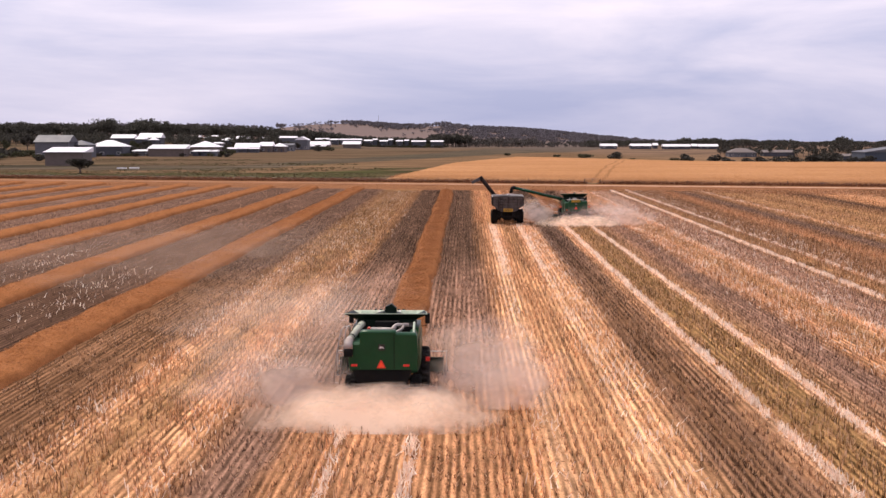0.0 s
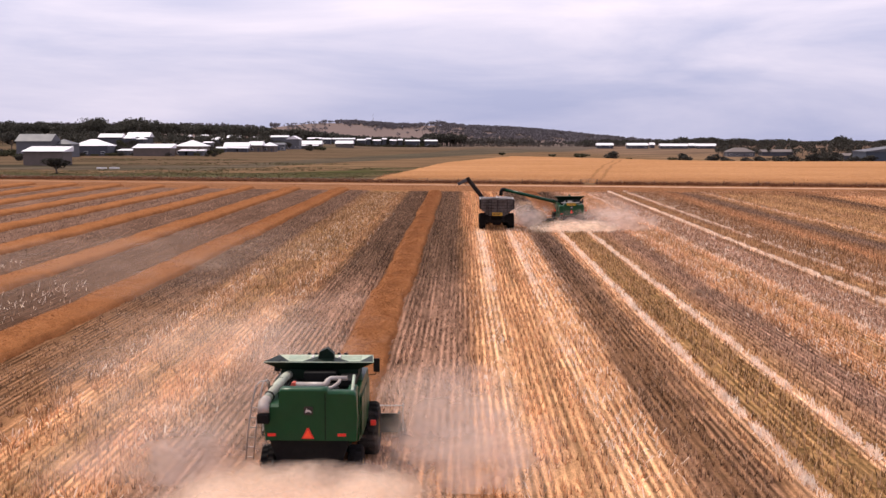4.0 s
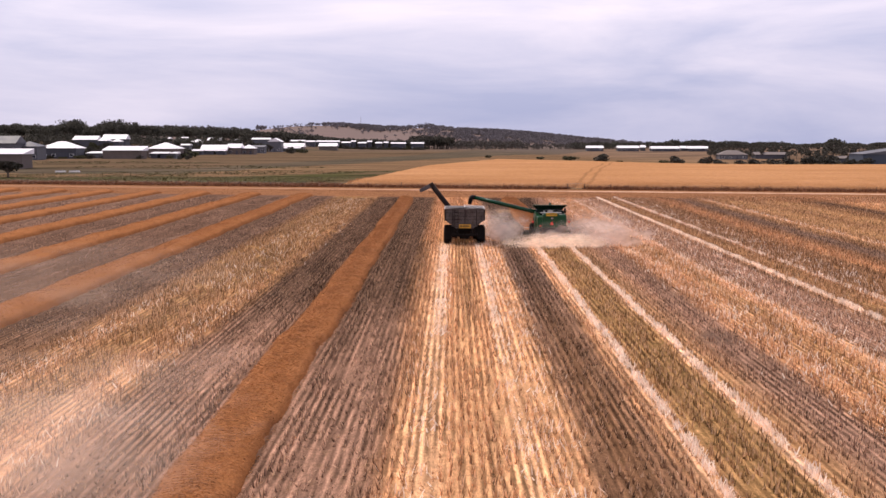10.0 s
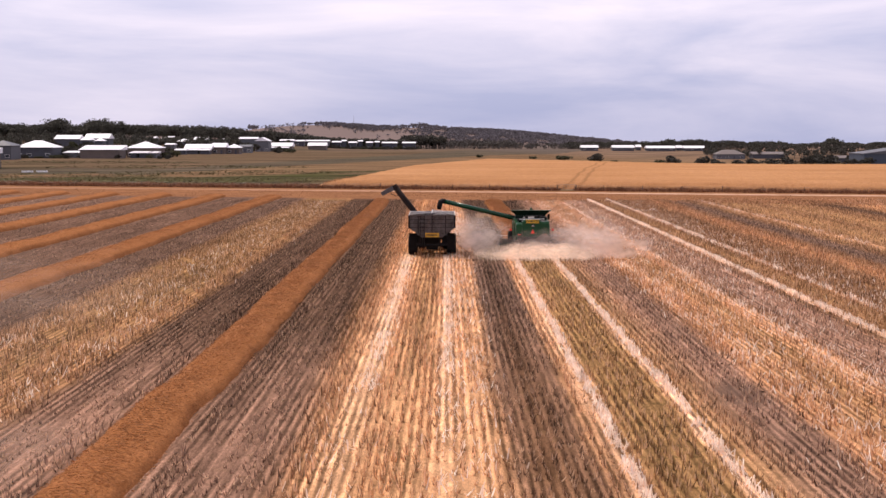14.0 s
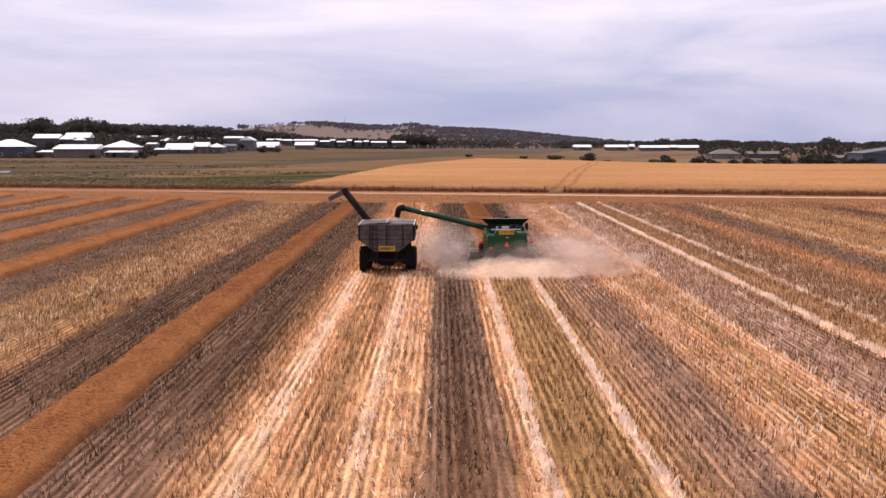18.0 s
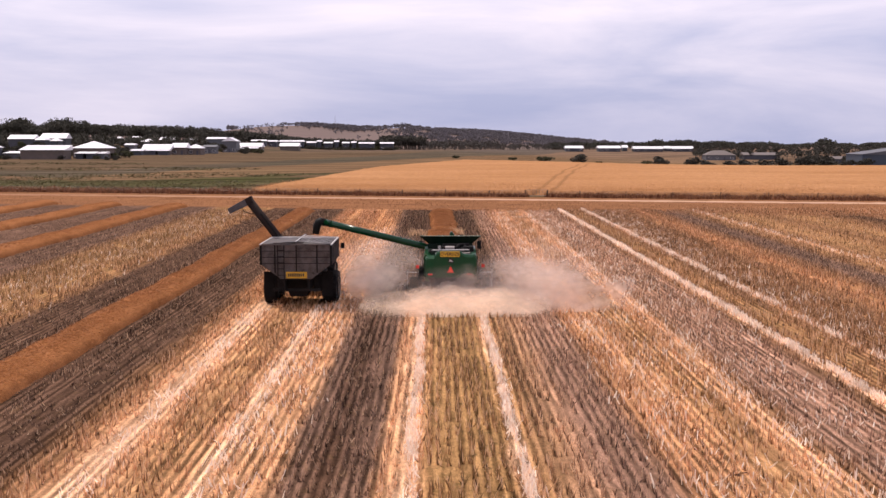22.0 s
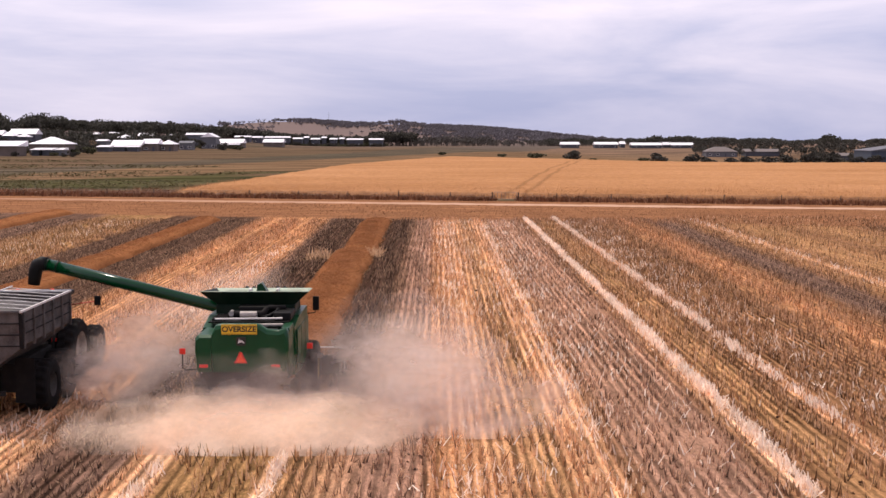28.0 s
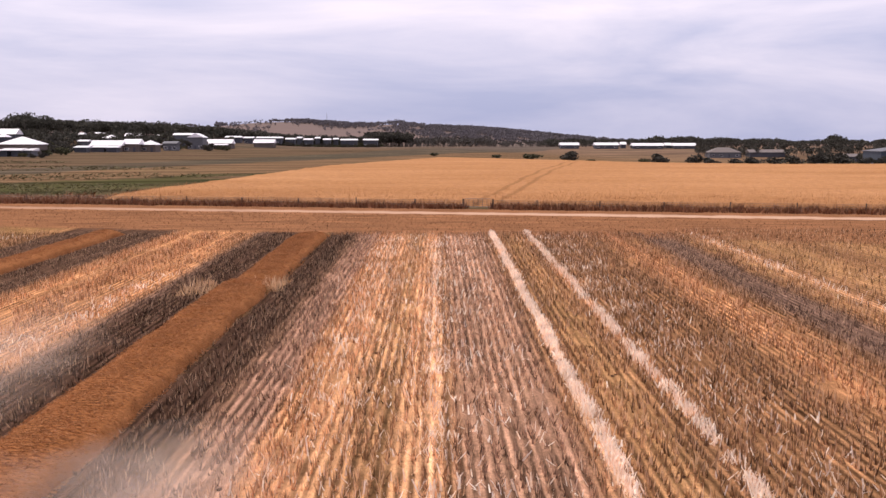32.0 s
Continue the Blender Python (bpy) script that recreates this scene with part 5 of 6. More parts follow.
# ---- chaser bin ----
def chaser_bin(x, y):
    """Origin on the ground under the middle of the rear wall."""
    b = empty("chaser_bin", x, y)
    tagged(b, "grey galvanised chaser bin, filled with dark canola seed", "grain trailer")
    W, L = 1.92, 4.6
    z0, z1, z2, zt = 1.66, 1.9, 2.52, 3.52
    outline = [(-0.85, z0), (0.85, z0), (W, z2 - 0.05), (W, zt), (-W, zt), (-W, z2 - 0.05)]
    t = 0.05
    # rear and front walls
    for yy, nm in ((0, "rear_wall"), (L, "front_wall")):
        rw = part(nm, soften(prism(bmesh.new(), outline, yy, yy + t), 0.008, 1), M_BIN, b)
        if nm == "rear_wall":
            rear = rw
    # long walls, upright above and sloping below
    for s in (-1, 1):
        bm = bmesh.new()
        pr = [(s * W, zt), (s * W, z2), (s * 0.85, z0)]
        loft(bm, [[(px, yy, pz) for px, pz in pr] + [(px - s * t, yy, pz + 0.02) for px, pz in pr[::-1]] for yy in (t, L)])
        sw = part("side_wall", bm, M_BIN, b)
        for k in range(6):
            yy = 0.12 + k * (L - 0.2) / 5
            part("stanchion", boxm(s * W + (0.003 if s > 0 else -0.06), s * W + (0.06 if s > 0 else -0.003), yy, yy + 0.07, z2 - 0.1, zt), M_BIN, sw)
        for zz in (2.84, 3.18):
            part("seam_rail", boxm(s * W + (0.002 if s > 0 else -0.03), s * W + (0.03 if s > 0 else -0.002), 0.05, L, zz, zz + 0.035), M_CHASSIS, sw)
        part("rim_rail", boxm(min(s * (W - 0.02), s * (W + 0.045)), max(s * (W - 0.02), s * (W + 0.045)), -0.06, L + 0.1, zt, zt + 0.07, bevel=0.012), M_BINRAIL, sw)
    part("hopper_floor", boxm(-0.9, 0.9, 0.05, L, z0 - 0.06, z0, bevel=0.01), M_CHASSIS, b)
    # seams and posts on the rear wall
    for zz in (2.50, 2.84, 3.18):
        part("seam_rail", boxm(-W + 0.02, W - 0.02, -0.022, -0.002, zz, zz + 0.028), M_CHASSIS, rear)
    for px in (-1.15, 0.02, 1.15):
        part("stanchion", boxm(px - 0.03, px + 0.03, -0.045, -0.002, 2.0 if abs(px) > 1 else 1.7, zt), M_CHASSIS, rear)
    for s in (-1, 1):
        part("corner_post", boxm(s * W - 0.06, s * W + 0.06, -0.04, 0.06, z2 - 0.08, zt, bevel=0.01), M_CHASSIS, rear)
    # black lettering panel carries marks that cannot be read
    pl = part("warning_plate", boxm(-0.55, 0.60, -0.07, -0.046, 1.70, 2.06, bevel=0.006), M_DIRTYYELLOW, rear, "yellow plate with illegible dark marks")
    for k in range(8):
        part("illegible_mark", boxm(-0.44 + k * 0.115, -0.36 + k * 0.115, -0.076, -0.068, 1.80, 1.97), M_SIGNINK, pl)
    part("round_lamp", tube(bmesh.new(), (0.95, -0.05, 1.98), (0.95, -0.002, 1.98), 0.07), M_SIGNINK, rear)
    # rear ladder
    for px in (-0.98, -0.64):
        part("ladder_rail", boxm(px - 0.02, px + 0.02, -0.14, -0.09, 0.75, zt), M_CHASSIS, rear)
    for k in range(8):
        part("rung", boxm(-0.98, -0.64, -0.13, -0.10, 0.85 + k * 0.34, 0.885 + k * 0.34), M_CHASSIS, rear)
    part("rim_rail", boxm(-W + 0.025, W - 0.025, -0.05, 0.04, zt, zt + 0.07, bevel=0.012), M_TARP, rear)
    part("rim_rail", boxm(-W + 0.025, W - 0.025, L - 0.02, L + 0.09, zt, zt + 0.07, bevel=0.012), M_BINRAIL, b)
    # tarpaulin drawn over the west half, thin rails over the rest of the load
    bm = bmesh.new()
    bmesh.ops.create_grid(bm, x_segments=14, y_segments=18, size=1.0)
    for v in bm.verts:
        u, w = (v.co.x + 1) / 2, v.co.y
        v.co = (-W + 0.03 + u * (W - 0.04), L * 0.36 + w * (L * 0.34), zt + 0.06 + 0.13 * u + 0.018 * math.sin(w * 14 + u * 5) * (1 - u) + 0.012 * math.sin(u * 19))
    bmesh.ops.solidify(bm, geom=bm.faces[:], thickness=0.012)
    part("tarpaulin", bm, M_TARP, b, "grey tarpaulin drawn halfway over the load")
    part("ridge_rail", tube(bmesh.new(), (0.0, 0.0, zt + 0.20), (0.0, L, zt + 0.20), 0.028, seg=8), M_BINRAIL, b)
    for k in range(7):
        yy = 0.35 + k * 0.64
        part("cover_bow", tube(bmesh.new(), (0.0, yy, zt + 0.20), (W, yy, zt + 0.07), 0.013, seg=8), M_BINRAIL, b)
    bm = bmesh.new()
    bmesh.ops.create_grid(bm, x_segments=18, y_segments=22, size=1.0)
    for v in bm.verts:
        u, w = v.co.x, v.co.y
        v.co = (u * (W - 0.06), L / 2 + w * (L / 2 - 0.06), 3.12 + 0.42 * math.exp(-((u - 0.35) / 0.5) ** 2 - ((w - 0.15) / 0.5) ** 2) + 0.03 * math.sin(u * 9) * math.sin(w * 11))
    part("grain_load", bm, M_GRAIN, b, "dark canola seed heaped in the bin")
    # chassis, axles, wheels, drawbar
    part("chassis_rail", boxm(-0.75, -0.6, 0.1, L + 1.2, 1.0, 1.6, bevel=0.01), M_CHASSIS, b)
    part("chassis_rail", boxm(0.6, 0.75, 0.1, L + 1.2, 1.0, 1.6, bevel=0.01), M_CHASSIS, b)
    part("drawbar", loft(bmesh.new(), [[(-0.7, L + 1.1, 0.9), (0.7, L + 1.1, 0.9), (0.7, L + 1.1, 1.15), (-0.7, L + 1.1, 1.15)], [(-0.1, L + 1.74, 0.6), (0.1, L + 1.74, 0.6), (0.1, L + 1.74, 0.8), (-0.1, L + 1.74, 0.8)]]), M_CHASSIS, b)
    for yy in (2.4, 4.15):
        part("axle", boxm(-1.6, 1.6, yy - 0.08, yy + 0.08, 0.68, 0.86, bevel=0.02), M_CHASSIS, b)
        for s in (-1, 1):
            wheel(b, s * 1.66, yy, 0.84, 0.76, 0.40, M_DARKRIM, 18)
    # dark bodies added under the hopper to stand in for its deep shade
    bm = bmesh.new()
    loft(bm, [[(-0.80, 0.7, 1.60), (0.80, 0.7, 1.60), (0.80, L - 0.2, 1.60), (-0.80, L - 0.2, 1.60)], [(-0.45, 1.0, 0.55), (0.45, 1.0, 0.55), (0.45, L - 0.5, 0.55), (-0.45, L - 0.5, 0.55)]])
    part("underside_fill", bm, M_CHASSIS, b)
    for s in (-1, 1):
        part("underside_side_fill", boxm(min(s * 0.82, s * 1.30), max(s * 0.82, s * 1.30), 1.1, 4.5, 0.85, 1.75, bevel=0.03), M_CHASSIS, b)
        part("mudflap", boxm(min(s * 1.30, s * 1.92), max(s * 1.30, s * 1.92), 1.02, 1.05, 0.55, 1.95), M_RUBBER, b)
    part("rear_bumper", boxm(-1.3, 1.3, 0.15, 0.27, 0.95, 1.10, bevel=0.015), M_CHASSIS, b)
    # discharge auger leaning out over the west side
    bm = bmesh.new()
    pipe(bm, [(-0.9, L + 0.25, 1.6), (-1.45, L + 0.3, 3.3), (-2.1, L + 0.3, 4.15), (-3.35, L + 0.3, 5.75)], 0.25, 16)
    au = part("discharge_auger", bm, M_AUGER, b, "dark brown discharge auger tube")
    part("auger_hinge", boxm(-1.85, -1.35, L + 0.02, L + 0.58, 3.30, 3.62, bevel=0.03), M_AUGER, au)
    bm = bmesh.new()
    tube(bm, (-1.55, L + 0.05, 3.55), (-2.6, L + 0.05, 4.95), 0.045)
    part("fold_ram", bm, M_CHASSIS, au)
    bm = prism(bmesh.new(), [(-3.55, 5.78), (-3.18, 5.98), (-3.02, 5.60), (-3.35, 5.38)], L + 0.05, L + 0.55)
    part("auger_head", soften(bm, 0.03), M_AUGER, au)
    bm = prism(bmesh.new(), [(-3.50, 5.80), (-4.55, 5.22), (-4.42, 4.92), (-3.36, 5.42)], L + 0.08, L + 0.52)
    part("discharge_hood", soften(bm, 0.02), M_TARP, au, "grey discharge hood")
    bm = bmesh.new()
    pipe(bm, [(-3.75, L + 0.3, 5.35), (-3.6, L + 0.3, 5.05), (-3.2, L + 0.3, 4.9), (-2.85, L + 0.3, 5.0)], 0.025, 8)
    part("hose", bm, M_BLACK, au)
    return b


chaser_bin(1.72, 3.15)


def tractor(x, y):
    """Origin on the ground under the rear axle."""
    t = empty("tractor", x, y)
    tagged(t, "orange-red tractor with a dark cab, hitched to the chaser bin", "tractor")
    for s in (-1, 1):
        wheel(t, s * 1.12, 0, 1.12, 0.62, 0.66, M_PALERIM, 20, "rear_wheel")
        wheel(t, s * 1.05, 2.75, 0.78, 0.50, 0.46, M_PALERIM, 18, "front_wheel")
        bm = bmesh.new()
        rings = []
        for px in (s * 0.70, s * 0.80):
            rings.append([(px, math.cos(a) * 1.17, 1.06 + math.sin(a) * 1.17) for a in np.linspace(0.35, 2.9, 9)] + [(px, math.cos(a) * 1.12, 1.06 + math.sin(a) * 1.12) for a in np.linspace(2.9, 0.35, 9)])
        part("mudguard", loft(bm, rings), M_BLACK, t)
    part("rear_housing", boxm(-0.5, 0.5, -0.6, 1.2, 0.6, 1.5, bevel=0.05), M_CHASSIS, t)
    part("bonnet", soften(loft(bmesh.new(), [[(-0.5, 1.1, 1.1), (0.5, 1.1, 1.1), (0.5, 1.1, 1.95), (-0.5, 1.1, 1.95)], [(-0.42, 3.5, 1.0), (0.42, 3.5, 1.0), (0.42, 3.5, 1.65), (-0.42, 3.5, 1.65)]]), 0.08), M_TRACTOR, t)
    part("front_weights", boxm(-0.4, 0.4, 3.5, 3.8, 0.7, 1.05, bevel=0.03), M_CHASSIS, t)
    part("front_axle", boxm(-0.9, 0.9, 2.65, 2.85, 0.6, 0.85, bevel=0.03), M_CHASSIS, t)
    part("exhaust", tube(bmesh.new(), (0.55, 1.5, 1.9), (0.55, 1.5, 3.1), 0.06), M_CHASSIS, t)
    cab = part("cab", soften(loft(bmesh.new(), [[(-0.75, -0.6, 1.5), (0.75, -0.6, 1.5), (0.7, 1.1, 1.5), (-0.7, 1.1, 1.5)], [(-0.8, -0.75, 3.0), (0.8, -0.75, 3.0), (0.72, 1.0, 3.0), (-0.72, 1.0, 3.0)]]), 0.06), M_GLASS, t, "cab with tinted glass")
    part("cab_roof", boxm(-0.88, 0.88, -0.85, 1.15, 3.0, 3.16, bevel=0.06), M_BLACK, cab, "dark cab roof")
    for px, mt in ((-0.75, M_BLACK), (-0.45, M_BLACK), (0.45, M_BLACK), (0.75, M_BLACK)):
        part("work_light", boxm(px - 0.08, px + 0.08, -0.9, -0.78, 3.16, 3.30, bevel=0.03), mt, cab)
    for px in (-0.62, 0.6):
        part("beacon", tube(bmesh.new(), (px, -0.5, 3.16), (px, -0.5, 3.38), 0.07), M_ORANGE, cab)
    for s in (-1, 1):
        bm = bmesh.new()
        pipe(bm, [(s * 0.8, 0.9, 2.6), (s * 1.4, 0.85, 2.7), (s * 1.75, 0.8, 2.75)], 0.02, 8)
        arm = part("mirror_arm", bm, M_TRACTOR, cab)
        part("mirror", boxm(s * 1.8 - 0.12, s * 1.8 + 0.12, 0.77, 0.84, 2.6, 2.95, bevel=0.03), M_BLACK, arm)
        part("tail_light", boxm(s * 0.66 - 0.1, s * 0.66 + 0.1, -0.66, -0.60, 1.52, 1.64), M_RED, t)
    return t


tractor(1.85, 10.1)

# ---- fence, gate, grass ----
fence = empty("fence", 0, FENCE(0))
tagged(fence, "old post-and-wire fence with grey timber posts in dry grass", "fence")
fx = list(np.arange(-150, 128, 7.0))
post_bm = bmesh.new()
tube(post_bm, (0, 0, -0.2), (0, 0, 1.08), 0.075, 0.065, 8)
post_me = bpy.data.meshes.new("post")
post_bm.to_mesh(post_me)
post_me.materials.append(M_TIMBER)
rng = np.random.default_rng(9)
for px in fx:
    if 23.0 < px < 27.6:
        continue
    p = new("post", post_me)
    p.parent = fence
    p.matrix_basis = pose(px, FENCE(px) - FENCE(0), lz(px, FENCE(px)), rng.normal(0, 2), rng.normal(0, 2)) @ Matrix.Diagonal((1, 1, rng.uniform(0.85, 1.1), 1))
for zz in (0.32, 0.55, 0.78, 0.98):
    for a, b in ((-150, 23.55), (27.05, 128)):
        bm = bmesh.new()
        tube(bm, (a, FENCE(a) - FENCE(0), zz), (b, FENCE(b) - FENCE(0), zz), 0.012, seg=5)
        part("wire", bm, M_WIRE, fence)
gate = empty("gate", 25.3, FENCE(25.3), 0, math.degrees(math.atan(-0.21)))
tagged(gate, "closed steel farm gate of pipe and mesh between two strainer posts", "gate")
for px in (-1.75, 1.75):
    part("strainer_post", tube(bmesh.new(), (px, 0, 0), (px, 0, 1.15), 0.10, 0.09, 10), M_TIMBER, gate)
for zz in (0.25, 1.15):
    part("rail", tube(bmesh.new(), (-1.55, 0, zz), (1.55, 0, zz), 0.03, seg=8), M_WIRE, gate)
for k in range(7):
    part("upright", tube(bmesh.new(), (-1.55 + k * 3.1 / 6, 0, 0.25), (-1.55 + k * 3.1 / 6, 0, 1.15), 0.022, seg=6), M_WIRE, gate)
for zz in (0.5, 0.72, 0.94):
    part("mesh_wire", tube(bmesh.new(), (-1.55, 0, zz), (1.55, 0, zz), 0.012, seg=5), M_WIRE, gate)

rng = np.random.default_rng(10)
n = 5200
gxx = rng.uniform(-150, 128, n)
gd = rng.normal(0.3, 0.8, n)
kp = ~((gxx > 23.6) & (gxx < 27.0))
tufts("fence_grass", [(a, FENCE(a) + d) for a, d in zip(gxx[kp], gd[kp])], 0.9, 0.75, 14, M_DRYGRASS, 12, "red-brown dry grass grown along the fence line", "grass")
for bx in (-44, 33.2, 35.0, 46.5, 48.2, 54, 61.5, 12, -3, 96):
    pts = [(bx + rng.normal(0, 0.35), FENCE(bx) + rng.normal(0.3, 0.3)) for _ in range(9)]
    t = tufts("dry_shrub", pts, 0.5, 0.95, 22, M_DRYGRASS, int(bx * 7 + 900), "tall red-brown dry weed clump by the fence", "shrub", "weeds along the fence")
    t["kind"] = "thing"
n = 1300
px, py = rng.uniform(-170, -27, n), rng.uniform(14, 55, n)
tufts("green_scrub", [(a, FENCE(a) + d) for a, d in zip(px, py)], 2.6, 0.26, 12, M_SCRUB, 14, "low olive-green scrub behind the fence", "scrub")
n = 2200
px, py = rng.uniform(-170, -24, n), np.abs(rng.normal(2, 6.5, n))
tufts("paddock_grass", [(a, FENCE(a) + d) for a, d in zip(px, py)], 1.5, 0.55, 12, M_DRYGRASS, 15, "rough red-brown grass behind the fence", "grass")
n = 1500
px = rng.uniform(-190, -20, n)
py = rng.uniform(150, 330, n)
kp = np.sin(px * 0.045 + 2.0 * np.sin(py * 0.021)) + np.sin(py * 0.11 - px * 0.035) > 0.35
tufts("paddock_scrub", list(zip(px[kp], py[kp])), 3.2, 0.5, 14, M_SCRUB, 16, "dark patches of low scrub over the dry paddock", "scrub")


# ---- trees ----
def crown_cloud(rng, n, rx, rz, zc, lobes):
    """Centres and sizes of leaf clumps in an uneven crown made of lobes, with gaps."""
    cs = rng.normal(0, 1, (lobes, 3))
    cs /= np.linalg.norm(cs, axis=1)[:, None]
    cs *= rng.uniform(0.35, 0.8, lobes)[:, None]
    cs[:, 2] = cs[:, 2] * 0.8 + 0.05
    k = rng.integers(0, lobes, n)
    d = rng.normal(0, 1, (n, 3))
    d /= np.linalg.norm(d, axis=1)[:, None]
    p = cs[k] + d * (rng.uniform(0.45, 1, n) ** 0.5 * rng.uniform(0.24, 0.46, lobes)[k])[:, None]
    return p * (rx, rx, rz) + (0, 0, zc)


def leaf_tris(rng, p, size):
    n = len(p)
    a = rng.normal(0, 1, (n, 3))
    a /= np.linalg.norm(a, axis=1)[:, None]
    b = np.cross(a, rng.normal(0, 1, (n, 3)))
    b /= np.linalg.norm(b, axis=1)[:, None]
    s = rng.uniform(0.6, 1.4, n)[:, None] * size
    return np.stack([p - a * s, p + b * s * 0.8, p + a * s, p - b * s * 0.8], 1).reshape(-1, 3)


def tree(h, rx, trunk_h, seed, leaves, mat, name="tree"):
    rng = np.random.default_rng(seed)
    t = empty(name)
    bm = bmesh.new()
    lean = rng.normal(0, 0.06, 2)
    top = Vector((lean[0] * h, lean[1] * h, trunk_h + (h - trunk_h) * 0.35))
    tr = h * 0.028 + 0.05
    pipe(bm, [(0, 0, -0.15), (lean[0] * h * 0.3, lean[1] * h * 0.3, trunk_h * 0.6), top], [tr * 1.25, tr, tr * 0.55], 8)
    for k in range(6):
        a = k * 1.05 + rng.uniform(0, 0.6)
        s = Vector((lean[0] * h * 0.4, lean[1] * h * 0.4, trunk_h * rng.uniform(0.7, 1.1)))
        e = Vector((math.cos(a) * rx * 0.65, math.sin(a) * rx * 0.65, trunk_h + (h - trunk_h) * rng.uniform(0.3, 0.7)))
        pipe(bm, [s, s.lerp(e, 0.5) + Vector((0, 0, 0.15)), e], [tr * 0.5, tr * 0.35, tr * 0.15], 6)
    part("trunk", bm, M_BARK, t)
    p = crown_cloud(rng, leaves, rx, (h - trunk_h) * 0.56, trunk_h + (h - trunk_h) * (0.5 if trunk_h > 0.5 else 0.40), 9 if trunk_h > 0.5 else 16)
    raw("crown", leaf_tris(rng, p, (h * 0.035 + 0.06) * (1.2 if trunk_h > 0.5 else 1.7)), 4, mat, t)
    return t


protos = [tree(8.0, 4.6, 2.4, 51, 1000, M_LEAF), tree(7.0, 4.0, 1.6, 52, 1000, M_LEAF2), tree(9.5, 3.6, 3.4, 53, 1000, M_LEAF), tree(3.2, 2.9, 0.12, 54, 460, M_LEAF, "bush"),
          tree(2.4, 2.6, 0.08, 55, 400, M_LEAF2, "bush")]


def plant(k, x, y, s, label, group, sz=1.0, rz=None):
    ob = copy_thing(protos[k], pose(x, y, lz(x, y) - 0.1, 0, 0, (x * 37 + y * 11) % 360) @ Matrix.Diagonal((s, s, s * sz, 1)))
    ob.matrix_basis = pose(x, y, lz(x, y) - 0.1, 0, 0, (x * 37 + y * 11) % 360) @ Matrix.Diagonal((s, s, s * sz, 1))
    tagged(ob, label, "tree" if k < 3 else "bush", group)
    return ob


DARK_BUSH, GUM = "dark olive-green bush behind the golden crop", "dark spreading gum tree among the paddocks"
# the row of bushes behind the standing crop: bearing in thousandths, width, height, distance
for b, w, hh, y in ((29.5, 3.5, 1.6, 480), (74.7, 4.4, 1.6, 480), (101.3, 7.6, 2.6, 475), (127.7, 8.7, 4.0, 475), (144.0, 3.4, 1.3, 475), (183.2, 5.3, 2.5, 480), (194.6, 9.0, 4.4, 485),
                    (219.9, 8.4, 4.5, 480), (232.5, 8.1, 3.0, 478), (250.3, 7.0, 2.9, 480), (262.6, 8.4, 3.4, 484), (278.3, 8.7, 3.6, 480), (292.5, 9.5, 4.3, 484), (310.3, 10.0, 5.0, 488),
                    (329.4, 10.5, 3.9, 484), (345.0, 8.0, 3.4, 488), (358.0, 9.0, 4.0, 492)):
    k = 3 if hh > 2.7 else 4
    s0 = w / (4.6 if k == 3 else 4.2)
    plant(k, 1.7 + b / 1000 * (y + 101.3), y, s0, DARK_BUSH, "bushes behind the crop", hh / ((3.2 if k == 3 else 2.4) * s0) * 1.15)
rng = np.random.default_rng(71)
for x in rng.uniform(216, 262, 10):
    plant(3, x, 575 + rng.uniform(-12, 12), rng.uniform(1.3, 2.0), DARK_BUSH, "bushes behind the crop", rng.uniform(0.9, 1.2))
plant(0, -113, 186, 0.95, "small dark umbrella-shaped tree by the fence", "paddock trees", 0.64)
EYE = (8.3, -64.2, 9.44)


def sight(b, y):
    """Place at a distance north on a bearing from the middle of the flight (tangent in thousandths)."""
    return EYE[0] + b / 1000 * (y - EYE[1])


rng = np.random.default_rng(70)
for b0, b1, y0, y1, count, s0, s1 in ((-420, -262, 404, 470, 60, 1.0, 1.7), (-420, -262, 480, 560, 34, 1.3, 2.2), (-300, -150, 560, 660, 40, 0.9, 1.6),
                                      (-120, -30, 806, 850, 26, 1.2, 1.9), (-165, -110, 800, 860, 14, 1.2, 1.9),
                                      (-135, -34, 782, 793, 60, 0.7, 1.0), (-420, -270, 366, 372, 16, 0.45, 0.8), (-560, -440, 300, 420, 46, 0.9, 1.7), (-470, -270, 372, 404, 34, 0.7, 1.3)):
    for _ in range(count):
        y, k = rng.uniform(y0, y1), (3 if rng.uniform() < 0.55 else 4)
        plant(k, sight(rng.uniform(b0, b1), y), y, rng.uniform(s0, s1), "dark olive bush between the houses", "bushes among the houses", rng.uniform(0.75, 1.05))
for b, y, k, s in ((-352, 470, 1, 0.95), (-338, 480, 0, 0.85), (-300, 500, 1, 0.8), (-277, 460, 1, 0.7), (-372, 430, 0, 0.9), (-244, 540, 1, 0.75), (-206, 560, 1, 0.7), (-170, 640, 1, 0.8), (-150, 700, 1, 0.85), (-180, 600, 0, 0.7)):
    plant(k, sight(b, y), y, s, GUM, "trees among the houses")
for p in protos:
    p.matrix_basis = pose(-260 + 12 * protos.index(p), 470, lz(-260 + 12 * protos.index(p), 470) - 0.1)
    tagged(p, GUM if protos.index(p) < 3 else "low olive bush beside the houses", "tree" if protos.index(p) < 3 else "bush", "trees among the houses")


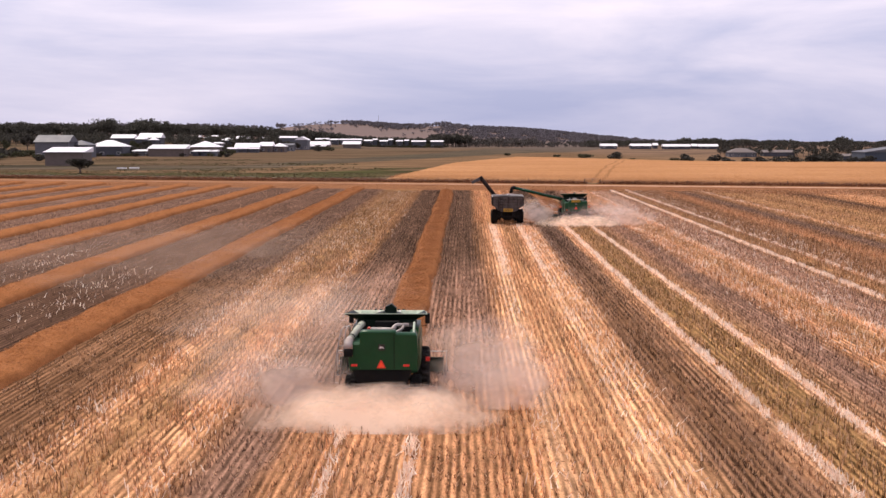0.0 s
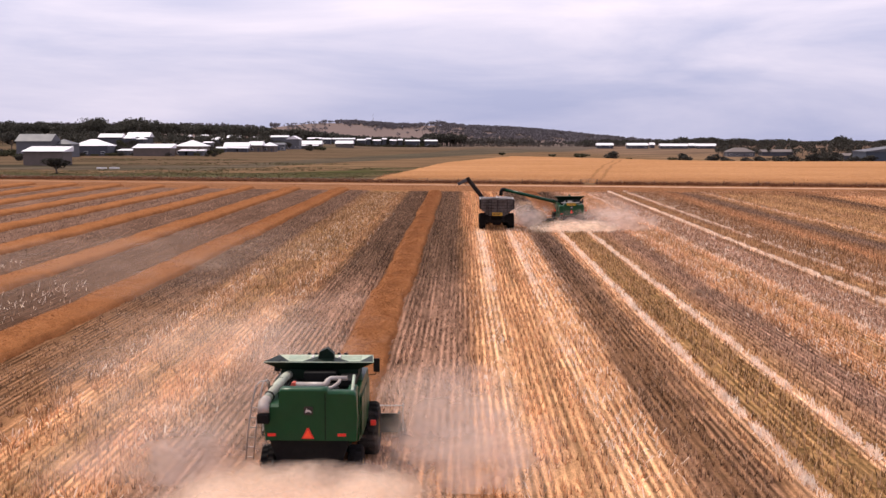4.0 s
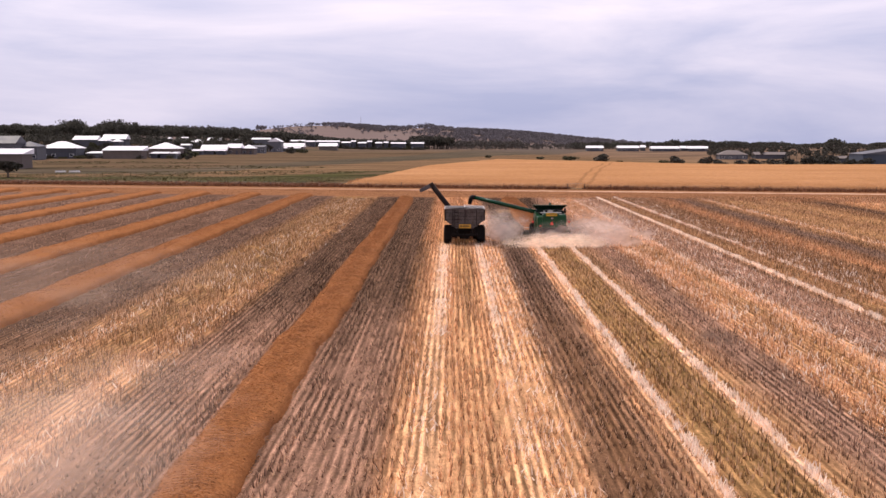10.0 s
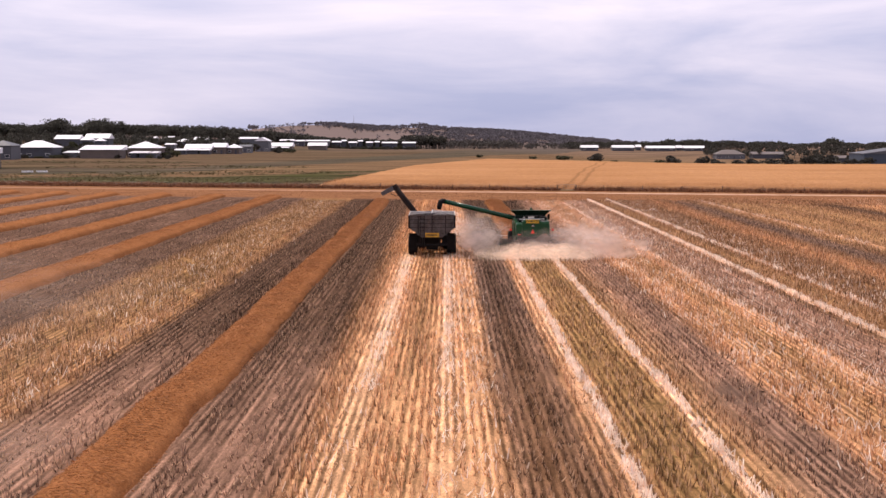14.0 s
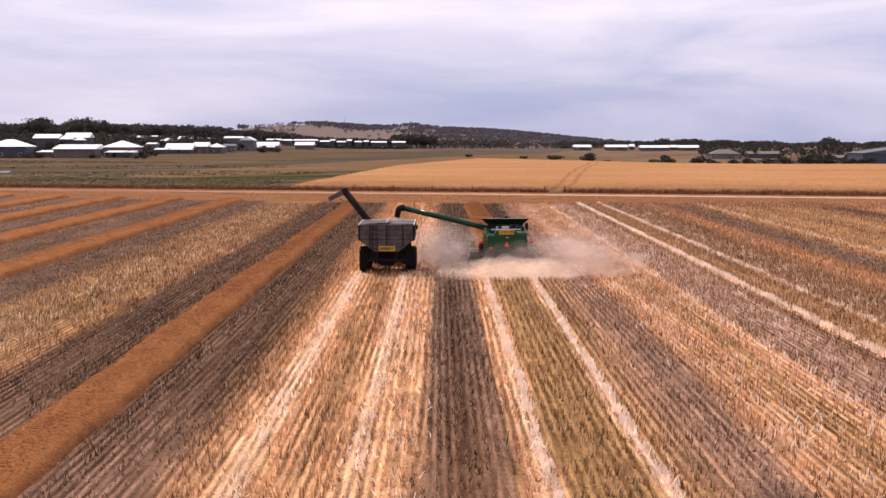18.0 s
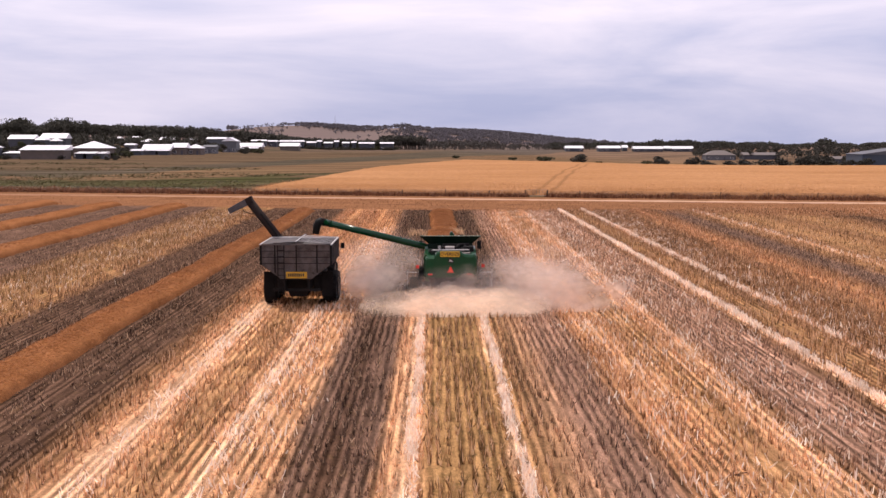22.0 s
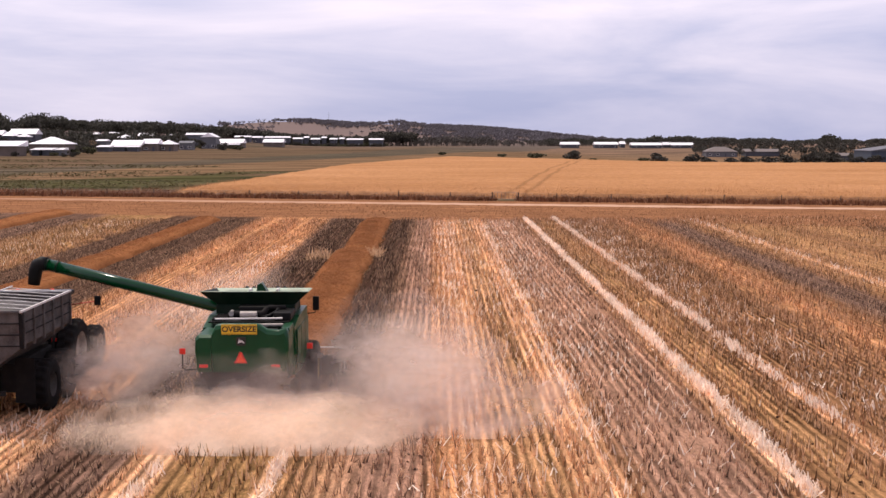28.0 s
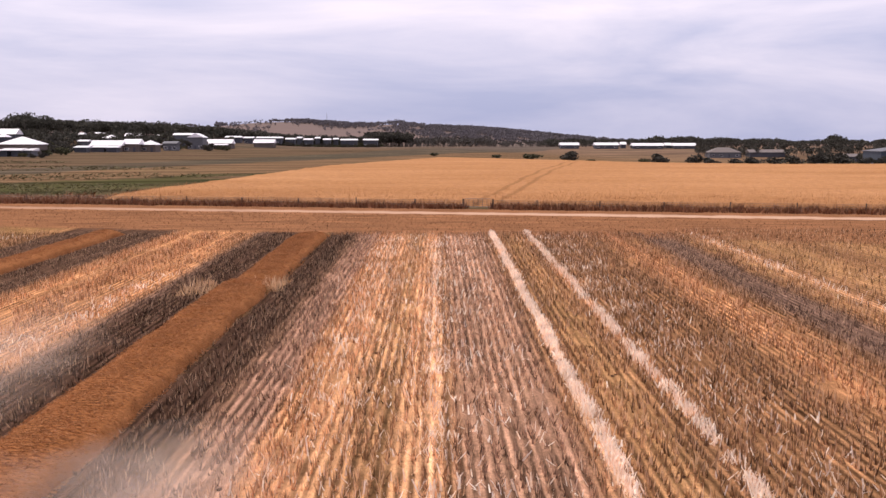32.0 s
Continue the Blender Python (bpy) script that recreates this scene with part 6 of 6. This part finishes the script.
def wood(name, spots, h, leaves, seed, mat, label, skyline=None, spread=5.5):
    """A far wood: many uneven crowns on thin trunks in one piece; a skyline gives the elevation of its tops by bearing."""
    rng = np.random.default_rng(seed)
    out, trunks = [], []
    for x, y in spots:
        z = lz(x, y)
        if skyline:
            d = y - EYE[1]
            e = np.interp((x - EYE[0]) / d * 1000, [a for a, _ in skyline], [c for _, c in skyline])
            t = max(2.5, (EYE[2] + e / 1000 * d - z) * rng.uniform(0.82, 1.07))
        else:
            t = h * rng.uniform(0.65, 1.25)
        r = min(t * 0.62, spread) * rng.uniform(0.85, 1.2)
        p = crown_cloud(rng, leaves, r, t * 0.42, t * 0.60, 7) + (x, y, z)
        out.append(leaf_tris(rng, p, min(t, 8.0) * (0.075 if leaves > 200 else 0.09 if leaves > 45 else 0.14)))
        w = 0.25
        trunks.append(np.array([(x - w, y, z), (x + w, y, z), (x + w * 0.6, y, z + t * 0.6), (x - w * 0.6, y, z + t * 0.6)]))
    ob = raw(name, np.concatenate(out), 4, mat)
    tagged(ob, label, "wood", kind="stuff")
    raw("trunks", np.concatenate(trunks), 4, M_BARK, ob)


# how high the tops of the woods stand against the sky, by bearing
WEST_SKY = [(-526, 13.2), (-378, 12.7), (-366, 12.2), (-360, 18.1), (-350, 17.6), (-346, 10.8), (-330, 10.3), (-326, 17.6), (-320, 18.6), (-310, 16.7), (-306, 10.3), (-301, 15.2), (-296, 15.7), (-293, 11.3),
            (-289, 13.2), (-283, 11.8), (-266, 11.8), (-250, 9.8), (-236, 10.3), (-212, 9.8), (-183, 7.3), (-163, 6.4), (-157, -2.0)]
EAST_SKY = [(-48, -1.5), (-43, 2.4), (-9, 1.5), (-5, -1.5), (43, -2.9), (92, -4.4), (111, -3.9), (131, -3.4), (155, -4.4), (185, -3.4), (192, -1.5), (198, -3.4), (216, -1.5), (229, -3.4), (248, -2.4), (258, -3.9),
            (292, -3.4), (302, -5.4), (327, -4.4), (332, -3.4), (334, -0.5), (340, -0.5), (343, -3.4), (361, -4.9), (367, -6.4), (371, -3.9), (389, -3.4), (552, -3.4)]
rng = np.random.default_rng(77)


def belt(b0, b1, y0, y1, count):
    ys = rng.uniform(y0, y1, count)
    return [(sight(b, y), y) for b, y in zip(rng.uniform(b0, b1, count), ys)]


def scatter(b, bs, y, sd, count):
    """Trees thinning out from the middle of a wood, with open glades."""
    out = []
    while len(out) < count:
        bb, yy = rng.normal(b, bs), rng.normal(y, sd)
        if yy < 1650 and math.sin(bb * 0.21 + 1.3 * math.sin(yy * 0.011)) + math.sin(yy * 0.031 + bb * 0.07) > -0.9:
            out.append((sight(bb, yy), yy))
    return out


wood("western_wood", belt(-520, -160, 715, 790, 400), 9, 260, 61, M_WOODLEAF, "dark gum wood on the rise behind the houses", WEST_SKY, 8.0)
wood("western_wood", belt(-520, -165, 640, 715, 420), 6.0, 110, 62, M_WOODLEAF, "lower dark gums in front of the wood")
wood("middle_wood", belt(-168, -40, 816, 850, 420), 7.0, 110, 75, M_WOODLEAF, "dark trees behind a row of white roofs")
wood("middle_wood", belt(-46, -8, 850, 900, 110), 8, 110, 63, M_LEAF, "dark clump of trees beyond a row of houses", EAST_SKY)
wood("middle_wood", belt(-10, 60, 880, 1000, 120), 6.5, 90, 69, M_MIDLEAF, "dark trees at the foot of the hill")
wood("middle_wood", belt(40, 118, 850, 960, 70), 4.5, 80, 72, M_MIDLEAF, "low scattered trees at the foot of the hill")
wood("eastern_wood", belt(100, 545, 850, 930, 850), 7.5, 90, 64, M_WOODLEAF, "long dark belt of trees on the eastern skyline", EAST_SKY)
wood("eastern_wood", belt(98, 545, 836, 850, 520), 3.2, 50, 74, M_LEAF, "low scrub under the eastern trees")
wood("eastern_wood", belt(225, 420, 690, 790, 260), 5.0, 80, 65, M_LEAF, "dark trees beside the blue shed")
wood("middle_wood", belt(-50, 120, 840, 860, 100), 2.6, 60, 76, M_MIDLEAF, "low dark scrub at the foot of the woods")
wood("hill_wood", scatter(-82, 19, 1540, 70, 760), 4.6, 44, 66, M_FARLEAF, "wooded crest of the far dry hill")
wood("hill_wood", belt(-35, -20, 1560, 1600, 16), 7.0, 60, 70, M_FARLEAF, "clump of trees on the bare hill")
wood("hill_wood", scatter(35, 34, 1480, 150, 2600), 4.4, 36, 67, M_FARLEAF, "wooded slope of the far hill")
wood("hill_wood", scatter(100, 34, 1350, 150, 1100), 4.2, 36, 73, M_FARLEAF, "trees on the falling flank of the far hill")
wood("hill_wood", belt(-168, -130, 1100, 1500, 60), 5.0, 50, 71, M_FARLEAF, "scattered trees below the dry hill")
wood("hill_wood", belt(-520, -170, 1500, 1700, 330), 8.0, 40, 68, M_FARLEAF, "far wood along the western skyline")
mast = empty("radio_mast", -134, 1600, lz(-134, 1600))
tagged(mast, "thin steel radio mast on the far hill", "mast")
part("mast_pole", tube(bmesh.new(), (0, 0, 0), (0, 0, 15), 0.3, 0.15, 6), M_WIRE, mast)


# ---- houses and sheds ----
def building(x, y, w, d, h, roof_h, kind, wall, roof, label, group, rz=0.0, windows=3, name="house"):
    b = empty(name, x, y, lz(x, y) - 0.1, rz)
    tagged(b, label, name.replace("_", " "), group)
    walls = part("wall", boxm(-w / 2, w / 2, -d / 2, d / 2, 0, h, bevel=0.05), wall, b)
    o = 0.5
    bm = bmesh.new()
    W, D = w / 2 + o, d / 2 + o
    if kind == "hip":
        r = max(0.2, W - D)
        loft(bm, [[(-W, -D, h), (W, -D, h), (W, D, h), (-W, D, h)], [(-W, -D, h + 0.15), (W, -D, h + 0.15), (W, D, h + 0.15), (-W, D, h + 0.15)],
                  [(-r, -0.1, h + roof_h), (r, -0.1, h + roof_h), (r, 0.1, h + roof_h), (-r, 0.1, h + roof_h)]])
    elif kind == "gable":
        loft(bm, [[(px, -D, h), (px, D, h), (px, D, h + 0.15), (px, 0, h + roof_h), (px, -D, h + 0.15)] for px in (-W, W)])
    elif kind == "gable_front":
        loft(bm, [[(-W, py, h), (W, py, h), (W, py, h + 0.15), (0, py, h + roof_h), (-W, py, h + 0.15)] for py in (-D, D)])
    else:
        loft(bm, [[(px, -D, h), (px, D, h), (px, D, h + roof_h), (px, -D, h + 0.2)] for px in (-W, W)])
    rf = part("roof", bm, roof, b)
    part("gutter", boxm(-W, W, -D - 0.08, -D - 0.003, h + 0.02, h + 0.14), M_WALLGREY, rf)
    if windows:
        for k in range(windows):
            px = -w / 2 + w * (k + 0.5) / windows
            if k == windows // 2:
                part("door", boxm(px - 0.5, px + 0.5, -d / 2 - 0.05, -d / 2 - 0.003, 0.05, 2.1, bevel=0.01), M_WALLDARK, walls)
            else:
                wi = part("window", boxm(px - 0.9, px + 0.9, -d / 2 - 0.06, -d / 2 - 0.003, 0.9, 2.0, bevel=0.01), M_WHITE, walls)
                part("pane", boxm(px - 0.8, px + 0.8, -d / 2 - 0.07, -d / 2 - 0.062, 1.0, 1.9), M_PANE, wi)
    return b


def spot(b0, b1, y):
    """Middle and width of what lies between two bearings at a distance north."""
    return sight((b0 + b1) / 2, y), (y - EYE[1]) * (b1 - b0) / 1000


def height(e, y):
    """Height at a distance north for a sight line e thousandths below the eye's level."""
    return EYE[2] - e / 1000 * (y - EYE[1])


RL, EH = "white-roofed low house on the edge of the village", "long white-roofed house before the eastern wood"
for a, b, y, top, eave, dd, kind, wall, roof, nm, wn_, lab in (
    (-486.7, -442.2, 256, 9.1, 14.0, 9, "mono", M_WALL, M_ROOF, "shed", 0, "long pale brick shed with a white steel roof"),
    (-469.3, -432.5, 345, -2.9, 4.2, 11, "gable", M_WALLGREY, M_ROOFGREY, "house", 4, "two-storey grey house with a grey roof"),
    (-435.7, -410.9, 352, 2.5, 7.2, 10, "hip", M_WALLGREY, M_ROOFGREY, "house", 3, "grey wing of a house with a grey roof"),
    (-406.9, -370.5, 378, 2.6, 8.8, 12, "hip", M_WALLDARK, M_ROOF, "house", 4, "low house with a wide white hip roof and walls coloured dark for shade"),
    (-349.2, -310.5, 372, 7.1, 11.0, 9, "mono", M_WALL, M_ROOF, "shed", 0, "long brown brick shed with a white steel roof"),
    (-363.8, -349.2, 382, 12.2, 13.7, 7, "mono", M_WALLGREY, M_ROOF, "shed", 0, "low grey carport shed with a flat white roof"),
    (-361.4, -338.4, 570, -2.0, 1.5, 10, "gable", M_WALLDARK, M_ROOF, "house", 3, "dark house with a bright white roof behind trees"),
    (-338.4, -329.1, 562, -1.5, 2.4, 9, "hip", M_WALLDARK, M_ROOF, "house", 2, "small wing with a white hip roof behind trees"),
    (-334.0, -311.4, 580, -3.2, 1.0, 10, "gable", M_WALLDARK, M_ROOF, "house", 3, "dark house with a bright white roof behind trees"),
    (-326.1, -318.3, 560, 0.7, 3.2, 8, "hip", M_WALLDARK, M_ROOF, "house", 2, "low dark house with a small white roof"),
    (-304.1, -273.7, 392, 3.7, 9.3, 12, "hip", M_WALL, M_ROOF, "house", 4, "brick house with a wide white hip roof"),
    (-303.6, -295.8, 380, 12.5, 14.0, 6, "mono", M_WALLDARK, M_ROOF, "shed", 0, "dark carport with a flat white roof"),
    (-295.3, -286.5, 381, 12.5, 14.0, 6, "mono", M_WALLDARK, M_ROOF, "shed", 0, "dark carport with a flat white roof"),
    (-284.5, -277.7, 382, 12.5, 14.0, 6, "mono", M_WALLGREY, M_ROOF, "shed", 0, "small grey shed with a flat white roof"),
    (-278.6, -274.2, 700, 0.5, 1.7, 8, "gable", M_WALLDARK, M_ROOF, "house", 1, RL),
    (-272.3, -266.9, 705, -0.5, 1.0, 8, "gable", M_WALLDARK, M_ROOF, "house", 1, RL),
    (-264.4, -245.3, 690, -0.7, 1.7, 10, "hip", M_WALL, M_ROOF, "house", 3, "long house with a white hip roof"),
    (-250.2, -237.5, 660, 1.5, 3.9, 10, "hip", M_WALLGREY, M_ROOF, "house", 2, RL),
    (-263.0, -254.1, 560, 5.4, 6.6, 8, "gable", M_WALLGREY, M_ROOF, "house", 2, RL),
    (-258.6, -247.3, 470, 10.5, 11.8, 6, "mono", M_WALLDARK, M_ROOF, "shed", 0, "dark carport with a flat white roof"),
    (-247.3, -222.3, 495, 6.1, 10.0, 10, "gable", M_WALL, M_ROOF, "house", 4, "brick row house with a white gable roof"),
    (-222.8, -209.1, 500, 5.1, 8.8, 11, "gable", M_WALL, M_ROOF, "house", 2, "brick row house with a white gable roof"),
    (-209.6, -196.4, 505, 6.1, 9.3, 10, "hip", M_WALL, M_ROOF, "house", 2, "brick row house with a white hip roof"),
    (-246.8, -235.5, 480, 11.5, 12.6, 5, "mono", M_WALLDARK, M_ROOF, "shed", 0, "verandah shed with a curved white roof"),
    (-235.1, -225.3, 480, 11.5, 12.6, 5, "mono", M_WALLDARK, M_ROOF, "shed", 0, "verandah shed with a curved white roof"),
    (-196.4, -184.6, 560, 6.6, 8.3, 8, "gable", M_WALLGREY, M_ROOFGREY, "house", 3, "low grey house with a grey roof"),
    (-233.6, -220.4, 690, 0.0, 2.2, 9, "gable", M_WALLDARK, M_ROOF, "house", 2, RL),
    (-209.1, -201.7, 705, 1.2, 2.7, 9, "gable", M_WALLDARK, M_ROOF, "house", 2, RL),
    (-193.9, -176.8, 660, 0.0, 1.5, 9, "gable", M_WALLGREY, M_ROOF, "house", 3, RL),
    (-180.2, -167.0, 625, 0.2, 3.4, 12, "gable_front", M_WALLGREY, M_ROOF, "house", 3, "two-storey blue-grey house with a white gable"),
    (-168.9, -145.9, 650, 4.9, 8.1, 12, "gable", M_WALL, M_ROOF, "shed", 0, "long brown shed with a white steel roof"),
    (-172.4, -150.3, 640, 9.1, 9.9, 5, "mono", M_WALLDARK, M_ROOF, "shed", 0, "low open shed with a thin white roof"),
    (-156.2, -143.0, 755, 2.1, 3.2, 10, "gable", M_WALLDARK, M_ROOF, "house", 2, RL),
    (-142.0, -133.7, 770, 2.6, 3.7, 9, "gable", M_WALLDARK, M_ROOF, "house", 2, RL),
    (-132.2, -111.2, 790, 2.6, 3.7, 9, "gable", M_WALLDARK, M_ROOF, "house", 3, RL),
    (-131.7, -114.6, 705, 4.9, 7.6, 11, "gable", M_WALL, M_ROOF, "shed", 0, "brown shed with a white steel roof at the paddock's edge"),
    (-109.2, -100.9, 800, 3.6, 4.7, 9, "gable", M_WALLDARK, M_ROOF, "house", 2, RL),
    (-100.4, -96.0, 815, 2.6, 3.7, 8, "gable", M_WALLDARK, M_ROOF, "house", 1, RL),
    (-94.5, -86.7, 798, 4.0, 5.1, 9, "gable", M_WALLDARK, M_ROOF, "house", 2, RL),
    (-85.7, -81.3, 815, 2.8, 3.9, 8, "gable", M_WALLDARK, M_ROOF, "house", 1, RL),
    (-78.8, -72.5, 800, 4.0, 5.1, 9, "gable", M_WALLDARK, M_ROOF, "house", 2, RL),
    (-71.0, -66.6, 812, 3.6, 4.7, 8, "gable", M_WALLDARK, M_ROOF, "house", 1, RL),
    (-64.6, -50.9, 798, 4.3, 5.4, 10, "gable", M_WALLDARK, M_ROOF, "house", 3, RL),
    (-46.5, -34.3, 802, 4.3, 5.4, 10, "gable", M_WALLDARK, M_ROOF, "house", 3, RL),
    (112.2, 127.8, 800, 7.3, 9.3, 12, "gable", M_WALLDARK, M_ROOF, "house", 3, EH),
    (140.1, 159.7, 800, 7.3, 9.3, 12, "gable", M_WALLDARK, M_ROOF, "house", 4, EH),
    (161.1, 166.0, 808, 6.8, 8.8, 8, "gable", M_WALLDARK, M_ROOF, "house", 1, "small white-roofed house before the eastern wood"),
    (170.4, 195.9, 800, 8.0, 10.0, 12, "gable", M_WALLDARK, M_ROOF, "house", 4, EH),
    (196.9, 202.8, 805, 8.0, 10.0, 9, "gable", M_WALLDARK, M_ROOF, "house", 1, "small white-roofed house before the eastern wood"),
    (203.2, 222.3, 800, 8.0, 10.0, 12, "gable", M_WALLDARK, M_ROOF, "house", 4, EH),
    (231.6, 258.1, 690, 11.3, 15.2, 12, "hip", M_WALLGREY, M_ROOFTAN, "house", 4, "low house with a dull tan roof behind bushes"),
    (264.0, 293.4, 700, 13.0, 15.2, 12, "gable", M_WALLDARK, M_ROOFTAN, "shed", 0, "long low shed with a dull tan roof behind bushes"),
    (337.4, 360.0, 620, 16.4, 18.6, 10, "gable", M_WALLDARK, M_ROOFTAN, "shed", 0, "low shed with a tan roof beside the blue shed"),
):
    x, w = spot(a, b, y)
    g = lz(x, y) - 0.1
    h = max(2.0, height(eave, y) - g)
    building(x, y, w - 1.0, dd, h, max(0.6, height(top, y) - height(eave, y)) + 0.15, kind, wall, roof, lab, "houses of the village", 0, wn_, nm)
shed = building(237, 505, 46, 22, 6.2, 3.4, "gable_front", M_SHED, M_ROOFGREY, "large dark blue steel shed with a low grey gable roof", "", 0, 0, "farm_shed")
part("roller_door", boxm(-8, -2, -11.08, -11.003, 0.1, 4.6, bevel=0.02), M_ROOFGREY, shed)
part("roller_door", boxm(3, 9, -11.08, -11.003, 0.1, 4.6, bevel=0.02), M_ROOFGREY, shed)

# white troughs on the near paddock
for x, y in ((-112.5, 224), (-108.8, 225)):
    tr = empty("water_trough", x, y, lz(x, y))
    tagged(tr, "long white concrete water trough on dry grass", "trough", "troughs in the paddock")
    part("basin", boxm(-1.5, 1.5, -0.35, 0.35, 0, 0.42, bevel=0.06), M_WHITE, tr)
    part("water_surface", boxm(-1.35, 1.35, -0.24, 0.24, 0.422, 0.432), M_PANE, tr)


# ---- dust and chaff thrown out behind the harvesters ----
def dust(x, y, seed, clouds, size, material, label):
    """Flecks that hang level in the air, in soft clouds of (place, spread, count)."""
    rng = np.random.default_rng(seed)
    out = []
    for cx, cy, cz, sx, sy, sz, n in clouds:
        q = rng.normal(0, 1, (n, 3))
        q = np.where(np.abs(q) > 2.1, q * 0.4, q)
        p = q * (sx, sy, sz) + (x + cx, y + cy, cz)
        # billows: the flecks gather in puffs
        for k in range(3):
            f = rng.normal(0, 1.4 + k, (3, 3))
            p = p + 0.14 / (1 + k) * np.sin(p @ f + rng.uniform(0, 6.3, 3))
        p[:, 2] = np.abs(p[:, 2]) + 0.03
        nrm = rng.normal(0, 0.16, (n, 3)) + (-0.12, -0.40, 0.80)
        a = np.cross(nrm, rng.normal(0, 1, (n, 3)))
        a /= np.linalg.norm(a, axis=1)[:, None]
        b = np.cross(nrm, a)
        b /= np.linalg.norm(b, axis=1)[:, None]
        s = rng.uniform(0.6, 1.3, n)[:, None] * size
        out.append(np.stack([p - a * s, p + b * s, p + a * s * 0.6], 1).reshape(-1, 3))
    ob = raw("dust_cloud", np.concatenate(out), 3, material)
    tagged(ob, label, "dust", kind="stuff")


dust(H1[0], H1[1], 91, [(0.0, -1.9, 0.22, 1.5, 0.45, 0.28, 42000), (0.1, -2.2, 0.18, 2.5, 0.6, 0.24, 40000)], 0.0075, M_DUST, "pale chaff flying low behind a harvester")
dust(H2[0], H2[1], 92, [(0.0, -1.7, 0.22, 1.9, 0.45, 0.28, 46000), (0.2, -2.0, 0.18, 3.0, 0.6, 0.24, 44000)], 0.0075, M_DUST, "pale chaff flying low behind a harvester")


def veil(x0, x1, y0, y1, heights, material, seed, label):
    """Haze of dust hanging in uneven layers above the stubble."""
    rng = np.random.default_rng(seed)
    root = empty("dust_haze", (x0 + x1) / 2, (y0 + y1) / 2)
    tagged(root, label, "dust", kind="stuff")
    w, d = (x1 - x0) / 2, (y1 - y0) / 2
    for z in heights:
        p = rng.uniform(0, 6.3, 4)
        grid_mesh("dust_layer", np.linspace(-w, w, 25), np.linspace(-d, d, 33),
                  lambda X, Y: z + 0.07 * z * (np.sin(X * 0.6 + p[0]) * np.sin(Y * 0.35 + p[1]) + 0.6 * np.sin(X * 1.3 + Y * 0.5 + p[2])), material, root)


def curtain(x, y, sheets, lean, material, label):
    """Chaff in the air behind a machine: bulging sheets of (offset along, half width, height, shift across), one behind the other."""
    root = empty("chaff_cloud", x, y)
    tagged(root, label, "dust", kind="stuff")
    for k, (dy, half, top, dx) in enumerate(sheets):
        us, vs = np.linspace(-1, 1, 33), np.linspace(0, 1, 13)
        U, V = np.meshgrid(us, vs)
        X = dx + U * half * (1.0 - 0.10 * V)
        Y = dy + 0.5 * U * U + lean * V + 0.10 * np.sin(U * 7 + k * 2) * np.sin(V * 4 + k)
        Z = -top * 0.30 + V * top * 1.30 + 0.06 * np.sin(U * 9 + k)
        v = np.stack([X, Y, Z], -1).reshape(-1, 3)
        i = np.arange(12 * 33).reshape(12, 33)[:, :-1].ravel()
        me = bpy.data.meshes.new("chaff_sheet")
        me.from_pydata(v.tolist(), [], np.stack([i, i + 1, i + 34, i + 33], 1).tolist())
        me.polygons.foreach_set("use_smooth", np.ones(len(i), dtype=bool))
        me.materials.append(material)
        ob = new("chaff_sheet", me)
        ob.parent = root


curtain(H1[0], H1[1], [(-2.1, 4.0, 1.3, 0.1), (-2.9, 4.7, 1.45, 0.1), (-3.7, 5.2, 1.4, 0.0), (-4.4, 5.5, 1.2, 0.0)], 1.5, M_CURTAIN_V, "soft pale cloud of chaff low behind a harvester")
curtain(H1[0], H1[1], [(3.4, 3.0, 3.6, 4.6), (-0.2, 3.6, 2.9, 5.0), (0.4, 4.4, 2.0, -4.2)], 0.6, M_PLUME, "thin plume of dust rising beside a harvester")
curtain(H2[0], H2[1], [(-1.4, 4.6, 1.3, 0.3), (-2.1, 5.4, 1.5, 0.3), (-2.8, 5.6, 1.4, 0.4), (-3.4, 5.7, 1.15, 0.5)], 1.5, M_CURTAIN_V, "soft pale cloud of chaff low behind a harvester")
curtain(H2[0], H2[1], [(-1.0, 3.4, 2.5, 0.5), (3.0, 3.6, 3.9, 4.4), (0.6, 3.8, 3.3, 5.0), (-1.4, 4.2, 2.6, 6.4), (7.5, 3.4, 3.2, -4.2), (2.6, 3.0, 2.6, -4.4)], 0.6, M_PLUME, "thin plume of dust rising beside a harvester")
veil(-21.0, -5.5, -92.0, -56.0, (0.5, 1.6), M_VEIL_MID, 81, "thin haze of dust drifting over the western stubble")
veil(-48.0, -10.0, -72.0, 0.0, (1.2,), M_VEIL_FAINT, 86, "thin haze of dust over the western windrows")
veil(-6.2, 0.2, -97.0, -80.0, (0.8, 1.8), M_VEIL_MID, 82, "haze of dust drifting off beside a harvester")
veil(-17.0, -8.4, -99.0, -80.0, (0.9,), M_VEIL, 85, "haze of dust on the far side of a harvester")
veil(1.0, 9.0, 3.0, 44.0, (0.5, 1.3), M_VEIL_MID, 83, "thin haze of dust drifting ahead of the grain trailer")
veil(11.0, 18.5, 0.2, 19.0, (1.4,), M_VEIL, 84, "haze of dust drifting off beside a harvester")
